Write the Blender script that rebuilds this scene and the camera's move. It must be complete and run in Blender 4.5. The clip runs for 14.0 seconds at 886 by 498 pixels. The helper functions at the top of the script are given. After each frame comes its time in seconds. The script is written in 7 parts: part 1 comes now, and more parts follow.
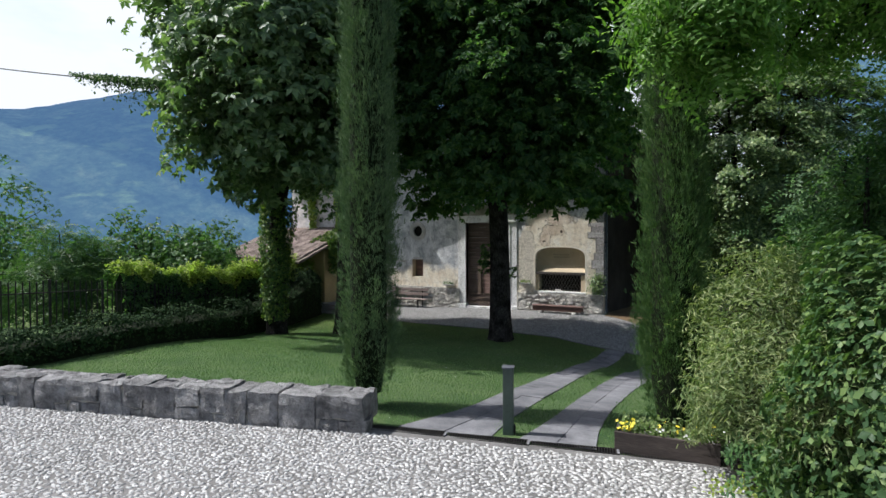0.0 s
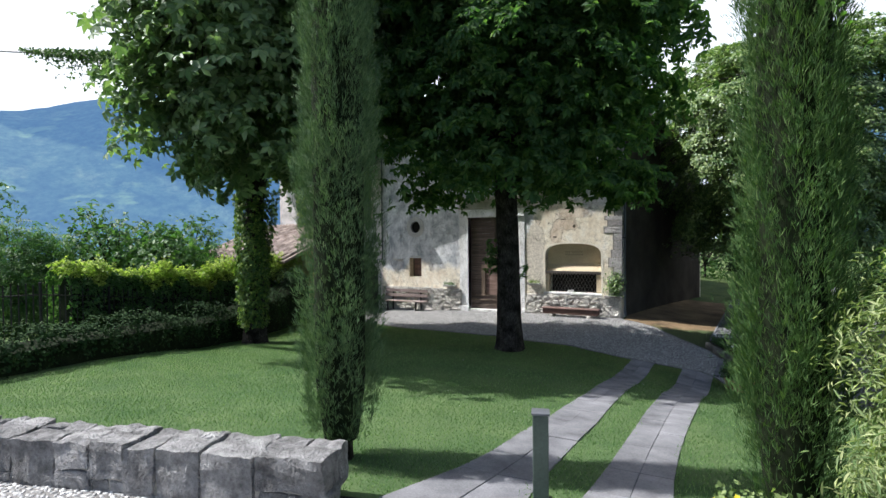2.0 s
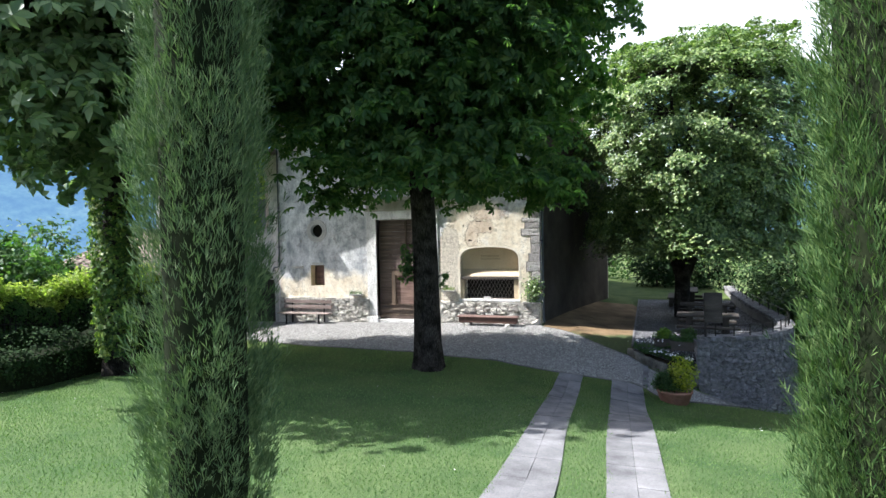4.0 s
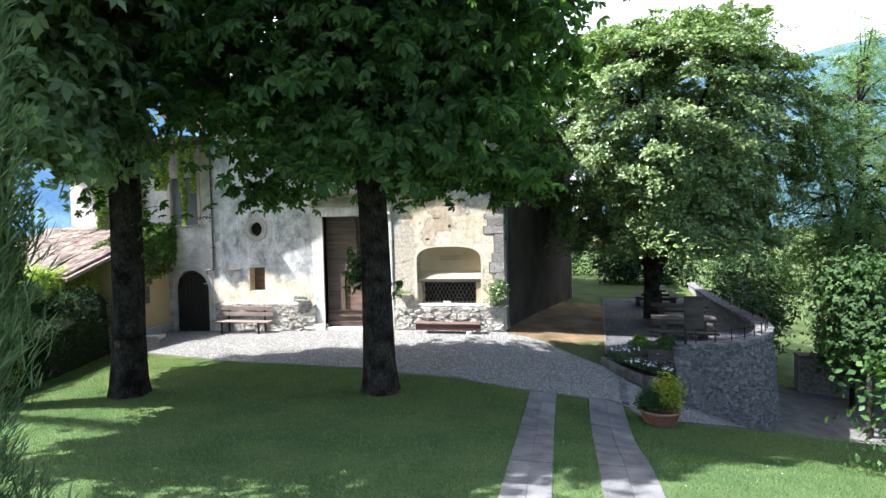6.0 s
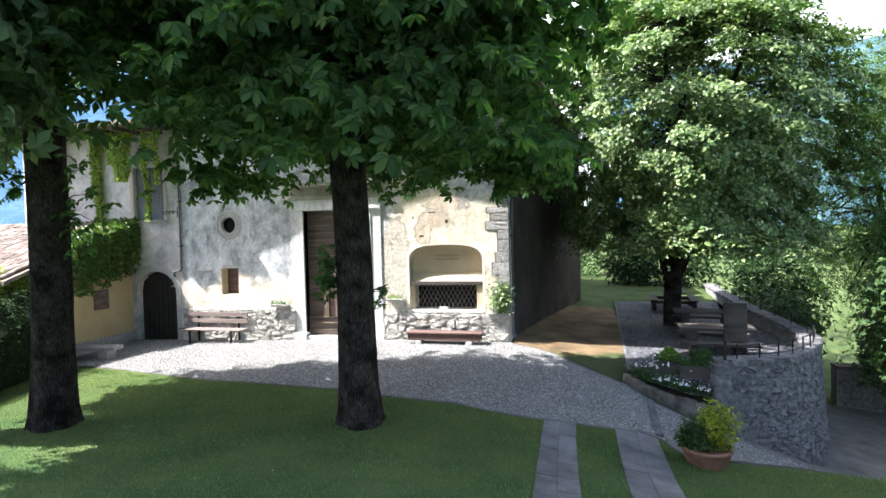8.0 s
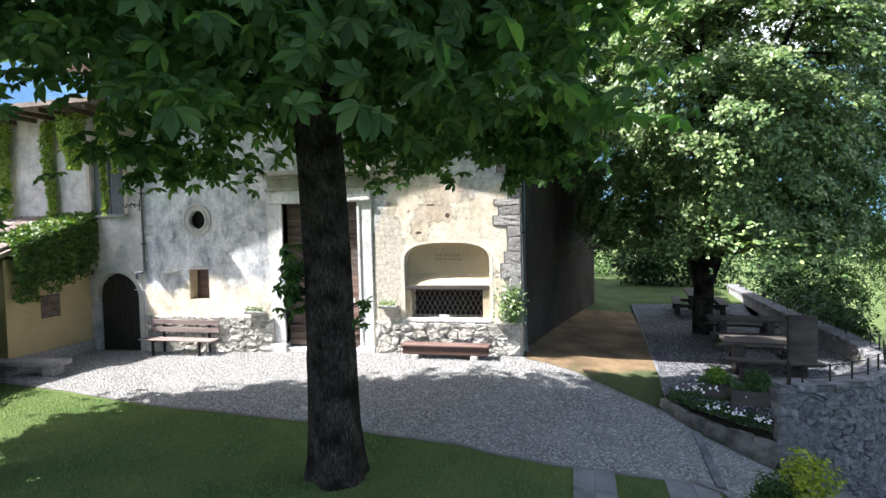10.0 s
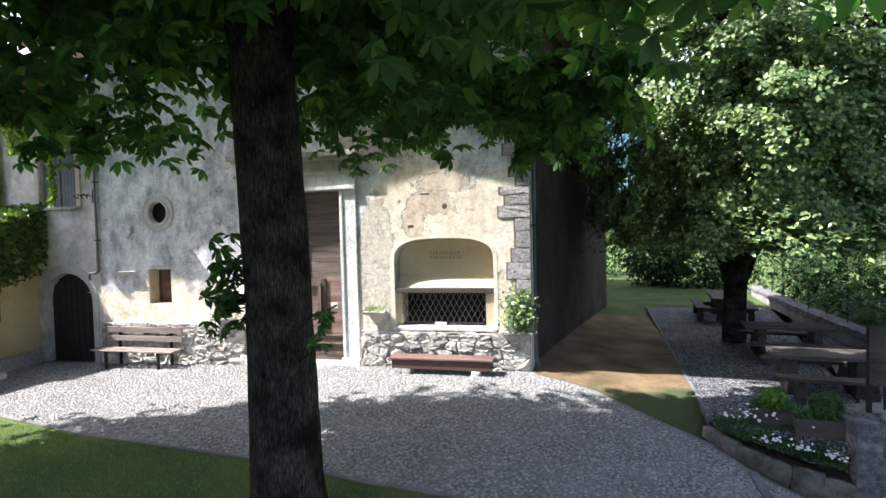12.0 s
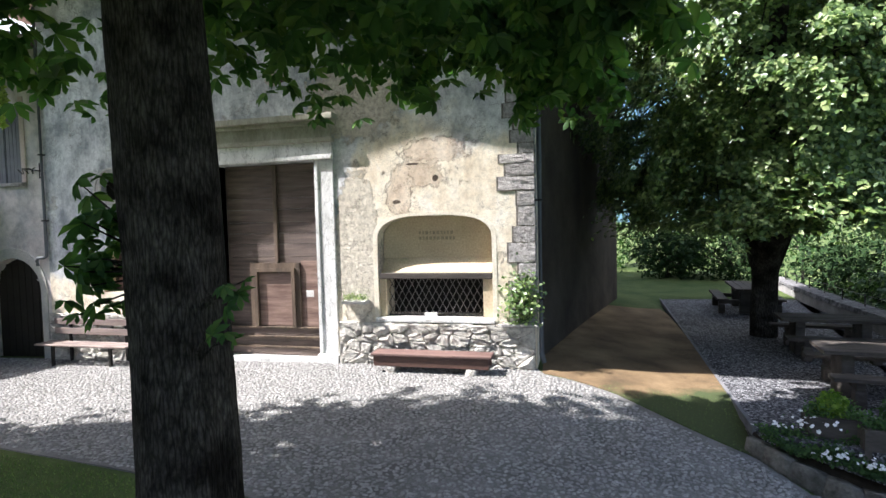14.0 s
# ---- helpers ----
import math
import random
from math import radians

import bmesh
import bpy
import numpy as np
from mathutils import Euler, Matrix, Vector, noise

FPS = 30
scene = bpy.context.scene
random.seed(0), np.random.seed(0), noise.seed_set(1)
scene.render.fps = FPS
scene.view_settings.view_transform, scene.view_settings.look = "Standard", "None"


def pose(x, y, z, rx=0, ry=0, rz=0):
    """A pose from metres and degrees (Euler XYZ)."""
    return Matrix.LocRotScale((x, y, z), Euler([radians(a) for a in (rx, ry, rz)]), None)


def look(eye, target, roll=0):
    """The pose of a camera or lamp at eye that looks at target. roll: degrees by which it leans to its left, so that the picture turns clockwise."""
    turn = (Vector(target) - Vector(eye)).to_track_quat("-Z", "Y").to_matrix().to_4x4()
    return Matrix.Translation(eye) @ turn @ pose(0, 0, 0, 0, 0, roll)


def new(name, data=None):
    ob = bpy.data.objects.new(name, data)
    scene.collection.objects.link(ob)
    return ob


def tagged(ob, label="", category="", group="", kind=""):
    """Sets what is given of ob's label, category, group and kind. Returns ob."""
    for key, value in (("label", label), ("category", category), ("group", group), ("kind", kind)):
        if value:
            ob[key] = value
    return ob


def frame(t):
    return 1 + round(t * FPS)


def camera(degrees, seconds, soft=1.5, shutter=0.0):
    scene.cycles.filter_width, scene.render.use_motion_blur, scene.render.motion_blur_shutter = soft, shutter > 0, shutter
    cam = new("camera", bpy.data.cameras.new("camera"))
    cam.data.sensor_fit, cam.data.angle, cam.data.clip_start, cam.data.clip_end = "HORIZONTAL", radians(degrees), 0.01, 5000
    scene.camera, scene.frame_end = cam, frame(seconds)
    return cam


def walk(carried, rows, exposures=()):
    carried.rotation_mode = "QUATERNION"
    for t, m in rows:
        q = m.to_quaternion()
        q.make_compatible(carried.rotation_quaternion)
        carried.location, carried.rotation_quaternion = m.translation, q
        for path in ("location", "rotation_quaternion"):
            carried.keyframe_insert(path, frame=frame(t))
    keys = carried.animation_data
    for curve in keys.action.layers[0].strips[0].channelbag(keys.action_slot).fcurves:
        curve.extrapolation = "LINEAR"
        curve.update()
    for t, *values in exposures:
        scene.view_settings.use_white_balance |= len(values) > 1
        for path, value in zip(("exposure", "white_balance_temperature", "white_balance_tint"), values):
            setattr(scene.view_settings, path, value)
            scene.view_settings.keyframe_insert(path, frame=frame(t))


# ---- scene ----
cam = camera(77.6, 14.0)
PATH = [
    (0, (4.836, -22.373, 3.132), (3.883, -20.615, 3.09), -0.2),
    (0.5, (4.642, -21.911, 3.041), (3.689, -20.153, 2.998), -0.1),
    (1, (4.416, -21.438, 2.983), (3.46, -19.682, 2.94), -0.1),
    (1.5, (4.132, -20.916, 2.973), (3.175, -19.16, 2.929), -0.3),
    (2, (3.779, -20.413, 2.989), (2.825, -18.655, 2.946), -0.5),
    (2.5, (3.429, -19.983, 3.066), (2.481, -18.223, 3.019), -0.5),
    (3, (3.162, -19.67, 3.078), (2.265, -17.883, 3.035), -0.5),
    (3.5, (2.925, -19.295, 3.081), (2.156, -17.449, 3.04), -0.6),
    (4, (2.772, -18.888, 3.061), (2.144, -16.99, 3.021), -1.1),
    (6.5, (2.166, -16.598, 3.207), (1.689, -14.657, 3.143), -1.4),
    (7, (2.074, -16.056, 3.193), (1.595, -14.115, 3.131), -1.4),
    (7.5, (1.948, -15.512, 3.169), (1.472, -13.571, 3.103), -1.4),
    (8, (1.831, -14.987, 3.111), (1.355, -13.045, 3.043), -1.4),
    (10.5, (1.217, -12.39, 3.097), (0.743, -10.448, 3.013), -1.4),
    (11, (1.165, -11.927, 3.028), (0.687, -9.986, 2.949), -1.4),
    (11.5, (1.022, -11.458, 3.014), (0.547, -9.517, 2.931), -1.4),
    (12, (0.906, -11.012, 2.934), (0.433, -9.071, 2.854), -1.4),
    (12.5, (0.824, -10.606, 2.855), (0.347, -8.665, 2.776), -1.4),
    (13, (0.776, -10.218, 2.737), (0.298, -8.278, 2.656), -1.4),
    (13.5, (0.745, -9.838, 2.638), (0.269, -7.897, 2.552), -1.4),
    (14, (0.742, -9.453, 2.559), (0.259, -7.515, 2.465), -1.4),
]
EXPOSURE = [(t, e, 5980 + 6 * t, 10 + 0.35 * max(0, t - 5)) for t, e in ((0, 0.3), (1.5, 0.66), (3, 1.13), (4, 1.42), (6.5, 1.83), (8, 1.95), (10.5, 1.8), (13, 1.66), (14, 1.62))]
walk(cam, [(t, look(eye, target, roll)) for t, eye, target, roll in PATH], EXPOSURE)

# ---------------------------------------------------------------- world and sun
SUN_WAY = Vector((1.0, 0.38, -1.42)).normalized()
world = bpy.data.worlds.new("world")
scene.world = world
world.use_nodes = True
wn = world.node_tree.nodes
sky = wn.new("ShaderNodeTexSky")
sky.sky_type = "NISHITA"
sky.sun_disc = False
sky.sun_elevation = math.asin(-SUN_WAY.z)
sky.sun_rotation = math.atan2(-SUN_WAY.x, -SUN_WAY.y)
sky.air_density, sky.dust_density = 1.0, 3.0
wn["Background"].inputs["Strength"].default_value = 0.1
world.node_tree.links.new(sky.outputs["Color"], wn["Background"].inputs["Color"])
sun_data = bpy.data.lights.new("sun", "SUN")
sun_data.energy, sun_data.angle, sun_data.color = 5.0, radians(0.55), (1.0, 0.95, 0.88)
sun = new("sun", sun_data)
sun.matrix_world = Matrix.Translation((-20, -10, 30)) @ SUN_WAY.to_track_quat("-Z", "Y").to_matrix().to_4x4()


# ---------------------------------------------------------------- materials
def ramp(nt, fac, stops):
    r = nt.nodes.new("ShaderNodeValToRGB")
    while len(r.color_ramp.elements) < len(stops):
        r.color_ramp.elements.new(0.5)
    for e, (p, c) in zip(r.color_ramp.elements, stops):
        e.position, e.color = p, (*c, 1)
    nt.links.new(fac, r.inputs["Fac"])
    return r.outputs["Color"]


def tex(nt, kind, scale, detail=5.0, stretch=(1, 1, 1), world_space=False, **kw):
    """A noise or voronoi texture in metres."""
    if world_space:
        out = nt.nodes.new("ShaderNodeNewGeometry").outputs["Position"]
    else:
        out = nt.nodes.new("ShaderNodeTexCoord").outputs["Object"]
    mp = nt.nodes.new("ShaderNodeMapping")
    mp.inputs["Scale"].default_value = stretch
    nt.links.new(out, mp.inputs["Vector"])
    t = nt.nodes.new("ShaderNodeTexNoise" if kind == "noise" else "ShaderNodeTexVoronoi")
    t.inputs["Scale"].default_value = scale
    if kind == "noise":
        t.inputs["Detail"].default_value = detail
        t.inputs["Roughness"].default_value = kw.get("rough", 0.6)
    else:
        t.feature = kw.get("feature", "F1")
    nt.links.new(mp.outputs["Vector"], t.inputs["Vector"])
    return t.outputs["Fac"] if kind == "noise" else t.outputs["Distance"]


def mix(nt, fac, a, b, blend="MIX"):
    m = nt.nodes.new("ShaderNodeMix")
    m.data_type, m.blend_type = "RGBA", blend
    if isinstance(fac, float):
        m.inputs[0].default_value = fac
    else:
        nt.links.new(fac, m.inputs[0])
    for k, v in ((6, a), (7, b)):
        if isinstance(v, tuple):
            m.inputs[k].default_value = (*v, 1)
        else:
            nt.links.new(v, m.inputs[k])
    return m.outputs[2]


def bump(nt, bsdf, heights, dist):
    b = nt.nodes.new("ShaderNodeBump")
    b.inputs["Distance"].default_value = dist
    b.inputs["Strength"].default_value = 1.0
    nt.links.new(heights, b.inputs["Height"])
    nt.links.new(b.outputs["Normal"], bsdf.inputs["Normal"])


def base_mat(name, rough=0.8, metal=0.0):
    m = bpy.data.materials.new(name)
    m.use_nodes = True
    b = m.node_tree.nodes["Principled BSDF"]
    b.inputs["Roughness"].default_value, b.inputs["Metallic"].default_value = rough, metal
    if rough >= 0.78:
        b.inputs["Specular IOR Level"].default_value = 0.1
    return m, m.node_tree, b


def rough_mat(name, dark, light, scale=3.0, fine=40.0, rough=0.85, relief=0.01, metal=0.0, stretch=(1, 1, 1), vary=0.0, world_space=False):
    """Two-scale mottled surface with fine relief; vary: brightness differing from piece to piece."""
    m, nt, b = base_mat(name, rough, metal)
    big = tex(nt, "noise", scale, 6, stretch, world_space)
    small = tex(nt, "noise", fine, 4, stretch, world_space)
    c = ramp(nt, big, ((0.3, dark), (0.7, light)))
    c2 = ramp(nt, small, ((0.25, (0.55, 0.55, 0.55)), (0.7, (1.15, 1.15, 1.15))))
    c = mix(nt, 0.6, c, c2, "MULTIPLY")
    if vary:
        info = nt.nodes.new("ShaderNodeObjectInfo")
        geo = nt.nodes.new("ShaderNodeNewGeometry")
        add = nt.nodes.new("ShaderNodeMath")
        add.operation = "ADD"
        nt.links.new(info.outputs["Random"], add.inputs[0])
        nt.links.new(geo.outputs["Random Per Island"], add.inputs[1])
        fr = nt.nodes.new("ShaderNodeMath")
        fr.operation = "FRACT"
        nt.links.new(add.outputs[0], fr.inputs[0])
        v = ramp(nt, fr.outputs[0], ((0.0, (1 - vary,) * 3), (1.0, (1 + vary * 0.7,) * 3)))
        c = mix(nt, 1.0, c, v, "MULTIPLY")
    nt.links.new(c, b.inputs["Base Color"])
    if relief:
        bump(nt, b, small, relief)
    return m


def leaf_mat(name, a, b_, c_, thin=0.35, rough=0.45, glow=1.0, spec=0.2):
    """Leaves that differ from one another and let some light through."""
    m, nt, b = base_mat(name, rough)
    geo = nt.nodes.new("ShaderNodeNewGeometry")
    col = ramp(nt, geo.outputs["Random Per Island"], ((0.0, a), (0.55, b_), (0.95, c_)))
    b.inputs["Specular IOR Level"].default_value = spec
    patch = tex(nt, "noise", 0.7, 3)
    col = mix(nt, 0.5, col, ramp(nt, patch, ((0.3, (0.65, 0.7, 0.65)), (0.7, (1.2, 1.2, 1.1)))), "MULTIPLY")
    nt.links.new(col, b.inputs["Base Color"])
    tr = nt.nodes.new("ShaderNodeBsdfTranslucent")
    nt.links.new(mix(nt, 1.0, col, (1.2 * glow, 1.5 * glow, 0.55 * glow), "MULTIPLY"), tr.inputs["Color"])
    ms = nt.nodes.new("ShaderNodeMixShader")
    ms.inputs[0].default_value = thin
    nt.links.new(b.outputs[0], ms.inputs[1])
    nt.links.new(tr.outputs[0], ms.inputs[2])
    nt.links.new(ms.outputs[0], nt.nodes["Material Output"].inputs["Surface"])
    return m


def drier(m, y0, y1, tint):
    """The lawn turns drier and more olive from y0 towards y1."""
    nt = m.node_tree
    b = nt.nodes["Principled BSDF"]
    src = b.inputs["Base Color"].links[0].from_socket
    sep = nt.nodes.new("ShaderNodeSeparateXYZ")
    nt.links.new(nt.nodes.new("ShaderNodeNewGeometry").outputs["Position"], sep.inputs[0])
    n = tex(nt, "noise", 0.8, 5, world_space=True)
    ad = nt.nodes.new("ShaderNodeMath")
    ad.operation = "MULTIPLY_ADD"
    nt.links.new(n, ad.inputs[0])
    ad.inputs[1].default_value = 5.0
    nt.links.new(sep.outputs["Y"], ad.inputs[2])
    mr = nt.nodes.new("ShaderNodeMapRange")
    mr.inputs["From Min"].default_value, mr.inputs["From Max"].default_value = y0 + 2.5, y1 + 2.5
    nt.links.new(ad.outputs[0], mr.inputs["Value"])
    out = mix(nt, mr.outputs["Result"], (1.0, 1.0, 1.0), tint)
    nt.links.new(mix(nt, 1.0, src, out, "MULTIPLY"), b.inputs["Base Color"])
    return m


M = {}
M["twig"] = rough_mat("twig_bark", (0.018, 0.014, 0.011), (0.075, 0.062, 0.05), 5.0, 18, 0.95, 0.05, stretch=(1, 1, 0.22))


def bark_mat():
    """Old bark: narrow scaly plates with dark cracks between them."""
    m, nt, b = base_mat("old_bark", 0.9)
    warp = tex(nt, "noise", 3.0, 5)
    plate = tex(nt, "voronoi", 38, stretch=(1, 1, 0.16), feature="DISTANCE_TO_EDGE")
    fine = tex(nt, "noise", 34, 6, (1, 1, 0.4), rough=0.7)
    col = ramp(nt, warp, ((0.36, (0.015, 0.0125, 0.011)), (0.66, (0.088, 0.081, 0.074))))
    col = mix(nt, 0.85, col, ramp(nt, fine, ((0.36, (0.35, 0.34, 0.33)), (0.64, (1.45, 1.42, 1.36)))), "MULTIPLY")
    col = mix(nt, 0.6, col, ramp(nt, plate, ((0.015, (0.12, 0.11, 0.1)), (0.2, (1.15, 1.15, 1.15)))), "MULTIPLY")
    nt.links.new(col, b.inputs["Base Color"])
    bump(nt, b, mix(nt, 0.6, fine, plate), 0.09)
    return m


M["bark"] = bark_mat()
M["chestnut"] = leaf_mat("chestnut_leaf", (0.034, 0.074, 0.03), (0.06, 0.118, 0.046), (0.102, 0.158, 0.058), 0.48, 0.65, 1.4)
M["pale_chestnut"] = leaf_mat("paler_chestnut_leaf", (0.078, 0.128, 0.066), (0.135, 0.195, 0.105), (0.24, 0.3, 0.175), 0.36, 0.45)
M["linden"] = leaf_mat("broad_leaf", (0.052, 0.095, 0.036), (0.13, 0.2, 0.072), (0.35, 0.42, 0.185), 0.27, 0.36, spec=0.4)
M["cypress"] = leaf_mat("cypress_spray", (0.05, 0.092, 0.044), (0.1, 0.162, 0.076), (0.17, 0.235, 0.115), 0.12, 0.7)
M["cypress_light"] = leaf_mat("fresh_cypress_spray", (0.03, 0.07, 0.022), (0.064, 0.122, 0.038), (0.12, 0.185, 0.062), 0.2, 0.7)
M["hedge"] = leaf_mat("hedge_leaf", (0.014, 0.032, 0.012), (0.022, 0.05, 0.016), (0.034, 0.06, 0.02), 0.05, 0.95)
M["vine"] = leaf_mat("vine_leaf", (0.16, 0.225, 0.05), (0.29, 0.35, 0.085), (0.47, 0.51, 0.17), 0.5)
M["ivy"] = leaf_mat("ivy_leaf", (0.03, 0.065, 0.027), (0.06, 0.112, 0.042), (0.15, 0.215, 0.075), 0.25, 0.45)
M["bamboo"] = leaf_mat("bamboo_leaf", (0.09, 0.14, 0.055), (0.17, 0.215, 0.09), (0.33, 0.36, 0.19), 0.3)
M["robinia"] = leaf_mat("robinia_leaf", (0.08, 0.165, 0.035), (0.125, 0.235, 0.05), (0.2, 0.31, 0.085), 0.45)
M["acacia"] = leaf_mat("acacia_leaf", (0.07, 0.12, 0.05), (0.11, 0.18, 0.07), (0.18, 0.26, 0.11), 0.4, 0.5)
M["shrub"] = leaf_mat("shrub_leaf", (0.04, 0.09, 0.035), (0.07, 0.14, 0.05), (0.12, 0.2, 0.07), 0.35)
M["grass"] = leaf_mat("grass_blade", (0.06, 0.125, 0.045), (0.105, 0.185, 0.072), (0.23, 0.31, 0.15), 0.3, 0.65)
drier(M["grass"], -9.5, -4.8, (0.96, 0.86, 0.72))
M["stone"] = rough_mat("rubble_stone", (0.36, 0.338, 0.3), (0.76, 0.725, 0.66), 9, 34, 0.92, 0.05, vary=0.3, world_space=True)
M["wall_stone"] = rough_mat("grey_block", (0.14, 0.136, 0.134), (0.48, 0.468, 0.46), 7, 38, 0.92, 0.06, vary=0.25, world_space=True)
M["quoin"] = rough_mat("quoin_stone", (0.24, 0.225, 0.215), (0.52, 0.49, 0.47), 18, 42, 0.95, 0.035, vary=0.2, world_space=True)
M["edge_shade_joint"] = rough_mat("joint_and_edge_shade", (0.1, 0.09, 0.08), (0.24, 0.22, 0.195), 10, 40, 0.95, 0.01)
M["mortar"] = rough_mat("mortar", (0.3, 0.28, 0.24), (0.52, 0.485, 0.425), 4, 60, 0.95, 0.006)
M["pebble"] = rough_mat("pebble", (0.2, 0.196, 0.188), (0.39, 0.38, 0.364), 9, 60, 0.8, 0.002, vary=0.24, world_space=True)
M["pebble_white"] = rough_mat("pale_pebble", (0.34, 0.334, 0.323), (0.58, 0.57, 0.55), 9, 60, 0.75, 0.002, vary=0.38, world_space=True)
M["bed"] = rough_mat("cobble_bed", (0.12, 0.116, 0.11), (0.23, 0.222, 0.212), 2, 50, 0.95, 0.004)
M["slab"] = rough_mat("paving_slab", (0.112, 0.112, 0.12), (0.24, 0.238, 0.248), 2.2, 50, 0.9, 0.004, vary=0.13)
M["lawn"] = rough_mat("lawn", (0.052, 0.1, 0.037), (0.125, 0.175, 0.072), 0.8, 60, 0.95, 0.02)
drier(M["lawn"], -9.5, -4.8, (0.96, 0.86, 0.72))
M["earth"] = rough_mat("bare_earth", (0.16, 0.12, 0.07), (0.32, 0.25, 0.15), 1.5, 40, 0.95, 0.006)


def marble_mat():
    """Pale stone of the door surround: faint clouding, fine dark cracks and weather stains."""
    m, nt, b = base_mat("veined_pale_stone", 0.75)
    cloud = tex(nt, "noise", 2.4, 6, (1, 1, 0.5))
    fine = tex(nt, "noise", 28, 5)
    col = ramp(nt, cloud, ((0.36, (0.6, 0.595, 0.57)), (0.56, (0.8, 0.79, 0.77))))
    vein = tex(nt, "noise", 3.2, 8, (1.4, 1, 0.6), rough=0.72)
    col = mix(nt, 0.75, col, ramp(nt, vein, ((0.485, (1, 1, 1)), (0.5, (0.16, 0.15, 0.14)), (0.515, (1, 1, 1)))), "MULTIPLY")
    col = mix(nt, 0.5, col, ramp(nt, fine, ((0.3, (0.7, 0.7, 0.7)), (0.7, (1.15, 1.15, 1.15)))), "MULTIPLY")
    nt.links.new(col, b.inputs["Base Color"])
    bump(nt, b, fine, 0.006)
    return m


M["marble"] = marble_mat()
M["wood_door"] = rough_mat("door_wood", (0.05, 0.034, 0.027), (0.21, 0.152, 0.126), 3.4, 30, 0.7, 0.012, stretch=(0.3, 1, 3.6))
M["wood_frame"] = rough_mat("frame_wood", (0.05, 0.034, 0.023), (0.2, 0.14, 0.095), 3.0, 30, 0.65, 0.01, stretch=(3, 1, 0.4))
M["bench_red"] = rough_mat("bench_wood", (0.095, 0.052, 0.044), (0.21, 0.13, 0.11), 3.0, 28, 0.6, 0.003, stretch=(0.3, 2, 3))
M["bench_worn"] = rough_mat("worn_bench_wood", (0.14, 0.1, 0.088), (0.36, 0.29, 0.26), 3.0, 28, 0.7, 0.004, stretch=(0.3, 2, 3))
M["wood_grey"] = rough_mat("weathered_wood", (0.04, 0.035, 0.031), (0.12, 0.105, 0.093), 2.0, 25, 0.85, 0.005, stretch=(0.4, 2, 2))
M["wood_dark"] = rough_mat("dark_wood", (0.012, 0.009, 0.008), (0.03, 0.024, 0.02), 2.0, 20, 0.7, 0.003)
M["iron"] = rough_mat("iron", (0.02, 0.02, 0.02), (0.05, 0.045, 0.04), 8, 60, 0.6, 0.001, metal=0.6)
M["green_paint"] = rough_mat("green_painted_metal", (0.05, 0.075, 0.06), (0.075, 0.105, 0.085), 5, 50, 0.5, 0.0)
M["terracotta"] = rough_mat("terracotta", (0.19, 0.095, 0.066), (0.32, 0.18, 0.135), 4, 40, 0.85, 0.003)
M["tile"] = rough_mat("roof_tile", (0.2, 0.155, 0.135), (0.4, 0.33, 0.29), 3, 30, 0.9, 0.004, vary=0.35, world_space=True)
M["shutter"] = rough_mat("shutter_paint", (0.1, 0.105, 0.12), (0.15, 0.155, 0.17), 3, 40, 0.7, 0.002)
M["cushion"] = leaf_mat("dark_cushion_leaf", (0.03, 0.06, 0.025), (0.05, 0.1, 0.035), (0.09, 0.15, 0.05), 0.25, 0.7)
M["pink"] = rough_mat("pink_plaster", (0.5, 0.4, 0.36), (0.66, 0.55, 0.5), 0.8, 30, 0.95, 0.004)
M["ochre"] = rough_mat("ochre_plaster", (0.42, 0.32, 0.17), (0.6, 0.47, 0.27), 0.8, 30, 0.95, 0.004)
M["concrete"] = rough_mat("concrete", (0.35, 0.34, 0.33), (0.55, 0.54, 0.52), 1, 40, 0.9, 0.003)
M["niche"] = rough_mat("niche_plaster", (0.5, 0.4, 0.27), (0.66, 0.56, 0.4), 1.3, 30, 0.95, 0.004)
M["band"] = rough_mat("smooth_cream_plaster", (0.7, 0.63, 0.5), (0.85, 0.79, 0.68), 1.6, 30, 0.95, 0.004)
M["black"] = rough_mat("dark_interior", (0.01, 0.009, 0.008), (0.02, 0.018, 0.016), 2, 20, 0.9, 0.0)
M["white_flower"] = rough_mat("white_petal", (0.75, 0.75, 0.72), (0.85, 0.85, 0.82), 8, 40, 0.6, 0.0)
M["yellow_flower"] = rough_mat("yellow_petal", (0.75, 0.6, 0.03), (0.85, 0.72, 0.06), 8, 40, 0.6, 0.0)
M["wire"] = rough_mat("cable", (0.03, 0.03, 0.03), (0.06, 0.06, 0.06), 5, 50, 0.6, 0.0)
M["ink"] = rough_mat("faded_paint", (0.3, 0.25, 0.18), (0.42, 0.36, 0.26), 20, 60, 0.95, 0.0)
M["paper"] = rough_mat("plaque", (0.6, 0.58, 0.55), (0.75, 0.73, 0.7), 8, 40, 0.6, 0.0)
M["kerb"] = rough_mat("mossy_kerb_stone", (0.09, 0.085, 0.072), (0.25, 0.235, 0.205), 5, 30, 0.95, 0.03, vary=0.3, world_space=True)
M["soil"] = rough_mat("dark_soil", (0.018, 0.014, 0.01), (0.05, 0.04, 0.03), 5, 40, 0.95, 0.02)


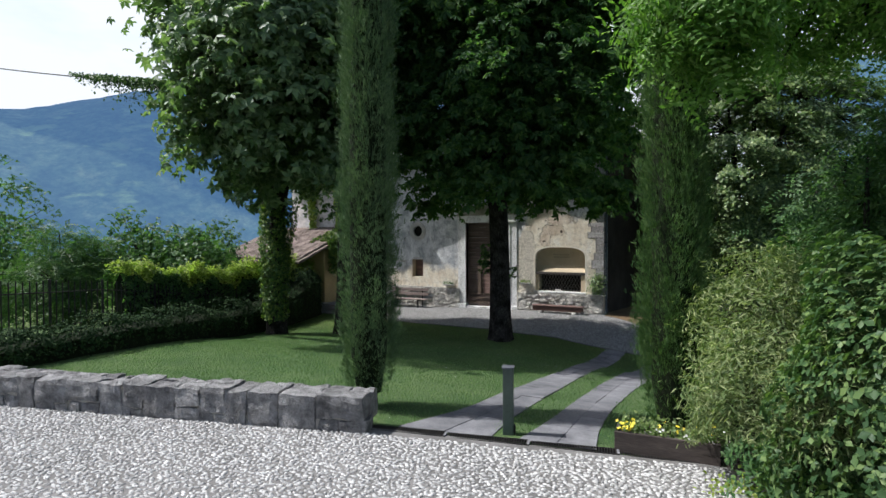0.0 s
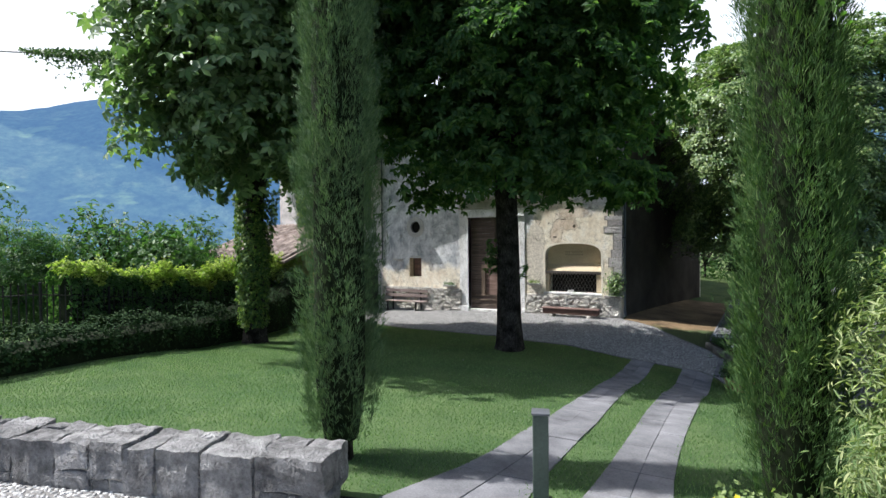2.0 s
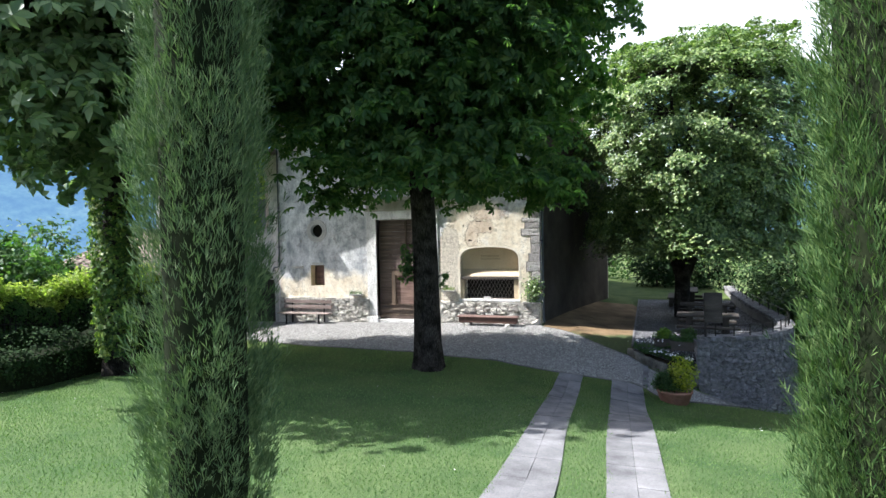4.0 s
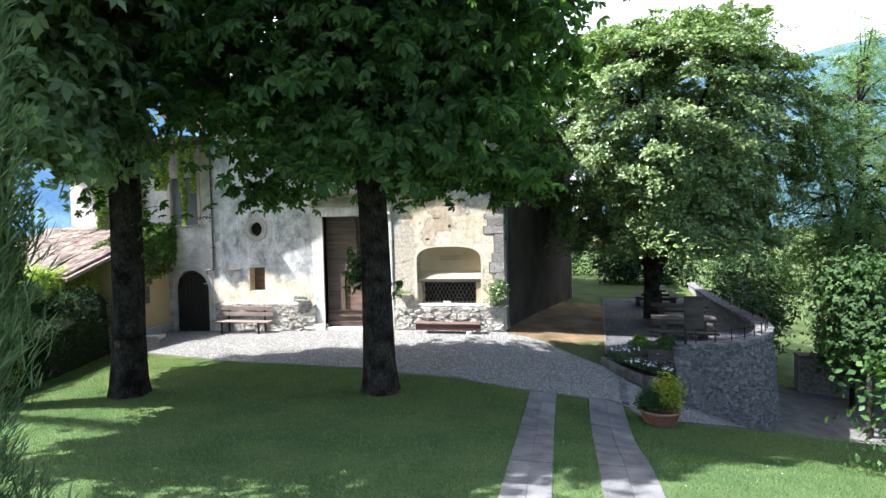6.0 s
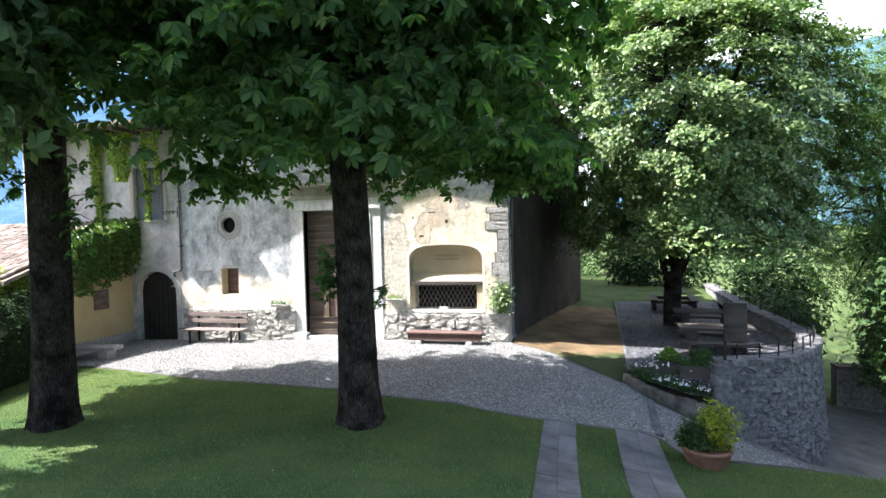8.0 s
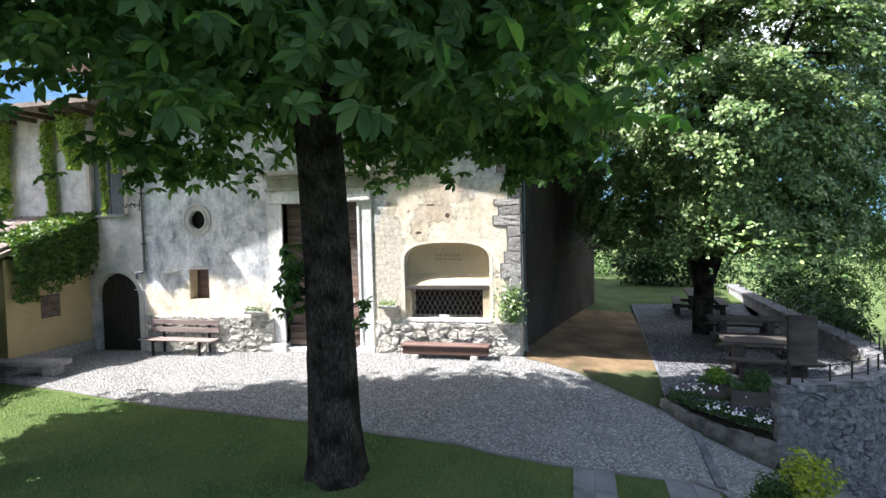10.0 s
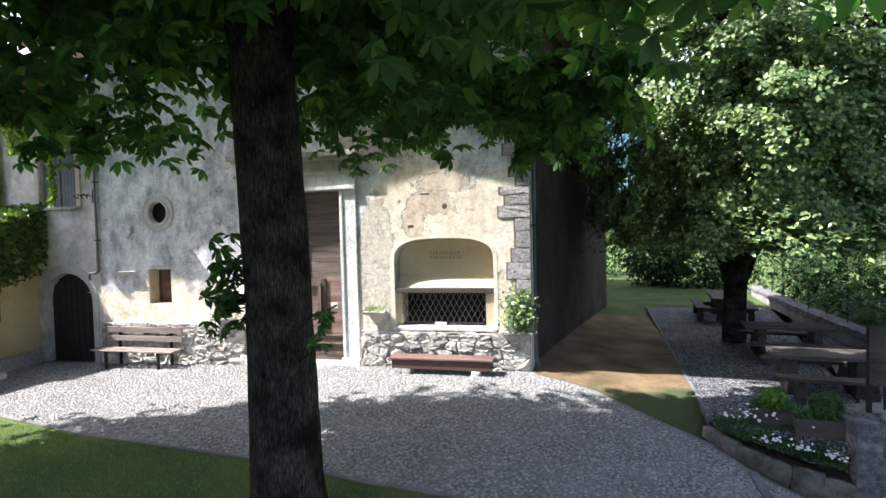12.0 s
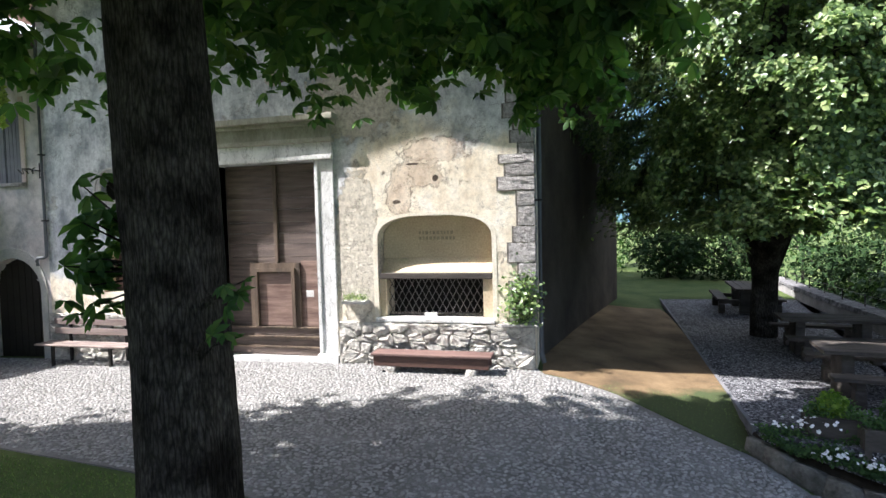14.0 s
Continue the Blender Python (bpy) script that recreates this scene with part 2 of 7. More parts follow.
def gravel_mat():
    """Fine crushed stone: every chip its own grey."""
    m, nt, b = base_mat("crushed_gravel", 0.95)
    pos = nt.nodes.new("ShaderNodeNewGeometry").outputs["Position"]
    vo = nt.nodes.new("ShaderNodeTexVoronoi")
    vo.inputs["Scale"].default_value = 34
    nt.links.new(pos, vo.inputs["Vector"])
    bw = nt.nodes.new("ShaderNodeRGBToBW")
    nt.links.new(vo.outputs["Color"], bw.inputs[0])
    col = ramp(nt, bw.outputs[0], ((0.2, (0.03, 0.03, 0.034)), (0.55, (0.095, 0.095, 0.102)), (0.85, (0.28, 0.28, 0.29))))
    big = tex(nt, "noise", 0.9, 5, world_space=True)
    col = mix(nt, 0.6, col, ramp(nt, big, ((0.35, (0.6, 0.6, 0.6)), (0.65, (1.2, 1.2, 1.2)))), "MULTIPLY")
    nt.links.new(col, b.inputs["Base Color"])
    bump(nt, b, bw.outputs[0], 0.03)
    return m


M["gravel"] = gravel_mat()


def plaster_mat():
    """Old lime plaster: grey-blue upper coat with stains, warm cream repairs lower down, bare rough patches."""
    m, nt, b = base_mat("old_plaster", 0.92)
    big = tex(nt, "noise", 0.55, 7, rough=0.62)
    mid = tex(nt, "noise", 2.3, 7, (1, 1, 0.7), rough=0.7)
    fine = tex(nt, "noise", 32, 5)
    grey = ramp(nt, mid, ((0.38, (0.33, 0.345, 0.365)), (0.49, (0.56, 0.568, 0.575)), (0.62, (0.8, 0.8, 0.795))))
    cream = ramp(nt, mid, ((0.37, (0.66, 0.56, 0.42)), (0.52, (0.81, 0.73, 0.59)), (0.65, (0.88, 0.83, 0.73))))
    sep = nt.nodes.new("ShaderNodeSeparateXYZ")
    nt.links.new(nt.nodes.new("ShaderNodeTexCoord").outputs["Object"], sep.inputs[0])

    def math_(op, a, c):
        n = nt.nodes.new("ShaderNodeMath")
        n.operation = op
        for k, v in ((0, a), (1, c)):
            if isinstance(v, (int, float)):
                n.inputs[k].default_value = v
            else:
                nt.links.new(v, n.inputs[k])
        return n.outputs[0]

    def step(v, a, c):
        n = nt.nodes.new("ShaderNodeMapRange")
        n.interpolation_type = "SMOOTHSTEP"
        n.inputs["From Min"].default_value, n.inputs["From Max"].default_value = a, c
        nt.links.new(v, n.inputs["Value"])
        return n.outputs["Result"]

    wob = math_("MULTIPLY", math_("SUBTRACT", big, 0.5), 3.2)
    # the newer cream coat: low on the west part, higher over the niche
    line = math_("SUBTRACT", math_("ADD", sep.outputs["Z"], wob), math_("MULTIPLY", step(sep.outputs["X"], -3.9, -3.0), 2.5))
    warm = step(line, 1.95, 1.45)
    col = mix(nt, warm, grey, cream)
    patchy = step(tex(nt, "noise", 1.1, 8, rough=0.75), 0.57, 0.64)
    col = mix(nt, math_("MULTIPLY", patchy, 0.45), col, (0.4, 0.34, 0.26))
    pale = step(tex(nt, "noise", 0.9, 8, (1.3, 1, 0.8), rough=0.7), 0.6, 0.66)
    col = mix(nt, math_("MULTIPLY", pale, 0.5), col, (0.74, 0.73, 0.7))

    def blot(cx, cz, rx, rz, ragged=0.9):
        dx = math_("POWER", math_("DIVIDE", math_("SUBTRACT", sep.outputs["X"], cx), rx), 2.0)
        dz = math_("POWER", math_("DIVIDE", math_("SUBTRACT", sep.outputs["Z"], cz), rz), 2.0)
        d = math_("ADD", math_("SQRT", math_("ADD", dx, dz), 0.0), math_("MULTIPLY", math_("SUBTRACT", edge, 0.5), ragged))
        return step(d, 1.04, 0.96)

    edge = tex(nt, "noise", 4.5, 9, rough=0.8)
    # rough unsmoothed render beside the door, and up the wall
    coarse = math_("MAXIMUM", blot(-3.25, 2.15, 0.42, 1.45, 1.1), blot(-3.2, 4.9, 0.9, 0.8, 1.8))
    grit = tex(nt, "noise", 13, 5, rough=0.7)
    col = mix(nt, coarse, col, ramp(nt, grit, ((0.35, (0.47, 0.42, 0.34)), (0.6, (0.74, 0.68, 0.575)))))
    # plaster fallen off: pinkish brick and old lime behind
    bare = math_("MAXIMUM", blot(-2.1, 3.42, 0.5, 0.24, 3.2), blot(-1.75, 3.85, 0.6, 0.2, 3.4))
    bare = math_("MAXIMUM", bare, math_("MAXIMUM", blot(-2.4, 3.02, 0.24, 0.3, 3.0), blot(-4.8, 5.35, 0.22, 0.14, 1.0)))
    col = mix(nt, math_("MULTIPLY", bare, 0.55), col, ramp(nt, mid, ((0.4, (0.48, 0.36, 0.27)), (0.6, (0.66, 0.54, 0.42)))))
    # holes and lifted flakes: the shade in them is a dark brown blot
    hole = math_("MAXIMUM", blot(-1.73, 3.36, 0.05, 0.06, 1.6), blot(-2.46, 2.96, 0.09, 0.035, 2.4))
    hole = math_("MAXIMUM", hole, math_("MAXIMUM", blot(-2.14, 3.62, 0.12, 0.02, 1.0), blot(-4.7, 5.3, 0.2, 0.035, 0.8)))
    col = mix(nt, hole, col, (0.09, 0.07, 0.055))
    streak = tex(nt, "noise", 2.2, 5, (1.6, 1, 0.12))
    col = mix(nt, 0.22, col, ramp(nt, streak, ((0.3, (0.62, 0.62, 0.62)), (0.65, (1.1, 1.1, 1.1)))), "MULTIPLY")
    speck = tex(nt, "noise", 9, 8, rough=0.78)
    col = mix(nt, 0.75, col, ramp(nt, speck, ((0.36, (0.66, 0.66, 0.66)), (0.5, (1.0, 1.0, 1.0)), (0.64, (1.14, 1.14, 1.14)))), "MULTIPLY")
    col = mix(nt, 0.5, col, ramp(nt, fine, ((0.25, (0.7, 0.7, 0.7)), (0.7, (1.15, 1.15, 1.15)))), "MULTIPLY")
    vein = math_("ABSOLUTE", math_("SUBTRACT", tex(nt, "noise", 1.25, 9, rough=0.72), 0.5), 0.0)
    cr = math_("MULTIPLY", step(vein, 0.008, 0.001), step(tex(nt, "noise", 0.8, 3), 0.47, 0.53))
    col = mix(nt, math_("MULTIPLY", cr, 0.6), col, (0.12, 0.1, 0.08))
    nt.links.new(col, b.inputs["Base Color"])
    h = math_("ADD", math_("MULTIPLY", fine, 0.5), math_("MULTIPLY", patchy, -0.8))
    h = math_("ADD", h, math_("MULTIPLY", math_("MULTIPLY", coarse, grit), 1.6))
    h = math_("ADD", h, math_("MULTIPLY", math_("MAXIMUM", bare, hole), -1.4))
    bump(nt, b, h, 0.024)
    return m


M["plaster"] = plaster_mat()


def house_plaster():
    """The neighbour's wall: thin pinkish-white limewash, grey where it has worn off."""
    m, nt, b = base_mat("limewashed_plaster", 0.92)
    big = tex(nt, "noise", 0.7, 7, rough=0.65)
    mid = tex(nt, "noise", 3.0, 7, rough=0.7)
    fine = tex(nt, "noise", 32, 5)
    wash = ramp(nt, big, ((0.38, (0.47, 0.465, 0.465)), (0.5, (0.66, 0.61, 0.585)), (0.62, (0.74, 0.68, 0.65))))
    col = mix(nt, 0.8, wash, ramp(nt, mid, ((0.36, (0.62, 0.62, 0.63)), (0.55, (1.0, 1.0, 1.0)), (0.66, (1.15, 1.15, 1.14)))), "MULTIPLY")
    col = mix(nt, 0.45, col, ramp(nt, fine, ((0.25, (0.7, 0.7, 0.7)), (0.7, (1.15, 1.15, 1.15)))), "MULTIPLY")
    nt.links.new(col, b.inputs["Base Color"])
    bump(nt, b, fine, 0.012)
    return m


M["house_plaster"] = house_plaster()
# side wall's plaster, coloured near-black for the shade it stands in
M["shaded_render"] = rough_mat("shade_dark_render", (0.036, 0.029, 0.023), (0.1, 0.082, 0.065), 0.7, 25, 0.95, 0.008)
M["old_stone"] = rough_mat("mossy_pale_stone", (0.3, 0.29, 0.22), (0.52, 0.5, 0.42), 2.5, 25, 0.9, 0.004, stretch=(1, 1, 0.5))
M["wood_red"] = rough_mat("red_brown_wood", (0.12, 0.066, 0.05), (0.34, 0.23, 0.185), 3.6, 28, 0.6, 0.004, stretch=(0.35, 1, 3))
# bench wood again, darkened for the shade under the seat
M["wood_dark2"] = rough_mat("shaded_brown_wood", (0.06, 0.03, 0.022), (0.11, 0.055, 0.04), 2.5, 20, 0.6, 0.003, stretch=(0.35, 1, 3))
M["ring_plaster"] = rough_mat("grey_render", (0.42, 0.41, 0.39), (0.6, 0.58, 0.54), 3, 35, 0.9, 0.004)
M["grille"] = rough_mat("grey_iron", (0.07, 0.063, 0.056), (0.17, 0.155, 0.14), 8, 60, 0.6, 0.001)
M["lead"] = rough_mat("dark_grey_pipe", (0.07, 0.075, 0.085), (0.13, 0.135, 0.15), 4, 40, 0.5, 0.0)
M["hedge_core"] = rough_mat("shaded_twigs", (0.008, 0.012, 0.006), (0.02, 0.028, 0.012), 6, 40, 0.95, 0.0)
M["ivy_light"] = leaf_mat("yellowish_ivy_leaf", (0.04, 0.085, 0.025), (0.08, 0.14, 0.035), (0.2, 0.26, 0.06), 0.3, 0.4)
M["wood_planter"] = rough_mat("dark_planter_wood", (0.045, 0.038, 0.034), (0.11, 0.09, 0.08), 2, 25, 0.85, 0.005, stretch=(0.4, 2, 2))
M["bamboo_g"] = leaf_mat("low_plant_leaf", (0.08, 0.13, 0.045), (0.15, 0.21, 0.075), (0.28, 0.34, 0.15), 0.35)
M["stone_dark"] = rough_mat("dark_rubble", (0.11, 0.108, 0.112), (0.31, 0.302, 0.305), 9, 32, 0.95, 0.03, vary=0.22, world_space=True)
M["bush_bright"] = leaf_mat("bright_bush_leaf", (0.09, 0.17, 0.025), (0.15, 0.25, 0.04), (0.26, 0.36, 0.07), 0.4)
M["bush_yellow"] = leaf_mat("yellow_green_leaf", (0.14, 0.19, 0.02), (0.26, 0.3, 0.03), (0.4, 0.42, 0.06), 0.35)


# ---------------------------------------------------------------- building blocks
def link(name, me, material, parent=None, label=""):
    ob = new(name, me)
    if material and not me.materials:
        me.materials.append(M[material])
    if parent is not None:
        ob.parent = parent
        ob.matrix_parent_inverse = Matrix.Translation(-parent.location)
    if label:
        ob["label"] = label
    return ob


def part(name, bm, material, parent=None, label="", smooth=False):
    me = bpy.data.meshes.new(name)
    bmesh.ops.recalc_face_normals(bm, faces=bm.faces)
    bm.to_mesh(me)
    bm.free()
    if smooth:
        me.shade_smooth()
    return link(name, me, material, parent, label)


def raw(name, verts, faces, material, parent=None, label="", smooth=False):
    me = bpy.data.meshes.new(name)
    verts = np.asarray(verts, dtype=np.float32).reshape(-1, 3)
    faces = np.asarray(faces, dtype=np.int32)
    n, k = faces.shape
    me.vertices.add(len(verts))
    me.vertices.foreach_set("co", verts.ravel())
    me.loops.add(n * k)
    me.loops.foreach_set("vertex_index", faces.ravel())
    me.polygons.add(n)
    me.polygons.foreach_set("loop_start", np.arange(0, n * k, k, dtype=np.int32))
    me.update(calc_edges=True)
    if smooth:
        me.shade_smooth()
    return link(name, me, material, parent, label)


def thing(name, at, label, category, group="", kind=""):
    """An Empty at the base of a thing."""
    ob = new(name)
    ob.location = at
    ob.empty_display_size = 0.1
    return tagged(ob, label, category, group, kind)


def box(bm, x0, x1, y0, y1, z0, z1, bevel=0.0):
    g = bmesh.ops.create_cube(bm, size=1.0)
    for v in g["verts"]:
        v.co = Vector((x0 + (v.co.x + 0.5) * (x1 - x0), y0 + (v.co.y + 0.5) * (y1 - y0), z0 + (v.co.z + 0.5) * (z1 - z0)))
    if bevel:
        es = list({e for v in g["verts"] for e in v.link_edges})
        bmesh.ops.bevel(bm, geom=es, offset=bevel, segments=2, affect="EDGES", profile=0.6)
    return bm


def boxed(*a, **k):
    return box(bmesh.new(), *a, **k)


def turned(bm, m):
    bmesh.ops.transform(bm, matrix=m, verts=bm.verts)
    return bm


def rod(p, q, r, seg=8):
    bm = bmesh.new()
    p, q = Vector(p), Vector(q)
    bmesh.ops.create_cone(bm, cap_ends=True, segments=seg, radius1=r, radius2=r, depth=(q - p).length)
    turn = (q - p).to_track_quat("Z", "Y").to_matrix().to_4x4()
    return turned(bm, Matrix.Translation((p + q) / 2) @ turn)


def lathe(profile, seg=32):
    """A solid of revolution from (radius, height) pairs."""
    vs, fs = [], []
    for r, z in profile:
        for k in range(seg):
            a = 2 * math.pi * k / seg
            vs.append((r * math.cos(a), r * math.sin(a), z))
    for i in range(len(profile) - 1):
        for k in range(seg):
            a, b = i * seg + k, i * seg + (k + 1) % seg
            fs.append((a, b, b + seg, a + seg))
    return np.array(vs), np.array(fs)


def tube(points, radii, seg=10, wobble=0.0, seed=0):
    rng = np.random.default_rng(seed)
    vs, fs = [], []
    pts = [Vector(p) for p in points]
    for i, (p, r) in enumerate(zip(pts, radii)):
        d = (pts[min(i + 1, len(pts) - 1)] - pts[max(i - 1, 0)]).normalized()
        q = d.to_track_quat("Z", "Y")
        for k in range(seg):
            a = 2 * math.pi * k / seg
            rr = r * (1 + wobble * (rng.random() - 0.5))
            vs.append(p + q @ Vector((rr * math.cos(a), rr * math.sin(a), 0)))
    for i in range(len(pts) - 1):
        for k in range(seg):
            a, b = i * seg + k, i * seg + (k + 1) % seg
            fs.append((a, b, b + seg, a + seg))
    return np.array([tuple(v) for v in vs]), np.array(fs)


def join_raw(chunks):
    vs, fs, n = [], [], 0
    for v, f_ in chunks:
        vs.append(np.asarray(v, dtype=float))
        fs.append(np.asarray(f_) + n)
        n += len(v)
    return np.concatenate(vs), np.concatenate(fs)


# ---------------------------------------------------------------- leaves
def leaflet(length, width, start=0.0, droop=0.15, fold=0.2):
    """One leaf blade along +x from the origin, folded along its midrib."""
    w, l = width / 2, length
    v = [(start, 0, 0), (start + l * 0.55, w, fold * w - droop * l * 0.3), (start + l, 0, -droop * l), (start + l * 0.55, -w, fold * w - droop * l * 0.3)]
    return np.array(v), np.array([(0, 2, 1), (0, 3, 2)])


def spun(vf, deg):
    v, f_ = vf
    a = radians(deg)
    v2 = v.copy()
    v2[:, 0], v2[:, 1] = v[:, 0] * math.cos(a) - v[:, 1] * math.sin(a), v[:, 0] * math.sin(a) + v[:, 1] * math.cos(a)
    return v2, f_


def moved(vf, x, y, z):
    return vf[0] + np.array((x, y, z)), vf[1]


def obovate(length, width, droop=0.4, fold=0.25):
    """A chestnut leaflet: narrow at the stalk, widest near the tip, hanging."""
    w, l = width / 2, length
    v = [(0.0, 0, 0), (l * 0.36, w * 0.55, -droop * l * 0.12 + fold * w), (l * 0.72, w, -droop * l * 0.5 + fold * w), (l, 0, -droop * l),
         (l * 0.72, -w, -droop * l * 0.5 + fold * w), (l * 0.36, -w * 0.55, -droop * l * 0.12 + fold * w)]
    return np.array(v), np.array([(0, 3, 2), (0, 2, 1), (0, 5, 4), (0, 4, 3)])


PALMATE = join_raw([spun(obovate(l, l * 0.5, 0.55), d) for d, l in ((-118, 0.15), (-70, 0.19), (-24, 0.225), (23, 0.225), (69, 0.19), (117, 0.15))])
PALMATE_FAR = join_raw([spun(leaflet(l, l * 0.56, 0, 0.5), d) for d, l in ((-110, 0.16), (-58, 0.2), (0, 0.235), (58, 0.2), (110, 0.16))])
BROAD = join_raw([spun(leaflet(l, l * 0.62, 0, 0.3), d) for d, l in ((-70, 0.13), (0, 0.17), (75, 0.13))])
PAIR = join_raw([spun(leaflet(l, l * 0.66, 0, 0.3), d) for d, l in ((-40, 0.125), (48, 0.11))])
SINGLE = leaflet(0.1, 0.07)
IVYLEAF = join_raw([spun(leaflet(l, l * 0.7, 0, 0.2), d) for d, l in ((-75, 0.055), (0, 0.08), (75, 0.055))])
LANCE = leaflet(0.115, 0.02, 0, 0.4)
PINNATE = join_raw([moved(spun(leaflet(0.06, 0.025, 0, 0.2), s * 72), 0.03 + 0.04 * i, 0, -0.006 * i * i) for i in range(6) for s in (-1, 1)])
def sliver(length, width):
    v = [(0, 0, 0), (length * 0.45, width / 2, 0.004), (length, 0, 0.02), (length * 0.45, -width / 2, 0.004)]
    return np.array(v), np.array([(0, 3, 1), (1, 3, 2)])


SPRAY = join_raw([spun(sliver(l, 0.0115), d) for d, l in ((-13, 0.15), (16, 0.11))])
BLADE = (np.array([(0, -0.0042, 0), (0, 0.0042, 0), (0.013, 0.0, 0.028)]), np.array([(0, 1, 2)]))


def scatter(template, pos, nrm, rng, smin=0.8, smax=1.25, tilt=0.5):
    """Copies of a leaf at pos, its top side towards nrm, turned at random; one array of points and faces."""
    tv, tf = template
    n = len(pos)
    z = nrm + rng.normal(0, tilt, (n, 3))
    z /= np.linalg.norm(z, axis=1, keepdims=True) + 1e-9
    ref = rng.normal(0, 1, (n, 3))
    x = ref - (ref * z).sum(1, keepdims=True) * z
    x /= np.linalg.norm(x, axis=1, keepdims=True) + 1e-9
    y = np.cross(z, x)
    s = rng.uniform(smin, smax, (n, 1, 1))
    v = (tv[None, :, 0:1] * x[:, None] + tv[None, :, 1:2] * y[:, None] + tv[None, :, 2:3] * z[:, None]) * s + pos[:, None]
    f_ = tf[None] + (np.arange(n) * len(tv))[:, None, None]
    return v.reshape(-1, 3), f_.reshape(-1, tf.shape[1])


def unit(v):
    return v / (np.linalg.norm(v, axis=-1, keepdims=True) + 1e-9)


def lumps(d, seed, amount=0.16):
    """An uneven outline: a factor for each direction."""
    out = np.ones(len(d))
    rng = np.random.default_rng(seed)
    for k in range(9):
        w = rng.normal(0, 1, 3) * (2.0 + k * 0.5)
        out += amount * np.sin(d @ w + rng.uniform(0, 6.28)) / (1 + k * 0.25)
    return out


def crown_points(centre, radii, clumps, per, rng, seed, spread=0.55, inner=0.3, floor=None, amount=0.12, flat=0.6, level=0.7, skirt=0, deep=1.0, boughs=0):
    """Leaf places in flattened clumps over an uneven shell, with fewer inside; boughs: gathered into so many domes."""
    d = unit(rng.normal(0, 1, (clumps, 3)))
    r = np.where(rng.random(clumps) < inner, rng.uniform(0.35, 0.8, clumps), rng.uniform(0.82, 1.0, clumps)) * lumps(d, seed, amount)
    if boughs:
        k = np.arange(boughs)
        w = 1 - 2 * (k + 0.5) / boughs
        a = k * 2.39996 + rng.normal(0, 0.25, boughs)
        tips = np.stack([np.sqrt(1 - w * w) * np.cos(a), np.sqrt(1 - w * w) * np.sin(a), w], 1)
        which = rng.integers(0, boughs, clumps)
        far = rng.uniform(0.88, 1.08, boughs)[which]
        side = rng.normal(0, 0.13, (clumps, 3))
        shell = rng.random(clumps) > inner
        dist = np.linalg.norm(side, axis=1)
        d = np.where(shell[:, None], unit(tips[which] + side), d)
        r = np.where(shell, far * (1.02 - 1.1 * dist * dist / 0.2) * lumps(d, seed, amount), rng.uniform(0.4, 0.8, clumps))
    c = np.asarray(centre) + d * r[:, None] * np.asarray(radii)
    up = unit(d + np.array((0, 0, level)))
    if skirt:
        a, rr = rng.uniform(0, 6.28, skirt), np.sqrt(rng.random(skirt)) * 0.8
        low = np.stack([centre[0] + radii[0] * rr * np.cos(a), centre[1] + radii[1] * rr * np.sin(a), floor + 0.3 + rng.random(skirt) * deep - 0.15 * rr], 1)
        c = np.concatenate([c, low])
        up = np.concatenate([up, unit(np.stack([0.35 * np.cos(a), 0.35 * np.sin(a), np.ones(skirt)], 1))])
        clumps += skirt
    off = rng.normal(0, 1, (clumps, per, 3)) * spread
    along = (off * up[:, None]).sum(2, keepdims=True)
    off -= flat * along * up[:, None]
    off[..., 2] -= 0.25 * (off[..., 0] ** 2 + off[..., 1] ** 2)
    p = (c[:, None] + off).reshape(-1, 3)
    n = np.repeat(up, per, axis=0)
    if floor is not None:
        keep = p[:, 2] > floor + 0.32 * np.sin(p[:, 0] * 1.7 + p[:, 1] * 1.3) + 0.25 * np.sin(p[:, 0] * 3.9 - p[:, 1] * 3.1) + 0.12 * np.sin(p[:, 0] * 9 + p[:, 1] * 7)
        p, n = p[keep], n[keep]
    return p, n, c


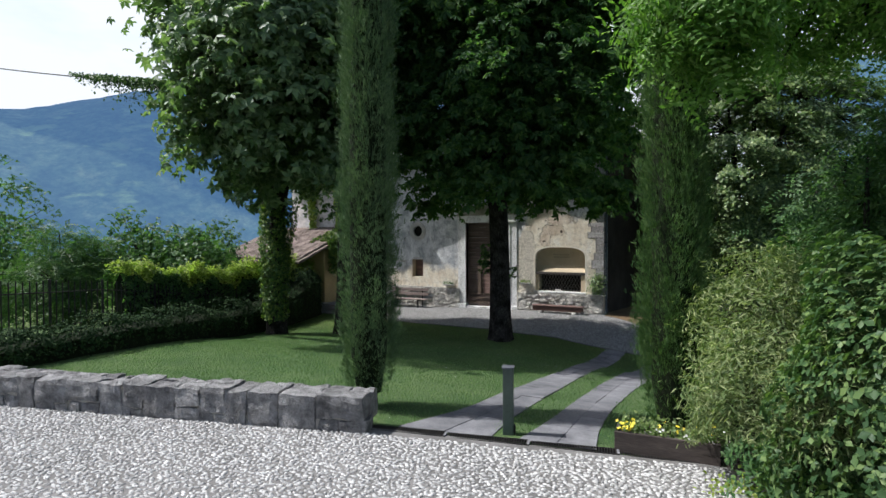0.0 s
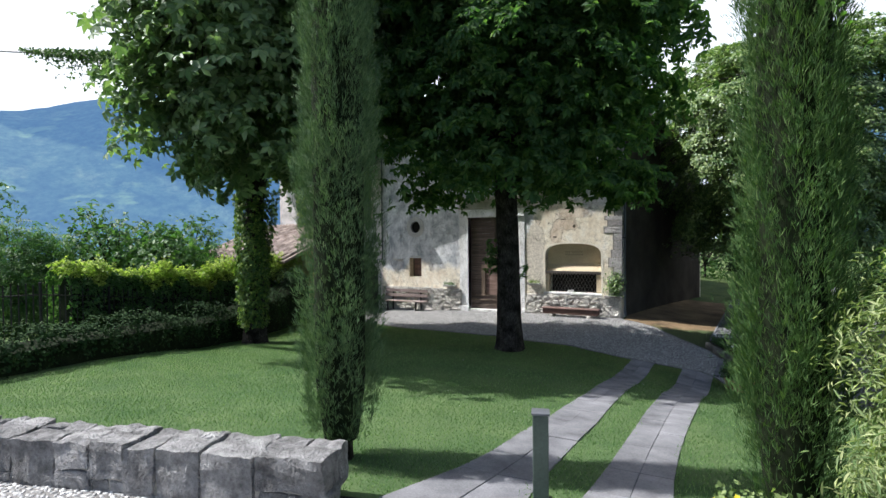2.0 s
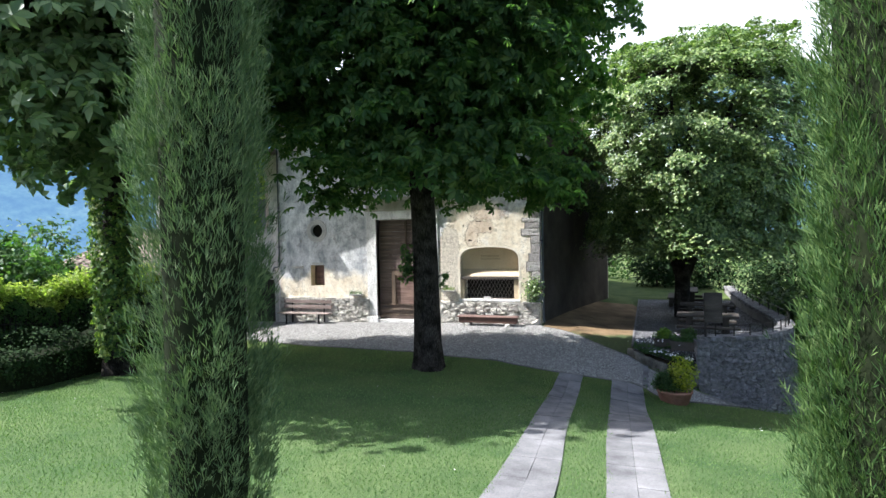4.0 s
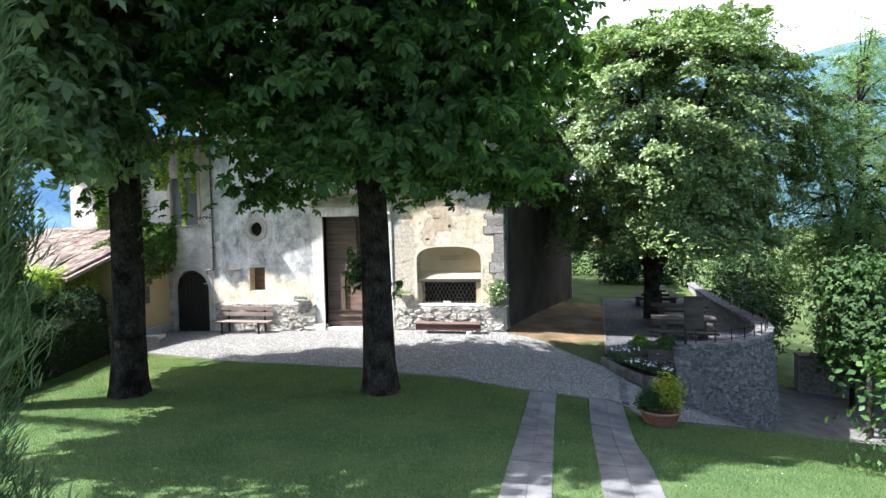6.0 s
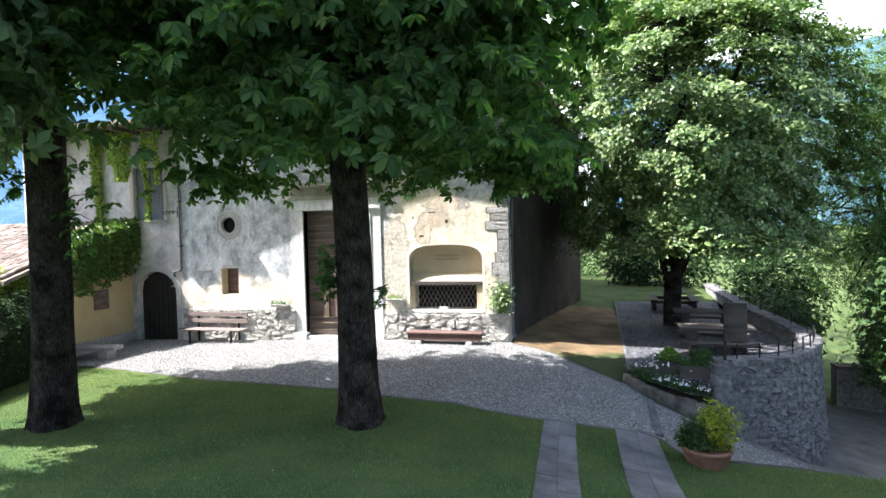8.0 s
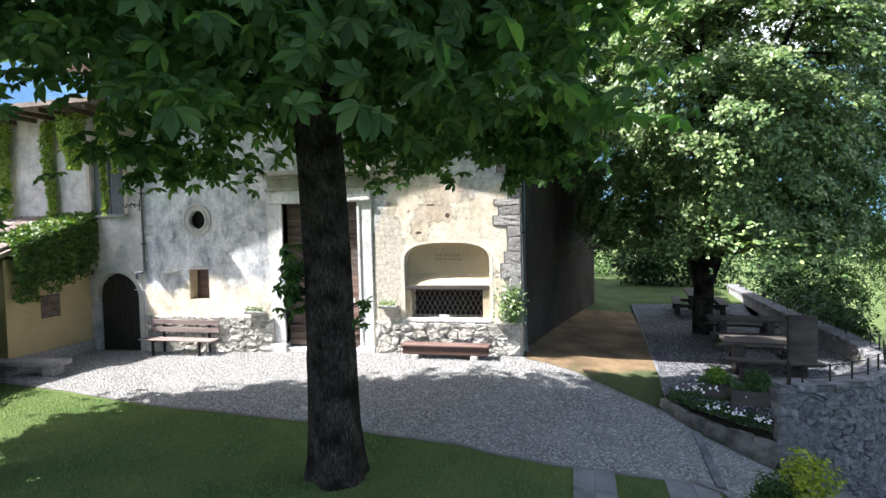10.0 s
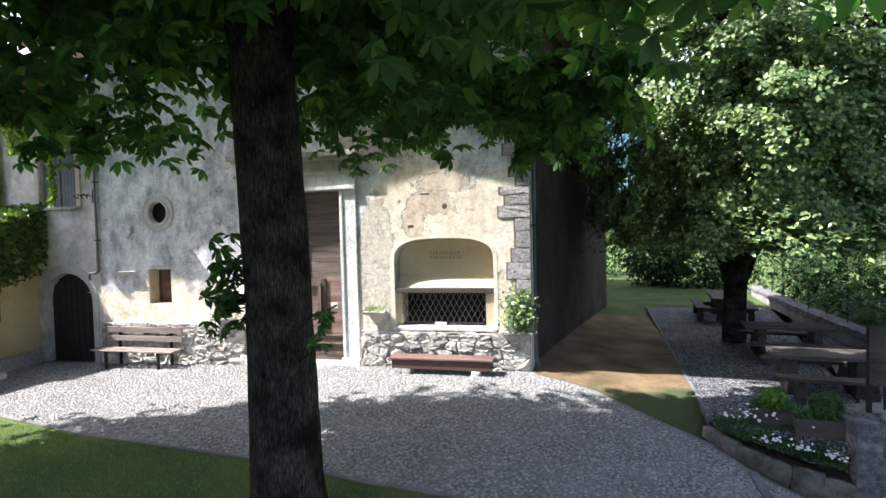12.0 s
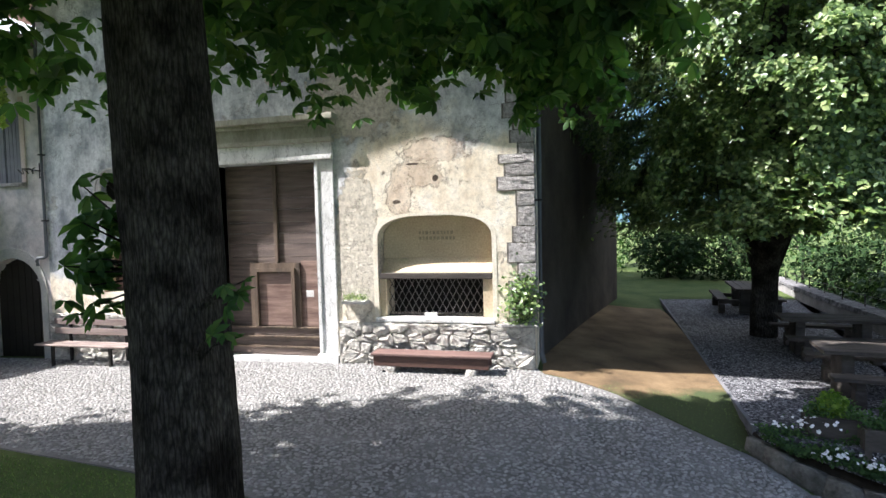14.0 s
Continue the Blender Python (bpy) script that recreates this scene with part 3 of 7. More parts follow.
def fan_points(centre, radii, boughs, rng, seed, twigs=8, per=27, floor=None, extra=(), skirt=0):
    """Leaf places on flat drooping boughs, tier above tier, each a fan of leafy twigs with dark room between."""
    k = np.arange(boughs)
    w = 0.98 - 1.72 * (k + 0.5) / boughs
    a = k * 2.39996 + rng.normal(0, 0.22, boughs)
    d = np.stack([np.sqrt(1 - w * w) * np.cos(a), np.sqrt(1 - w * w) * np.sin(a), w], 1)
    far = rng.uniform(0.8, 1.05, boughs) * lumps(d, seed, 0.08) * (1 - 0.2 * np.clip(w - 0.2, 0, 1) / 0.8)
    tip = np.asarray(centre) + d * far[:, None] * np.asarray(radii)
    if len(extra):
        e = np.array(extra, dtype=float)
        tip = np.concatenate([tip, e])
        d = np.concatenate([d, unit(e - np.asarray(centre))])
    if skirt:
        b = rng.uniform(0, 6.28, skirt)
        rr = np.sqrt(rng.random(skirt)) * 0.82
        e = np.stack([centre[0] + radii[0] * rr * np.cos(b), centre[1] + radii[1] * rr * np.sin(b), floor + 0.35 + rng.random(skirt) * 1.3], 1)
        tip = np.concatenate([tip, e])
        d = np.concatenate([d, np.stack([np.cos(b), np.sin(b), np.zeros(skirt)], 1)])
    n = len(tip)
    flat = unit(d * np.array((1, 1, 0)) + rng.normal(0, 0.25, (n, 3)) * np.array((1, 1, 0)))
    axis = unit(0.9 * d + 0.7 * flat + np.array((0, 0, -0.2)))
    side = unit(np.cross(axis, np.array((0, 0, 1.0))))
    top = np.cross(side, axis)
    length = rng.uniform(0.9, 1.7, n)
    u = rng.random((n, twigs)) ** 0.7
    v = rng.uniform(-1, 1, (n, twigs)) * (0.25 + 0.75 * np.sqrt(u * (1.15 - u) * 3)) * 0.42
    off = axis[:, None] * ((u - 1) * length[:, None])[..., None] + side[:, None] * (v * length[:, None])[..., None]
    off += top[:, None] * (rng.normal(0, 0.07, (n, twigs)) - 0.3 * v * v * length[:, None] - 0.16 * u * u)[..., None]
    c = (tip[:, None] + off).reshape(-1, 3)
    nrm = np.repeat(unit(top + 0.9 * d), twigs, axis=0)
    o = rng.normal(0, 0.15, (len(c), per, 3))
    o -= 0.72 * (o * nrm[:, None]).sum(2, keepdims=True) * nrm[:, None]
    o[..., 2] -= 0.9 * (o ** 2).sum(2)
    p = (c[:, None] + o).reshape(-1, 3)
    q = np.repeat(nrm, per, axis=0)
    if floor is not None:
        keep = p[:, 2] > floor + 0.2 * np.sin(p[:, 0] * 1.7 + p[:, 1] * 1.3)
        p, q = p[keep], q[keep]
    return p, q, c[::4]


# ---------------------------------------------------------------- ground
PROFILE = ((-60, 1.4), (-30, 0.95), (-17, 0.75), (-14, 0.58), (-12, 0.36), (-10.5, 0.15), (-8, -0.03), (-6, -0.1), (-4, -0.1), (-2, -0.04), (0, 0), (30, 0.15))


def ease(a, b, t):
    t = min(1.0, max(0.0, (t - a) / (b - a)))
    return t * t * (3 - 2 * t)


def hz(x, y):
    """Height of the ground: falling from the forecourt to the church, and down the ramp to the east."""
    z = PROFILE[-1][1]
    for (a, za), (b, zb) in zip(PROFILE, PROFILE[1:]):
        if y <= b:
            z = za + (zb - za) * min(1, max(0, (y - a) / (b - a)))
            break
    z -= 0.026 * max(0, min(10, -x - 3)) * ease(-16, -8, y)
    z -= 0.25 * ease(0.3, 3.0, x) * ease(-2.4, -0.4, y)
    under = ease(3.1, 3.7, x) * (1 - ease(9, 11, y))
    cut = max(1 - ease(-2.2, -0.2, y), under, ease(8.0, 9.0, x))
    east = min(x, 14)
    ramp_ = ease(-5.3, -4.3, y)
    z -= 0.145 * max(0, min(east, 4.4) + 0.4) * ease(-10.5, -6, y) * cut
    z -= (0.05 + 0.095 * ramp_) * max(0, east - 4.4) * ease(-10.5, -6, y) * cut
    z -= 0.28 * max(0, min(east, 7.5) - 2.9) * ease(-6.2, -4.4, y) * cut * (ramp_ if east > 4.4 else 1 - (1 - ramp_) * max(0, east - 3.4))
    west = max(0, -x - 13.0 - 2.5 * ease(-9, -2, y))
    z -= min(26, 0.45 * west)
    return z


def axis_steps(fine0, fine1, step, far, grow=1.22):
    out = list(np.arange(fine0, fine1 + 1e-6, step))
    s, a, b = step, out[0], out[-1]
    lo, hi = [], []
    while a > -far or b < far:
        s *= grow
        a, b = a - s, b + s
        lo.append(a)
        hi.append(b)
    return np.array(lo[::-1] + out + hi)


def build_ground():
    xs, ys = axis_steps(-15, 10, 0.3, 1500), axis_steps(-24, 12, 0.3, 1500)
    vs = [(x, y, hz(x, y) + 0.012 * noise.noise((x * 1.3, y * 1.3, 0))) for y in ys for x in xs]
    w = len(xs)
    fs = [(j * w + i, j * w + i + 1, (j + 1) * w + i + 1, (j + 1) * w + i) for j in range(len(ys) - 1) for i in range(w - 1)]
    g = raw("ground", vs, fs, "lawn", smooth=True)
    return tagged(g, "mown green lawn sloping gently towards the chapel", "ground", kind="structure")


def sheet(name, poly, lift, material, label, category, step=0.3, skirt=0.08):
    """A thin layer over the ground inside a polygon, with an edge that goes down into it."""
    bm = bmesh.new()
    vs = [bm.verts.new((x, y, 0)) for x, y in poly]
    bm.faces.new(vs)
    x0, x1 = min(p[0] for p in poly), max(p[0] for p in poly)
    y0, y1 = min(p[1] for p in poly), max(p[1] for p in poly)
    for k in range(1, int((x1 - x0) / step) + 1):
        bmesh.ops.bisect_plane(bm, geom=bm.verts[:] + bm.edges[:] + bm.faces[:], plane_co=(x0 + k * step, 0, 0), plane_no=(1, 0, 0))
    for k in range(1, int((y1 - y0) / step) + 1):
        bmesh.ops.bisect_plane(bm, geom=bm.verts[:] + bm.edges[:] + bm.faces[:], plane_co=(0, y0 + k * step, 0), plane_no=(0, 1, 0))
    edge = [e for e in bm.edges if e.is_boundary]
    ex = bmesh.ops.extrude_edge_only(bm, edges=edge)
    low = {v for v in ex["geom"] if isinstance(v, bmesh.types.BMVert)}
    for v in bm.verts:
        v.co.z = hz(v.co.x, v.co.y) + (lift - skirt if v in low else lift)
    ob = part(name, bm, material)
    return tagged(ob, label, category, kind="structure")


COBBLE = [(-12.4, -2.9), (-9.6, -3.4), (-6.6, -4.1), (-2.96, -4.65), (-1.6, -5.0), (0.06, -5.2), (1.0, -5.15), (1.2, -5.1), (3.2, -4.7), (3.5, -5.2),
          (4.6, -5.25), (7.0, -4.85), (13.0, -4.3), (13.0, 5.6), (7.9, 5.6), (7.75, 0.8), (7.3, -0.7), (6.5, -1.7), (4.6, -2.6), (3.35, -2.45), (2.8, -1.85), (1.25, -0.8), (0.15, -0.3), (0.0, 0.02), (-12.4, 0.02)]
PLAZA = [(-14, -23.5), (-14, -20.9), (0.9, -16.75), (5.2, -15.78), (5.6, -17.4), (7.2, -20), (9, -30), (-14, -30)]
build_ground()
sheet("cobbled_yard", COBBLE, 0.02, "bed", "cobbled yard of small grey river stones before the chapel", "yard")
sheet("forecourt", PLAZA, 0.02, "bed", "forecourt paved with pale river pebbles set on edge", "paving")


# ---------------------------------------------------------------- chapel
def solid(outline, y0, y1):
    bm = bmesh.new()
    fr = [bm.verts.new((x, y0, z)) for x, z in outline]
    bk = [bm.verts.new((x, y1, z)) for x, z in outline]
    bm.faces.new(fr)
    bm.faces.new(bk[::-1])
    for k in range(len(fr)):
        l = (k + 1) % len(fr)
        bm.faces.new((fr[l], fr[k], bk[k], bk[l]))
    bmesh.ops.recalc_face_normals(bm, faces=bm.faces)
    return bm


def arch_outline(x0, x1, z0, spring, top, n=14):
    """A flat-topped to round arch: half an ellipse over a box."""
    cx, a, h = (x0 + x1) / 2, (x1 - x0) / 2, top - spring
    return [(x0, z0), (x1, z0)] + [(cx + a * math.cos(math.pi * k / n), spring + h * math.sin(math.pi * k / n)) for k in range(n + 1)]


def basket_outline(x0, x1, z0, spring, top, r=0.42, n=8):
    """A basket arch: tight round shoulders under a shallow crown."""
    pts = [(x0, z0), (x1, z0)]
    cx, half = (x0 + x1) / 2, (x1 - x0) / 2
    for k in range(2 * n + 1):
        a = math.pi * k / (2 * n)
        c, s_ = math.cos(a), math.sin(a)
        pts.append((cx + half * math.copysign(abs(c) ** 0.62, c), spring + (top - spring) * abs(s_) ** 0.85))
    return pts


def carved(name, bm, cutters, material):
    """A wall with real openings cut through or into it."""
    me = bpy.data.meshes.new(name)
    bm.to_mesh(me)
    bm.free()
    ob = new(name, me)
    made = []
    for c in cutters:
        cm = bpy.data.meshes.new("cut")
        c.to_mesh(cm)
        c.free()
        co = new("cut", cm)
        md = ob.modifiers.new("cut", "BOOLEAN")
        md.operation, md.object, md.solver = "DIFFERENCE", co, "EXACT"
        made.append(co)
    dg = bpy.context.evaluated_depsgraph_get()
    out = bpy.data.meshes.new_from_object(ob.evaluated_get(dg))
    out.name = name
    bpy.data.objects.remove(ob)
    for co in made:
        bpy.data.objects.remove(co)
    out.materials.clear()
    return link(name, out, material)


def disc_outline(cx, cz, r, n=24):
    return [(cx + r * math.cos(2 * math.pi * k / n), cz + r * math.sin(2 * math.pi * k / n)) for k in range(n)]


OCX, OCZ = -8.65, 3.43
RIDGE_X, RIDGE_Z, EAVE_Z, WEST = -5.18, 8.95, 7.55, -10.36
facade = carved("wall_south", solid([(WEST, -0.5), (0, -0.5), (0, EAVE_Z), (RIDGE_X, RIDGE_Z), (WEST, EAVE_Z)], 0.0, 0.7), [
    solid([(-6.1, -0.6), (-4.03, -0.6), (-4.03, 3.78), (-6.1, 3.78)], -0.2, 0.32),
    solid(basket_outline(-2.84, -0.74, 0.86, 2.28, 2.71), -0.2, 0.34),
    solid([(-2.74, 0.86), (-0.9, 0.86), (-0.9, 1.6), (-2.74, 1.6)], 0.2, 0.62),
    solid([(-8.97, 1.28), (-8.36, 1.28), (-8.36, 2.1), (-8.97, 2.1)], -0.2, 0.4),
    solid(disc_outline(OCX, OCZ, 0.25), -0.2, 0.5),
], "plaster")
tagged(facade, "chapel front of old grey and cream patched plaster", "wall", kind="structure")
def slanted_wall(foot, z0, z1):
    bm = bmesh.new()
    lo = [bm.verts.new((x, y, z0)) for x, y in foot]
    hi = [bm.verts.new((x, y, z1)) for x, y in foot]
    bm.faces.new(lo)
    bm.faces.new(hi)
    for k in range(len(foot)):
        l = (k + 1) % len(foot)
        bm.faces.new((lo[k], lo[l], hi[l], hi[k]))
    return bm


east = part("wall_east", slanted_wall([(-0.7, 0.702), (-0.004, 0.702), (1.93, 9.85), (1.3, 9.85)], -0.5, EAVE_Z - 0.05), "shaded_render")
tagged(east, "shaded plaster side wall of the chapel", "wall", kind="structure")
back = part("wall_north", boxed(WEST, 1.93, 9.86, 10.3, -0.5, EAVE_Z - 0.05), "plaster")
tagged(back, "plain plaster rear wall of the chapel", "wall", kind="structure")
# unseen block, added to keep the sun off the lawn behind the chapel
rear = part("wall_rear", boxed(WEST, 0.4, 10.31, 17.5, -0.5, EAVE_Z + 2.4), "plaster")
tagged(rear, "unseen plain block added behind the nave to shade the lawn", "wall", kind="structure")
nave_floor = part("floor", boxed(WEST + 0.02, -0.72, 0.72, 9.38, -0.3, -0.05), "concrete")
tagged(nave_floor, "plain stone floor inside the chapel", "floor", kind="structure")

house_wall = carved("wall_west", solid([(-16.6, -0.6), (WEST - 0.004, -0.6), (WEST - 0.004, 6.5), (-16.6, 6.5)], 0.03, 0.6), [
    solid(arch_outline(-12.14, -10.63, -0.7, 1.32, 2.02), -0.2, 0.36),
    solid([(-12.1, 3.66), (-11.0, 3.66), (-11.0, 5.36), (-12.1, 5.36)], -0.2, 0.3),
], "house_plaster")
tagged(house_wall, "house wall beside the chapel in worn grey and pink plaster", "wall", kind="structure")
part_h = part("wall_house", boxed(-16.6, WEST - 0.01, 0.61, 6.0, -0.6, 6.2), "pink")
tagged(part_h, "plain side and back of the neighbouring house", "wall", kind="structure")


def chapel_roof():
    roof = thing("chapel_roof", (RIDGE_X, 0, RIDGE_Z), "low-pitched tiled chapel roof with wide wooden eaves", "roof", kind="structure")
    over = 1.3
    for side, xe in ((1, 0.6), (-1, WEST - 1.0)):
        run = xe - RIDGE_X
        ze = RIDGE_Z - (RIDGE_Z - EAVE_Z) * abs(run) / 5.18
        bm = bmesh.new()
        for lo, hi in ((0.0, 0.1),):
            vs = []
            for y, out in ((-over, 0.0), (10.2, 1.0 if side > 0 else 0.0)):
                for x, z in ((RIDGE_X, RIDGE_Z), (xe + out, ze)):
                    vs += [bm.verts.new((x, y, z + 0.02)), bm.verts.new((x, y, z + 0.14))]
            bmesh.ops.convex_hull(bm, input=vs)
        part("roof_slope", bm, "tile", roof)
        for k in range(5):
            f0 = 0.12 + 0.19 * k
            x, z = RIDGE_X + run * f0, RIDGE_Z + (ze - RIDGE_Z) * f0
            part("purlin", boxed(x - 0.08, x + 0.08, -over + 0.06, -0.004, z - 0.16, z - 0.012), "wood_dark", roof)


chapel_roof()


def house_roof():
    roof = thing("house_roof", (-13.5, 0, 6.25), "tiled roof of the house with brown wooden eaves", "roof", kind="structure")
    bm = bmesh.new()
    vs = [bm.verts.new(p) for y, z in ((-1.25, 6.5), (6.3, 7.4)) for x in (-17.1, WEST - 0.24) for p in ((x, y, z), (x, y, z + 0.12))]
    bmesh.ops.convex_hull(bm, input=vs)
    part("roof_slope", bm, "tile", roof)
    for k in range(9):
        x = -16.9 + 0.74 * k
        part("rafter", boxed(x - 0.05, x + 0.05, -1.17, 0.026, 6.37, 6.495), "wood_door", roof)


house_roof()


# ---------------------------------------------------------------- trees
def bark_trunk(pts, rad, seed, seg=56, rings=64):
    """A trunk with long uneven ridges of bark and a swollen foot."""
    p = np.array(pts)
    u = np.linspace(0, 1, len(pts))
    vs = []
    for j in range(rings):
        w = j / (rings - 1)
        c = [np.interp(w, u, p[:, i]) for i in range(3)]
        r = np.interp(w, u, rad)
        for k in range(seg):
            a = 2 * math.pi * k / seg
            q = Vector((math.cos(a), math.sin(a), 0))
            ridge = noise.fractal((q.x * 5 + seed, q.y * 5, c[2] * 1.1), 1.0, 2.0, 3) * 0.05
            lobe = 0.06 * math.sin(3 * a + seed) + 0.04 * math.sin(5 * a + 2 * seed + c[2])
            rr = r * (1 + ridge + lobe * (0.4 + 1.2 * math.exp(-3 * w)))
            vs.append((c[0] + q.x * rr, c[1] + q.y * rr, c[2]))
    fs = [(j * seg + k, j * seg + (k + 1) % seg, (j + 1) * seg + (k + 1) % seg, (j + 1) * seg + k) for j in range(rings - 1) for k in range(seg)]
    return np.array(vs), np.array(fs)


def tree(name, base, height, trunk_r, fork, limbs, crown, clumps, per, leaf, leaf_mat_name, seed, label, lean=(0, 0), spread=0.55, floor=None, size=1.0, flare=1.35, inner=0.3, category="tree", amount=0.12, flat=0.6, level=0.7, skirt=0, deep=1.0, tilt=0.45, boughs=0, fans=0, extra=(), lobes=()):
    """Trunk with flare, limbs into the crown, twigs to the clumps, and leaves in clumps."""
    rng = np.random.default_rng(seed)
    x, y = base
    z0 = hz(x, y)
    t = thing(name, (x, y, z0), label, category)
    pts, rad = [], []
    for k in range(14):
        f0 = k / 13
        z = z0 - 0.15 + (fork + 0.15) * f0
        pts.append((x + lean[0] * f0 + 0.03 * math.sin(3 * f0 + seed), y + lean[1] * f0 + 0.03 * math.cos(4 * f0 + seed), z))
        rad.append(trunk_r * (1 + (flare - 1) * math.exp(-6.0 * f0 * fork / 2.2)) * (1 - 0.1 * f0))
    raw("trunk", *bark_trunk(pts, rad, seed), "bark", t, smooth=True)
    centre, radii = crown
    p, n, cl = crown_points(centre, radii, clumps, per, rng, seed, spread, inner, floor, amount, flat, level, skirt, deep, boughs)
    for side in lobes:
        p2, n2, c2 = crown_points(*side[:2], side[2], per, rng, seed + 1, spread * side[3], inner, None, amount, flat, level)
        p, n, cl = np.concatenate([p, p2]), np.concatenate([n, n2]), np.concatenate([cl, c2])
    if fans:
        p2, n2, cl = fan_points(centre, radii, fans, rng, seed, floor=floor, extra=extra, skirt=skirt)
        p, n = np.concatenate([p, p2]), np.concatenate([n, n2])
    top = Vector(pts[-1])
    ends = []
    for k in range(limbs):
        a = 2 * math.pi * (k + 0.3 * rng.random()) / limbs + seed
        e = Vector(centre) + Vector((math.cos(a) * radii[0] * 0.55, math.sin(a) * radii[1] * 0.55, radii[2] * rng.uniform(-0.15, 0.5)))
        if k == 0:
            e = Vector(centre) + Vector((0.2, 0.1, radii[2] * 0.6))
        mid = top.lerp(e, 0.5) + Vector((0, 0, 0.12 * (e - top).length))
        path = [top - Vector((0, 0, 0.3)), top.lerp(mid, 0.5), mid, mid.lerp(e, 0.5), e]
        v, f_ = tube(path, [trunk_r * q for q in (0.62, 0.5, 0.36, 0.24, 0.1)], 9, 0.06, seed + k)
        raw("limb", v, f_, "bark", t, smooth=True)
        ends += [path[2], path[3], e]
    tw = []
    for c in cl[:: 2]:
        c = Vector(c)
        s = min(ends, key=lambda q: (q - c).length)
        if (s - c).length > 2.6:
            continue
        m = s.lerp(c, 0.5) + Vector((0, 0, 0.15))
        tw.append(tube([s, m, c], (0.035 * size, 0.022 * size, 0.008), 4))
    raw("branching", *join_raw(tw), "bark", t)["kind"] = "stuff"
    v, f_ = scatter(leaf, p, n, rng, 0.75 * size, 1.25 * size, tilt)
    raw("crown", v, f_, leaf_mat_name, t)["kind"] = "stuff"
    return t


EAST_BOUGHS = [((0.6, -2.2, 4.5), (0.6, 1.0, 0.25), 9, 0.55), ((1.3, -4.1, 4.6), (0.8, 0.7, 0.3), 8, 0.55),
               ((0.3, -2.4, 6.8), (0.9, 1.1, 0.8), 20, 0.9), ((-0.8, -2.5, 5.1), (1.5, 0.5, 0.4), 14, 0.7), ((2.0, -6.6, 9.0), (0.9, 1.6, 2.3), 24, 1.0)]
LOW_BOUGHS = [(1.35, 2.6, 3.5), (1.9, 1.6, 3.3), (0.9, 3.6, 4.4), (1.6, 5.4, 3.2)]
tree("chestnut_tree", (-1.71, -6.45), 11, 0.315, 4.6, 6, ((-1.6, -6.7, 9.1), (4.0, 3.7, 5.5)), 400, 42, PALMATE, "chestnut", 11,
     "horse chestnut with a straight dark trunk on the lawn", (-0.17, 0.0), floor=3.85, spread=0.46, flat=0.84, level=1.2, skirt=95, deep=3.6, size=0.86, boughs=90, lobes=EAST_BOUGHS)
tree("chestnut_tree", (-7.15, -7.3), 11, 0.325, 5.2, 5, ((-7.15, -7.9, 10.4), (3.8, 3.2, 5.9)), 300, 46, PALMATE_FAR, "chestnut", 23,
     "horse chestnut with a greyish trunk at the lawn's far edge", (0.05, 0.0), floor=5.5, spread=0.46, flat=0.84, level=1.2, size=0.92, skirt=36, deep=2.4)
tree("chestnut_tree", (-9.15, -8.6), 11, 0.3, 3.9, 5, ((-6.65, -10.8, 8.7), (2.75, 3.3, 4.9)), 250, 46, PALMATE_FAR, "pale_chestnut", 37,
     "tall chestnut whose trunk is wrapped in ivy", (0.1, 0.0), floor=4.4, spread=0.5, flat=0.8, level=1.0, lobes=[((-10.2, -7.1, 7.0), (1.9, 1.7, 1.8), 70, 1.0)])
tree("linden_tree", (4.9, 4.7), 11, 0.3, 2.8, 7, ((5.25, 4.3, 6.6), (5.1, 5.0, 5.75)), 330, 48, PAIR, "linden", 41,
     "broad round tree in full leaf shading the picnic terrace", floor=2.0, size=0.93, spread=0.45, inner=1.0, flat=0.84, tilt=0.34, fans=440, skirt=75, extra=LOW_BOUGHS)
tree("acacia_tree", (12.3, 6.5), 10, 0.22, 3.0, 5, ((12.4, 6.6, 4.9), (2.5, 3.0, 5.6)), 260, 24, PINNATE, "acacia", 43,
     "feathery light green tree below the terrace", size=1.6)
tree("robinia_tree", (7.2, -15.2), 8, 0.14, 3.6, 5, ((5.8, -15.0, 6.3), (1.75, 1.2, 1.25)), 150, 24, PINNATE, "robinia", 47,
     "false acacia with sunlit hanging feathered leaves", size=1.25, spread=0.2, lobes=[((4.5, -16.8, 5.3), (0.5, 0.6, 0.6), 55, 1.0)])
tree("feathery_tree", (6.9, -13.4), 6, 0.1, 1.6, 5, ((6.75, -13.3, 2.9), (1.35, 1.4, 2.1)), 150, 30, PINNATE, "shrub", 49,
     "dark green feathery young tree behind the bamboo", size=1.2, spread=0.3)


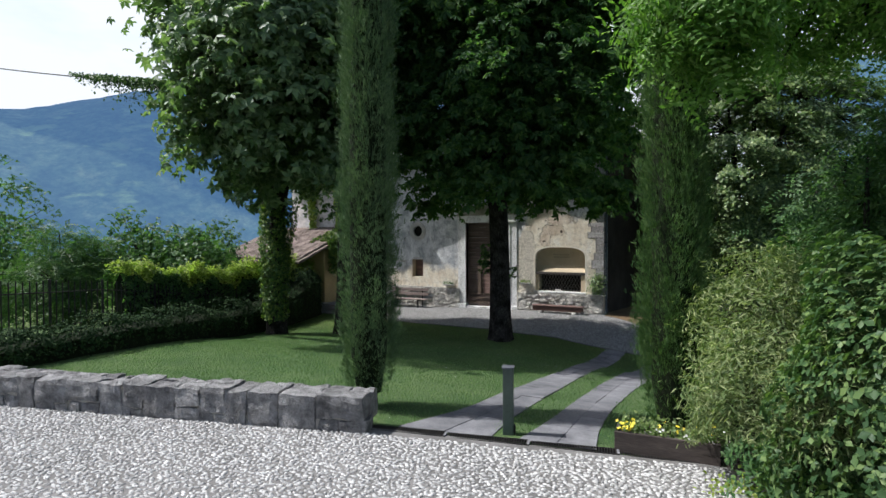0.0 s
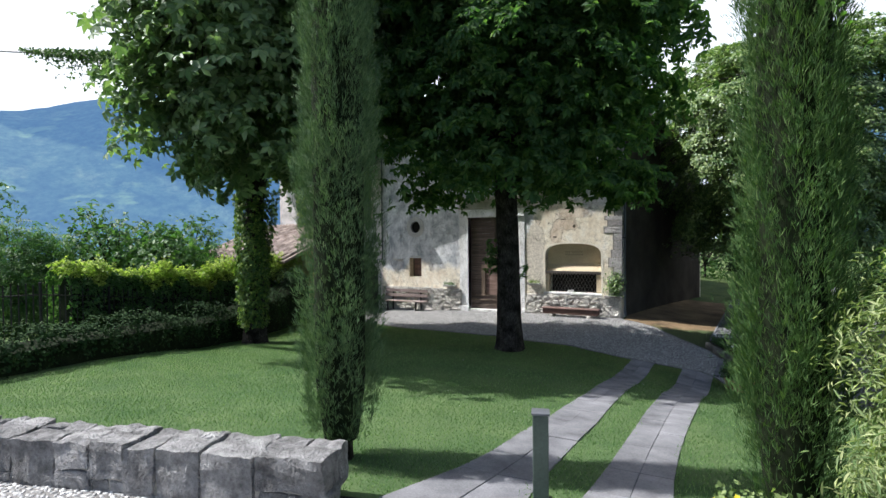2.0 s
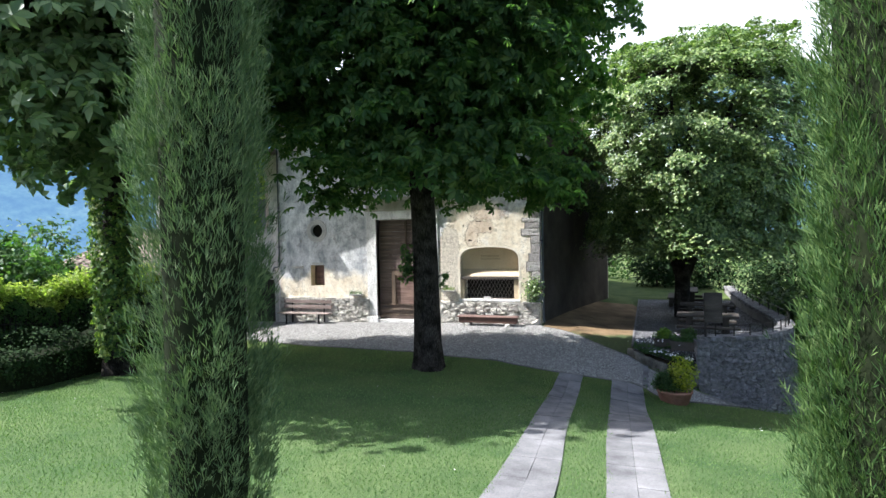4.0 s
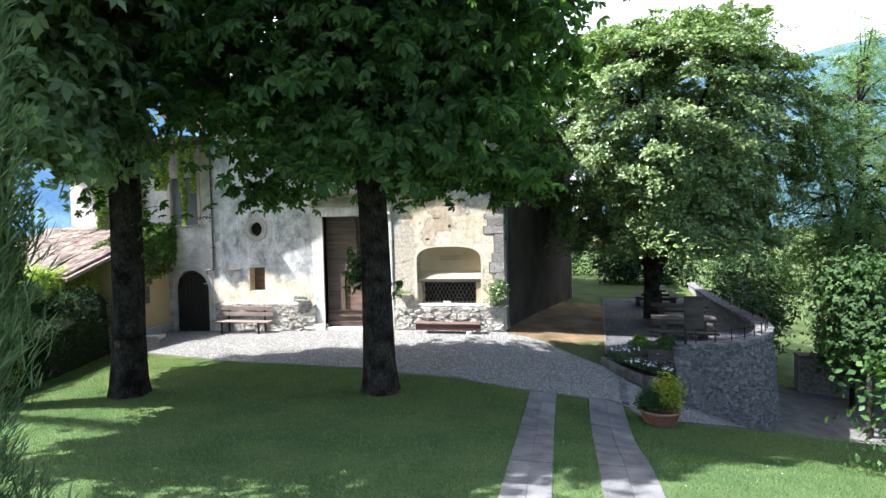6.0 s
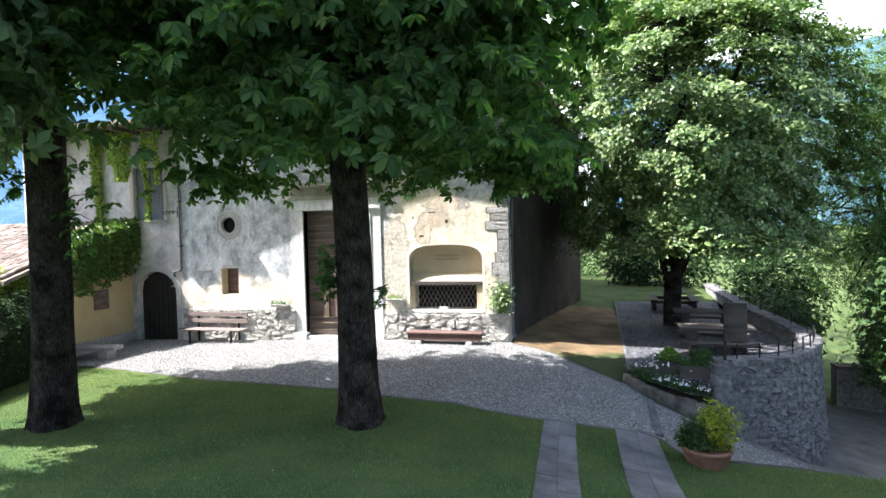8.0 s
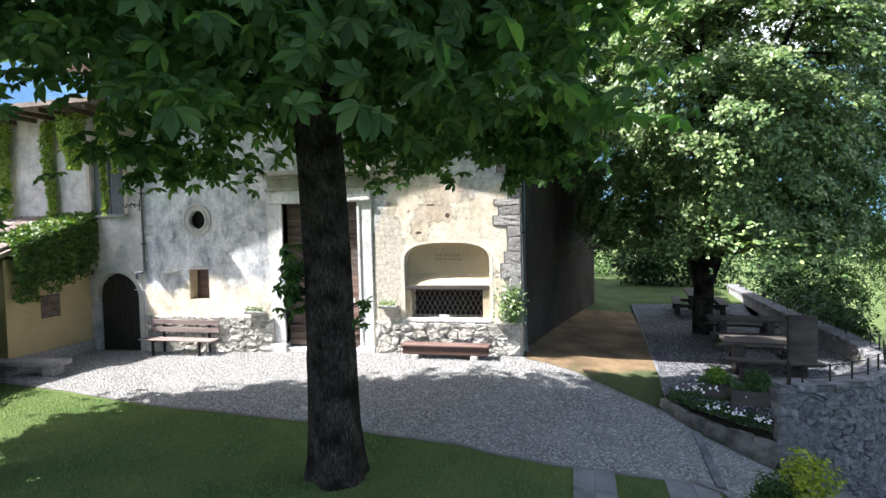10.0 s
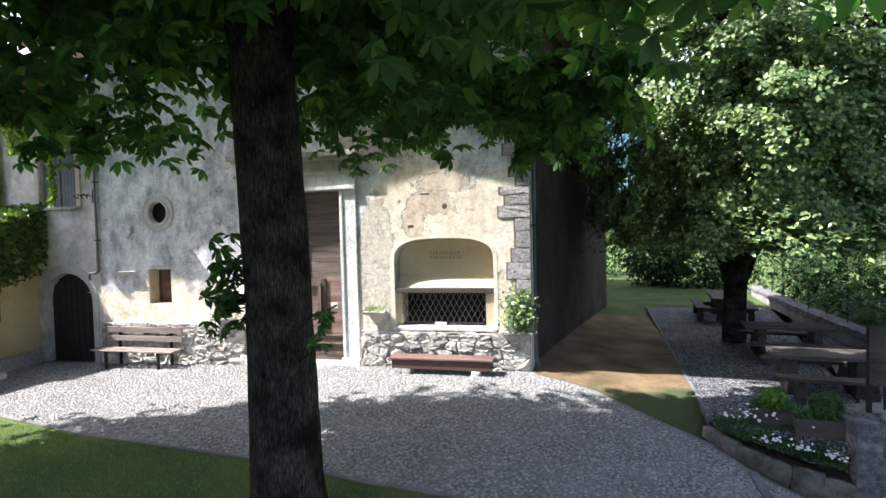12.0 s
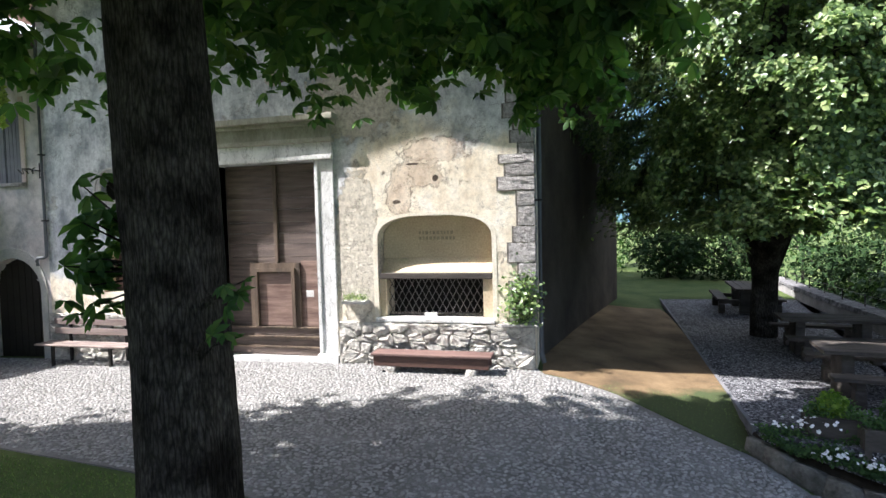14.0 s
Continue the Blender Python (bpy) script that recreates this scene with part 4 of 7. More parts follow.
def trunk_shoots():
    """Leafy shoots and low twigs that sprout from the bark of the chestnuts."""
    spots = ((-2.2, -6.65, 2.42, 46, 0.22, 0.1, 0.5, (-1.68, -6.5)), (-1.25, -6.62, 2.2, 6, 0.08, 0.08, 0.42, (-1.68, -6.5)), (-1.24, -6.6, 1.9, 3, 0.05, 0.06, 0.42, (-1.68, -6.5)),
             (-6.2, -7.5, 3.45, 30, 0.38, 0.22, 0.7, (-7.0, -7.35)), (-7.75, -7.6, 4.0, 12, 0.2, 0.2, 0.7, (-7.2, -7.35)))
    for k, (x, y, z, n, hgt, wid, size, foot) in enumerate(spots):
        rng = np.random.default_rng(70 + k)
        t = thing("trunk_shoot", (x, y, z), "leafy green shoot sprouting from the chestnut trunk", "shoot", "shoots on the trunk")
        p = np.stack([rng.normal(x, wid, n), rng.normal(y, 0.09, n), rng.normal(z, hgt, n)], 1)
        v, f_ = scatter(PALMATE, p, np.tile((-0.4, -0.6, 0.9), (n, 1)), rng, 0.72 * size, 1.3 * size, 0.5)
        raw("leaf_mass", v, f_, "chestnut", t)["kind"] = "stuff"
        root = Vector((*foot, z - 0.25 + 0.5 * (size > 0.5)))
        raw("stem", *join_raw([tube([root, root.lerp(Vector(q), 0.6) + Vector((0, 0, 0.05)), Vector(q)], (0.012, 0.008, 0.004), 5) for q in p[::2]]), "bark", t)


trunk_shoots()


def cypress(at, radius, height, seed, label, leaf="cypress", bottom=0.22):
    rng = np.random.default_rng(seed)
    x, y = at
    z0 = hz(x, y)
    t = thing("cypress", (x, y, z0), label, "tree", "pair of cypresses at the entrance")
    v, f_ = tube([(x, y, z0 - 0.1), (x, y, z0 + 0.6), (x, y, z0 + height)], (0.13, 0.1, 0.02), 10, 0.1, seed)
    raw("trunk", v, f_, "bark", t, smooth=True)
    plumes, per, shell = 400, 84, 22000
    f0 = rng.random(plumes) ** 0.85
    prof = np.minimum(1, (f0 * height / 0.7) ** 0.5 * 0.34 + 0.68) * (1 - 0.25 * f0) * np.where(f0 > 0.75, 1 - ((f0 - 0.75) / 0.25) ** 2, 1)
    a = np.arange(plumes) * 2.39996 + rng.normal(0, 0.3, plumes)
    r = radius * prof * rng.uniform(0.7, 0.92, plumes)
    foot = np.stack([x + r * np.cos(a), y + r * np.sin(a), z0 + bottom + f0 * (height - bottom - 0.5)], 1)
    way = unit(np.stack([np.cos(a) * 0.2, np.sin(a) * 0.2, np.ones(plumes)], 1) + rng.normal(0, 0.07, (plumes, 3)))
    u = rng.random((plumes, per))
    long = rng.uniform(0.3, 0.55, plumes)
    girth = (0.085 * np.sin(np.pi * np.clip(u * 0.85 + 0.12, 0, 1)) + 0.015)[..., None]
    p = (foot[:, None] + way[:, None] * (u * long[:, None])[..., None] + rng.normal(0, 0.6, (plumes, per, 3)) * girth).reshape(-1, 3)
    a = np.repeat(a, per)
    g = rng.random(shell) ** 0.8
    b = rng.uniform(0, 2 * math.pi, shell)
    wide = np.minimum(1, (g * height / 0.7) ** 0.5 * 0.34 + 0.68) * (1 - 0.25 * g) * np.where(g > 0.75, 1 - ((g - 0.75) / 0.25) ** 2, 1)
    flute = 1 + 0.1 * np.sin(5 * b + g * 7 + seed) + 0.09 * np.sin(9 * b - g * 17) + 0.05 * np.sin(14 * b + g * 41)
    q = radius * wide * flute * np.where(rng.random(shell) < 0.25, rng.uniform(0.5, 0.85, shell), rng.uniform(0.78, 0.92, shell))
    p = np.concatenate([p, np.stack([x + q * np.cos(b), y + q * np.sin(b), z0 + bottom + g * (height - bottom)], 1)])
    a = np.concatenate([a, b])
    n = len(p)
    # sprays point up and a little outwards
    up = unit(np.stack([np.cos(a) * 0.42, np.sin(a) * 0.42, np.ones(n)], 1) + rng.normal(0, 0.24, (n, 3)))
    side = unit(np.cross(up, rng.normal(0, 1, (n, 3))))
    nz = np.cross(up, side)
    s = rng.uniform(0.36, 0.78, (n, 1, 1))
    tv, tf = SPRAY
    v = (tv[None, :, 0:1] * up[:, None] + tv[None, :, 1:2] * side[:, None] + tv[None, :, 2:3] * nz[:, None]) * s + p[:, None]
    f_ = (tf[None] + (np.arange(n) * len(tv))[:, None, None]).reshape(-1, 3)
    raw("foliage", v.reshape(-1, 3), f_, leaf, t)["kind"] = "stuff"
    # solid core whose near-black colour stands for the shade inside the column
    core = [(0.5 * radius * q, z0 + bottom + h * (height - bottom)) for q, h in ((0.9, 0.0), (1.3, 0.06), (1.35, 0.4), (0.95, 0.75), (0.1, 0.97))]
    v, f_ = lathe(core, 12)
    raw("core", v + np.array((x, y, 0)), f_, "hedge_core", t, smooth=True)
    return t


cypress((0.1, -15.9), 0.395, 9.5, 5, "slim dark green column cypress at the lawn's corner")
cypress((4.13, -15.3), 0.385, 9.0, 6, "slim bright green feathery column cypress beside the drive", "cypress_light")


# ---------------------------------------------------------------- distance
def backdrop(name, cx, cy, a0, a1, dist, heights, seed, label):
    rng = np.random.default_rng(seed)
    vs, fs, na, nr = [], [], 140, 26
    for j in range(nr):
        u = j / (nr - 1)
        for i in range(na):
            w = i / (na - 1)
            a = radians(a0 + (a1 - a0) * w)
            r = dist * (0.6 + 0.55 * u)
            h = np.interp(w, np.linspace(0, 1, len(heights)), heights)
            q = noise.fractal((math.cos(a) * 5 + seed, math.sin(a) * 5, u * 2.5), 1.0, 2.0, 5)
            z = -30 + (h + 30) * math.sin(u * math.pi / 2) ** 1.1 + dist * 0.014 * q * u
            vs.append((cx + r * math.cos(a), cy + r * math.sin(a), z))
    for j in range(nr - 1):
        for i in range(na - 1):
            k = j * na + i
            fs.append((k, k + 1, k + na + 1, k + na))
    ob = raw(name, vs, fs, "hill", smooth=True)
    return tagged(ob, label, "mountain", kind="structure")


def hill_mat():
    m, nt, b = base_mat("far_wooded_slope", 1.0)
    woods = tex(nt, "noise", 0.012, 8, rough=0.7)
    col = ramp(nt, woods, ((0.38, (0.01, 0.022, 0.014)), (0.52, (0.026, 0.046, 0.026)), (0.66, (0.06, 0.082, 0.044))))
    clumps = tex(nt, "noise", 0.07, 6, rough=0.75)
    col = mix(nt, 0.9, col, ramp(nt, clumps, ((0.38, (0.35, 0.4, 0.45)), (0.62, (1.5, 1.45, 1.4)))), "MULTIPLY")
    meadow = tex(nt, "noise", 0.0085, 6, (1, 1, 2.2), rough=0.62)
    col = mix(nt, ramp(nt, meadow, ((0.58, (0, 0, 0)), (0.66, (1, 1, 1)))), col, (0.085, 0.125, 0.05))
    nt.links.new(col, b.inputs["Base Color"])
    # haze of a hot day, put on as a blue glow of the slope itself
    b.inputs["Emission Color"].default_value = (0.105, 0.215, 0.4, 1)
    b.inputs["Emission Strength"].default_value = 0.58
    return m


def haze_sky():
    """The white glare of the hazy sky low over the mountains, far beyond them."""
    m = bpy.data.materials.new("white_haze")
    m.use_nodes = True
    nt = m.node_tree
    nt.nodes.remove(nt.nodes["Principled BSDF"])
    em = nt.nodes.new("ShaderNodeEmission")
    n = tex(nt, "noise", 0.0012, 5, (1, 1, 2.5))
    nt.links.new(ramp(nt, n, ((0.3, (0.84, 0.91, 1.0)), (0.5, (0.98, 0.99, 1.0)))), em.inputs["Color"])
    em.inputs["Strength"].default_value = 0.85
    nt.links.new(em.outputs[0], nt.nodes["Material Output"].inputs["Surface"])
    M["haze"] = m
    vs, fs, na = [], [], 60
    for j, (r, z) in enumerate(((2300, -120), (2300, 300), (2250, 800), (2150, 1400), (2000, 1900))):
        for i in range(na):
            a = radians(-5 + 180 * i / (na - 1))
            vs.append((r * math.cos(a), r * math.sin(a), z))
    for j in range(4):
        for i in range(na - 1):
            k = j * na + i
            fs.append((k, k + 1, k + na + 1, k + na))
    ob = raw("backdrop_sky", vs, fs, "haze", smooth=True)
    return tagged(ob, "white hazy summer sky above the mountains", "sky", kind="structure")


haze_sky()
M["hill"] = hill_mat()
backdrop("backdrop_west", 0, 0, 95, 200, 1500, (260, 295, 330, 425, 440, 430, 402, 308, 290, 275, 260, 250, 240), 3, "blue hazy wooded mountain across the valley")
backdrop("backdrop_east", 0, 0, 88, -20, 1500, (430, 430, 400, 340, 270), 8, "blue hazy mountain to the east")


# ---------------------------------------------------------------- stones
def stone_mesh(seed, rough=0.16, power=0.55):
    """A worn block: a subdivided cube drawn in towards a rounded form, one metre across."""
    bm = bmesh.new()
    bmesh.ops.create_cube(bm, size=2.0)
    bmesh.ops.subdivide_edges(bm, edges=bm.edges[:], cuts=1, use_grid_fill=True)
    for v in bm.verts:
        c = v.co.copy()
        n = c.normalized() * 1.25
        v.co = c.lerp(n, power) * 0.5
        v.co += 0.5 * rough * Vector((noise.noise(c * 0.9 + Vector((seed * 7.1, 0, 0))), noise.noise(c * 0.9 + Vector((0, seed * 5.3, 0))), noise.noise(c * 0.9 + Vector((0, 0, seed * 3.7)))))
    me = bpy.data.meshes.new("stone")
    bm.to_mesh(me)
    bm.free()
    me.shade_smooth()
    return me


STONES = {}


def stone_set(material, count=7, rough=0.5, power=0.5, flat=False):
    if material not in STONES:
        STONES[material] = []
        for k in range(count):
            me = stone_mesh(k + len(material), rough, power)
            if flat:
                me.shade_flat()
            me.materials.append(M[material])
            STONES[material].append(me)
    return STONES[material]


def put(name, me, m, parent):
    ob = new(name, me)
    ob.parent = parent
    ob.matrix_parent_inverse = Matrix.Translation(-parent.location)
    ob.matrix_basis = m
    return ob


def hewn(l, depth, h, rng, amp=0.03):
    """A hewn block: rough faces, slightly bowed, with broken edges."""
    bm = bmesh.new()
    bmesh.ops.create_cube(bm, size=1.0)
    bmesh.ops.subdivide_edges(bm, edges=bm.edges[:], cuts=4, use_grid_fill=True)
    sd = Vector(rng.uniform(0, 50, 3))
    for v in bm.verts:
        k = v.co.copy()
        edge = sorted((abs(k.x), abs(k.y), abs(k.z)))[1]
        v.co = Vector((k.x * l, k.y * depth, k.z * h)) * (0.98 if edge > 0.45 else 1.0)
        v.co += amp * 0.6 * noise.noise_vector(v.co * 6 + sd) + amp * 0.8 * noise.noise_vector(v.co * 23 + sd)
    return bm


def cells(points, length, height):
    """The polygon round each point, cut off by its neighbours and the frame."""
    out = []
    for i, p in enumerate(points):
        poly = [Vector(q) for q in ((0, 0), (length, 0), (length, height), (0, height))]
        for j, q in enumerate(points):
            if i == j or (q - p).length > 1.2:
                continue
            mid, n = (p + q) / 2, q - p
            nxt = []
            for a, b in zip(poly, poly[1:] + poly[:1]):
                da, db = (a - mid).dot(n), (b - mid).dot(n)
                if da <= 0:
                    nxt.append(a)
                if da * db < 0:
                    nxt.append(a.lerp(b, da / (da - db)))
            poly = nxt
            if len(poly) < 3:
                break
        if len(poly) >= 3:
            out.append((p, poly))
    return out


def rubble(parent, place, length, height, rng, material, size=0.24, flat=0.62, proud=0.05, name="stone", gap=0.99, skip=None, soft=False, drop=0.0, jag=0.007):
    """Random rubble: uneven many-sided stones, each with a rough rounded face; place(u, w, out) gives the point."""
    nu, nw = max(1, int(length / size)), max(1, int(height / (size * flat)))
    pts = []
    for j in range(nw):
        for i in range(nu):
            if drop and rng.uniform() < drop:
                continue
            pts.append(Vector(((i + 0.5 + 0.5 * (j % 2) - 0.25 + rng.uniform(-0.42, 0.42)) * length / nu, (j + 0.5 + rng.uniform(-0.42, 0.42)) * height / nw / flat)))
    for p, poly in cells(pts, length, height / flat):
        c = sum(poly, Vector((0, 0))) / len(poly)
        ring = []
        for k, q in enumerate(poly):
            nx = poly[(k + 1) % len(poly)]
            ring += [q, q.lerp(nx, 0.5)]
        if skip and skip(c.x, c.y * flat):
            continue
        bm = bmesh.new()
        top = proud * rng.uniform(0.55, 1.25)
        layers = []
        for sc, out in ((gap, -0.04), (gap * 0.985, top * 0.55), (gap * 0.94, top * 0.9), (gap * 0.72, top)):
            row = []
            for k, q in enumerate(ring):
                rr = sc * (1 if k % 2 == 0 else 1.02) * (0.92 if k % 2 == 0 else 1.0) * rng.uniform(0.95, 1.03)
                w = c + (q - c) * rr
                row.append(bm.verts.new(place(w.x, w.y * flat, out + rng.normal(0, jag))))
            layers.append(row)
        m = len(ring)
        for r, t in zip(layers, layers[1:]):
            for k in range(m):
                l = (k + 1) % m
                bm.faces.new((r[k], r[l], t[l], t[k]))
        mid = bm.verts.new(place(c.x, c.y * flat, top + rng.normal(0, 0.016 + jag)))
        for k in range(m):
            bm.faces.new((layers[-1][k], layers[-1][(k + 1) % m], mid))
        part(name, bm, material, parent, smooth=soft)


# ---------------------------------------------------------------- chapel front
def facade_base():
    rng = np.random.default_rng(3)
    for x0, x1, z1 in ((-10.34, -6.42, 0.82), (-3.62, -0.02, 0.76)):
        base = thing("stone_base", (x0, 0, 0), "rubble stone footing of grey and ochre field stones under the plaster", "wall base", kind="structure")
        zb = -0.28 if x0 < -6 else -0.1
        part("mortar_bed", boxed(x0, x1, -0.05, 0.0, zb - 0.2, z1), "mortar", base)
        rubble(base, lambda u, w, o, x0=x0, zb=zb: Vector((x0 + u, -0.05 - o, zb + w)), x1 - x0, z1 - zb, rng, "stone", 0.25, 0.62, 0.065, gap=0.985, drop=0.16, jag=0.007)
        u = x0
        while u < x1 - 0.05:
            l = min(rng.uniform(0.25, 0.6), x1 - u)
            part("cap_stone", turned(hewn(l - 0.012, 0.13, rng.uniform(0.07, 0.1), rng, 0.02), pose(u + l / 2, -0.045, z1 - 0.03, 0, rng.normal(0, 0.8), 0)), "stone", base)
            u += l


def quoins():
    rng = np.random.default_rng(5)
    q = thing("corner_quoins", (0, 0, 0.8), "rough grey corner stones left bare of plaster", "quoins", kind="structure")
    z, k = 0.82, 0
    sizes = ((0.36, 0.46), (0.36, 0.46), (0.31, 0.3), (0.35, 0.47), (0.28, 0.38), (0.34, 0.3), (0.26, 0.31), (0.25, 0.63), (0.22, 0.5), (0.16, 0.6), (0.18, 0.27), (0.22, 0.4), (0.2, 0.34), (0.26, 0.52))
    while z < 6.9:
        h, w = sizes[k % len(sizes)]
        part("quoin", turned(hewn(w - 0.008, 0.34, h - 0.014, rng, 0.014), pose(-w / 2 + 0.012, 0.15, z + h / 2)), "quoin", q)
        # backing strip: mortar joint and painted shadow line round each stone
        part("joint", boxed(-w - 0.012, 0.004, -0.006, 0.004, z, z + h - 0.002), "edge_shade_joint", q, "flat dark strip for mortar joint and edge shadow")
        z, k = z + h, k + 1


def portal():
    p = thing("portal", (-5.07, 0, 0), "pale stone door surround with a moulded cornice", "door frame", kind="structure")
    for x0, x1 in ((-6.5, -6.1), (-4.03, -3.66)):
        part("jamb", boxed(x0, x1, -0.035, 0.3, 0.16, 3.78, bevel=0.012), "marble", p)
        part("jamb_edge", boxed(x1 - 0.07 if x0 < -5 else x0, x1 if x0 < -5 else x0 + 0.07, -0.06, -0.037, 0.18, 3.78, bevel=0.008), "marble", p)
        part("plinth", boxed(x0 - 0.03, x1 + 0.03, -0.11, 0.28, -0.2, 0.158, bevel=0.02), "marble", p)
    part("lintel", boxed(-6.5, -3.66, -0.07, 0.3, 3.784, 4.1, bevel=0.012), "marble", p)
    part("lintel_edge", boxed(-6.5, -3.66, -0.1, -0.072, 3.79, 3.86, bevel=0.008), "marble", p)
    part("string_moulding", boxed(-6.54, -3.62, -0.12, 0.0, 4.1, 4.18, bevel=0.02), "old_stone", p)
    part("frieze", boxed(-6.48, -3.68, -0.06, 0.0, 4.182, 4.42, bevel=0.006), "old_stone", p)
    part("cornice", boxed(-6.62, -3.55, -0.24, 0.0, 4.49, 4.6, bevel=0.02), "old_stone", p)
    part("cornice_bed", boxed(-6.56, -3.6, -0.16, 0.0, 4.422, 4.488, bevel=0.02), "old_stone", p)
    part("threshold", boxed(-6.1, -4.03, -0.06, 0.3, -0.2, 0.05, bevel=0.015), "marble", p)


def church_door():
    d = thing("church_door", (-5.07, 0.2, 0.05), "tall weathered brown wooden church door with a framed wicket", "door")
    y = 0.2
    # boards of the leaves, lying crosswise
    for x0, x1 in ((-6.09, -5.02), (-4.98, -4.04)):
        z, k = 0.62, 0
        while z < 3.74:
            h = 0.215 if k % 3 else 0.25
            part("board", boxed(x0, x1, y + 0.002 * (k % 2), y + 0.05, z, min(z + h - 0.004, 3.765), bevel=0.003), "wood_door", d)
            z, k = z + h, k + 1
    part("centre_post", boxed(-5.035, -4.955, y - 0.05, y + 0.04, 1.86, 3.765, bevel=0.015), "wood_frame", d)
    for z0, z1, pr in ((0.06, 0.2, 0.05), (0.2, 0.24, 0.075), (0.24, 0.4, 0.04), (0.4, 0.44, 0.09), (0.44, 0.58, 0.045), (0.58, 0.62, 0.075)):
        part("rail", boxed(-6.09, -4.04, y - pr, y + 0.045, z0 + 0.002, z1 - 0.002, bevel=0.008), "wood_frame" if pr > 0.06 else "wood_door", d)
    wk = part("wicket", boxed(-5.4, -4.68, y - 0.03, y - 0.003, 0.63, 1.66, bevel=0.004), "wood_red", d, "reddish worn wooden wicket panel")
    # mitred frame in two steps of moulding
    for o, i, y0 in ((0.0, 0.1, 0.06), (0.1, 0.17, 0.095)):
        xl, xr, zt = -5.58, -4.5, 1.86
        for poly in ([(xl + o, 0.625), (xl + i, 0.625), (xl + i, zt - i), (xl + o, zt - o)], [(xr - i, 0.625), (xr - o, 0.625), (xr - o, zt - o), (xr - i, zt - i)],
                     [(xl + o, zt - o), (xl + i, zt - i), (xr - i, zt - i), (xr - o, zt - o)]):
            part("wicket_frame", solid(poly, y - y0, y - 0.004), "wood_frame", wk)
    part("plate", boxed(-4.4, -4.24, y - 0.02, y - 0.004, 1.2, 1.33, bevel=0.004), "paper", d, "small pale letter plate")
    part("stile", boxed(-4.5, -4.05, y - 0.018, y - 0.003, 0.625, 1.9, bevel=0.004), "wood_red", d)


def niche():
    n = thing("shop_niche", (-1.79, 0.0, 0.86), "arched plaster niche with a barred opening below a wooden beam", "niche", kind="structure")
    # plaster band round the arch
    outer, inner = basket_outline(-2.93, -0.66, 0.8, 2.3, 2.76), basket_outline(-2.845, -0.735, 0.8, 2.28, 2.705)
    bm = bmesh.new()
    k = len(outer)
    a = [bm.verts.new((x, -0.006, z)) for x, z in outer]
    b = [bm.verts.new((x, -0.006, z)) for x, z in inner]
    c = [bm.verts.new((x, 0.004, z)) for x, z in outer]
    e = [bm.verts.new((x, 0.02, z)) for x, z in inner]
    for i in range(1, k):
        j = (i + 1) % k
        bm.faces.new((a[i], a[j], b[j], b[i]))
        bm.faces.new((a[i], c[i], c[j], a[j]))
        bm.faces.new((b[i], b[j], e[j], e[i]))
    part("arch_band", bm, "band", n)
    part("back_panel", solid(basket_outline(-2.83, -0.75, 1.66, 2.27, 2.69), 0.3, 0.337), "niche", n)
    part("side_pier", boxed(-2.838, -2.72, 0.06, 0.336, 0.87, 1.57), "niche", n)
    part("side_pier", boxed(-0.92, -0.742, 0.06, 0.336, 0.87, 1.57), "niche", n)
    part("beam", boxed(-2.825, -0.755, 0.0, 0.33, 1.565, 1.668, bevel=0.012), "wood_grey", n, "weathered grey wooden beam")
    bm = bmesh.new()
    corners = [bm.verts.new((x, y, z)) for x in (-2.815, -0.765) for y, z in ((0.1, 1.67), (0.1, 1.676), (0.298, 1.93), (0.298, 1.67))]
    bmesh.ops.convex_hull(bm, input=corners)
    part("ledge_slope", bm, "niche", n)
    part("sill", boxed(-2.88, -0.7, -0.09, 0.3, 0.79, 0.868, bevel=0.018), "marble", n, "worn pale stone sill")
    part("dark_back", boxed(-2.74, -0.9, 0.57, 0.6, 0.87, 1.6), "black", n)
    g = part("grille_frame", boxed(-2.72, -0.92, 0.2, 0.22, 0.872, 0.89), "iron", n)
    step, h = 0.128, 0.69
    x = -2.72 - h * 0.55
    while x < -0.9:
        for s in (1, -1):
            p0, p1 = (x, 0.88), (x + h * 0.55, 0.88 + h)
            if s < 0:
                p0, p1 = (x + h * 0.55, 0.88), (x, 0.88 + h)
            (ax, az), (bx, bz) = p0, p1

            def clip(u, w):
                lo, hi = -2.715, -0.925
                t0, t1 = 0.0, 1.0
                dx = w[0] - u[0]
                ta, tb = (lo - u[0]) / dx, (hi - u[0]) / dx
                t0, t1 = max(t0, min(ta, tb)), min(t1, max(ta, tb))
                return t0, t1
            t0, t1 = clip(p0, p1)
            if t1 - t0 > 0.05:
                q0 = (ax + (bx - ax) * t0, 0.21 + 0.006 * s, az + (bz - az) * t0)
                q1 = (ax + (bx - ax) * t1, 0.21 + 0.006 * s, az + (bz - az) * t1)
                part("bar", rod(q0, q1, 0.0075, 6), "grille", g)
        x += step
    # two lines of faded painted lettering
    rng = np.random.default_rng(2)
    for row, (z, x0, x1) in enumerate(((2.36, -2.14, -1.5), (2.26, -2.14, -1.46))):
        x = x0
        while x < x1:
            w = rng.uniform(0.03, 0.06)
            part("faded_letter", boxed(x, x + w, 0.294, 0.2995, z, z + 0.06), "ink", n)
            x += w + 0.025
    part("paper_sign", boxed(-1.98, -1.74, -0.02, 0.0, 0.87, 0.97, bevel=0.004), "paper", n, "small white notice on the sill")


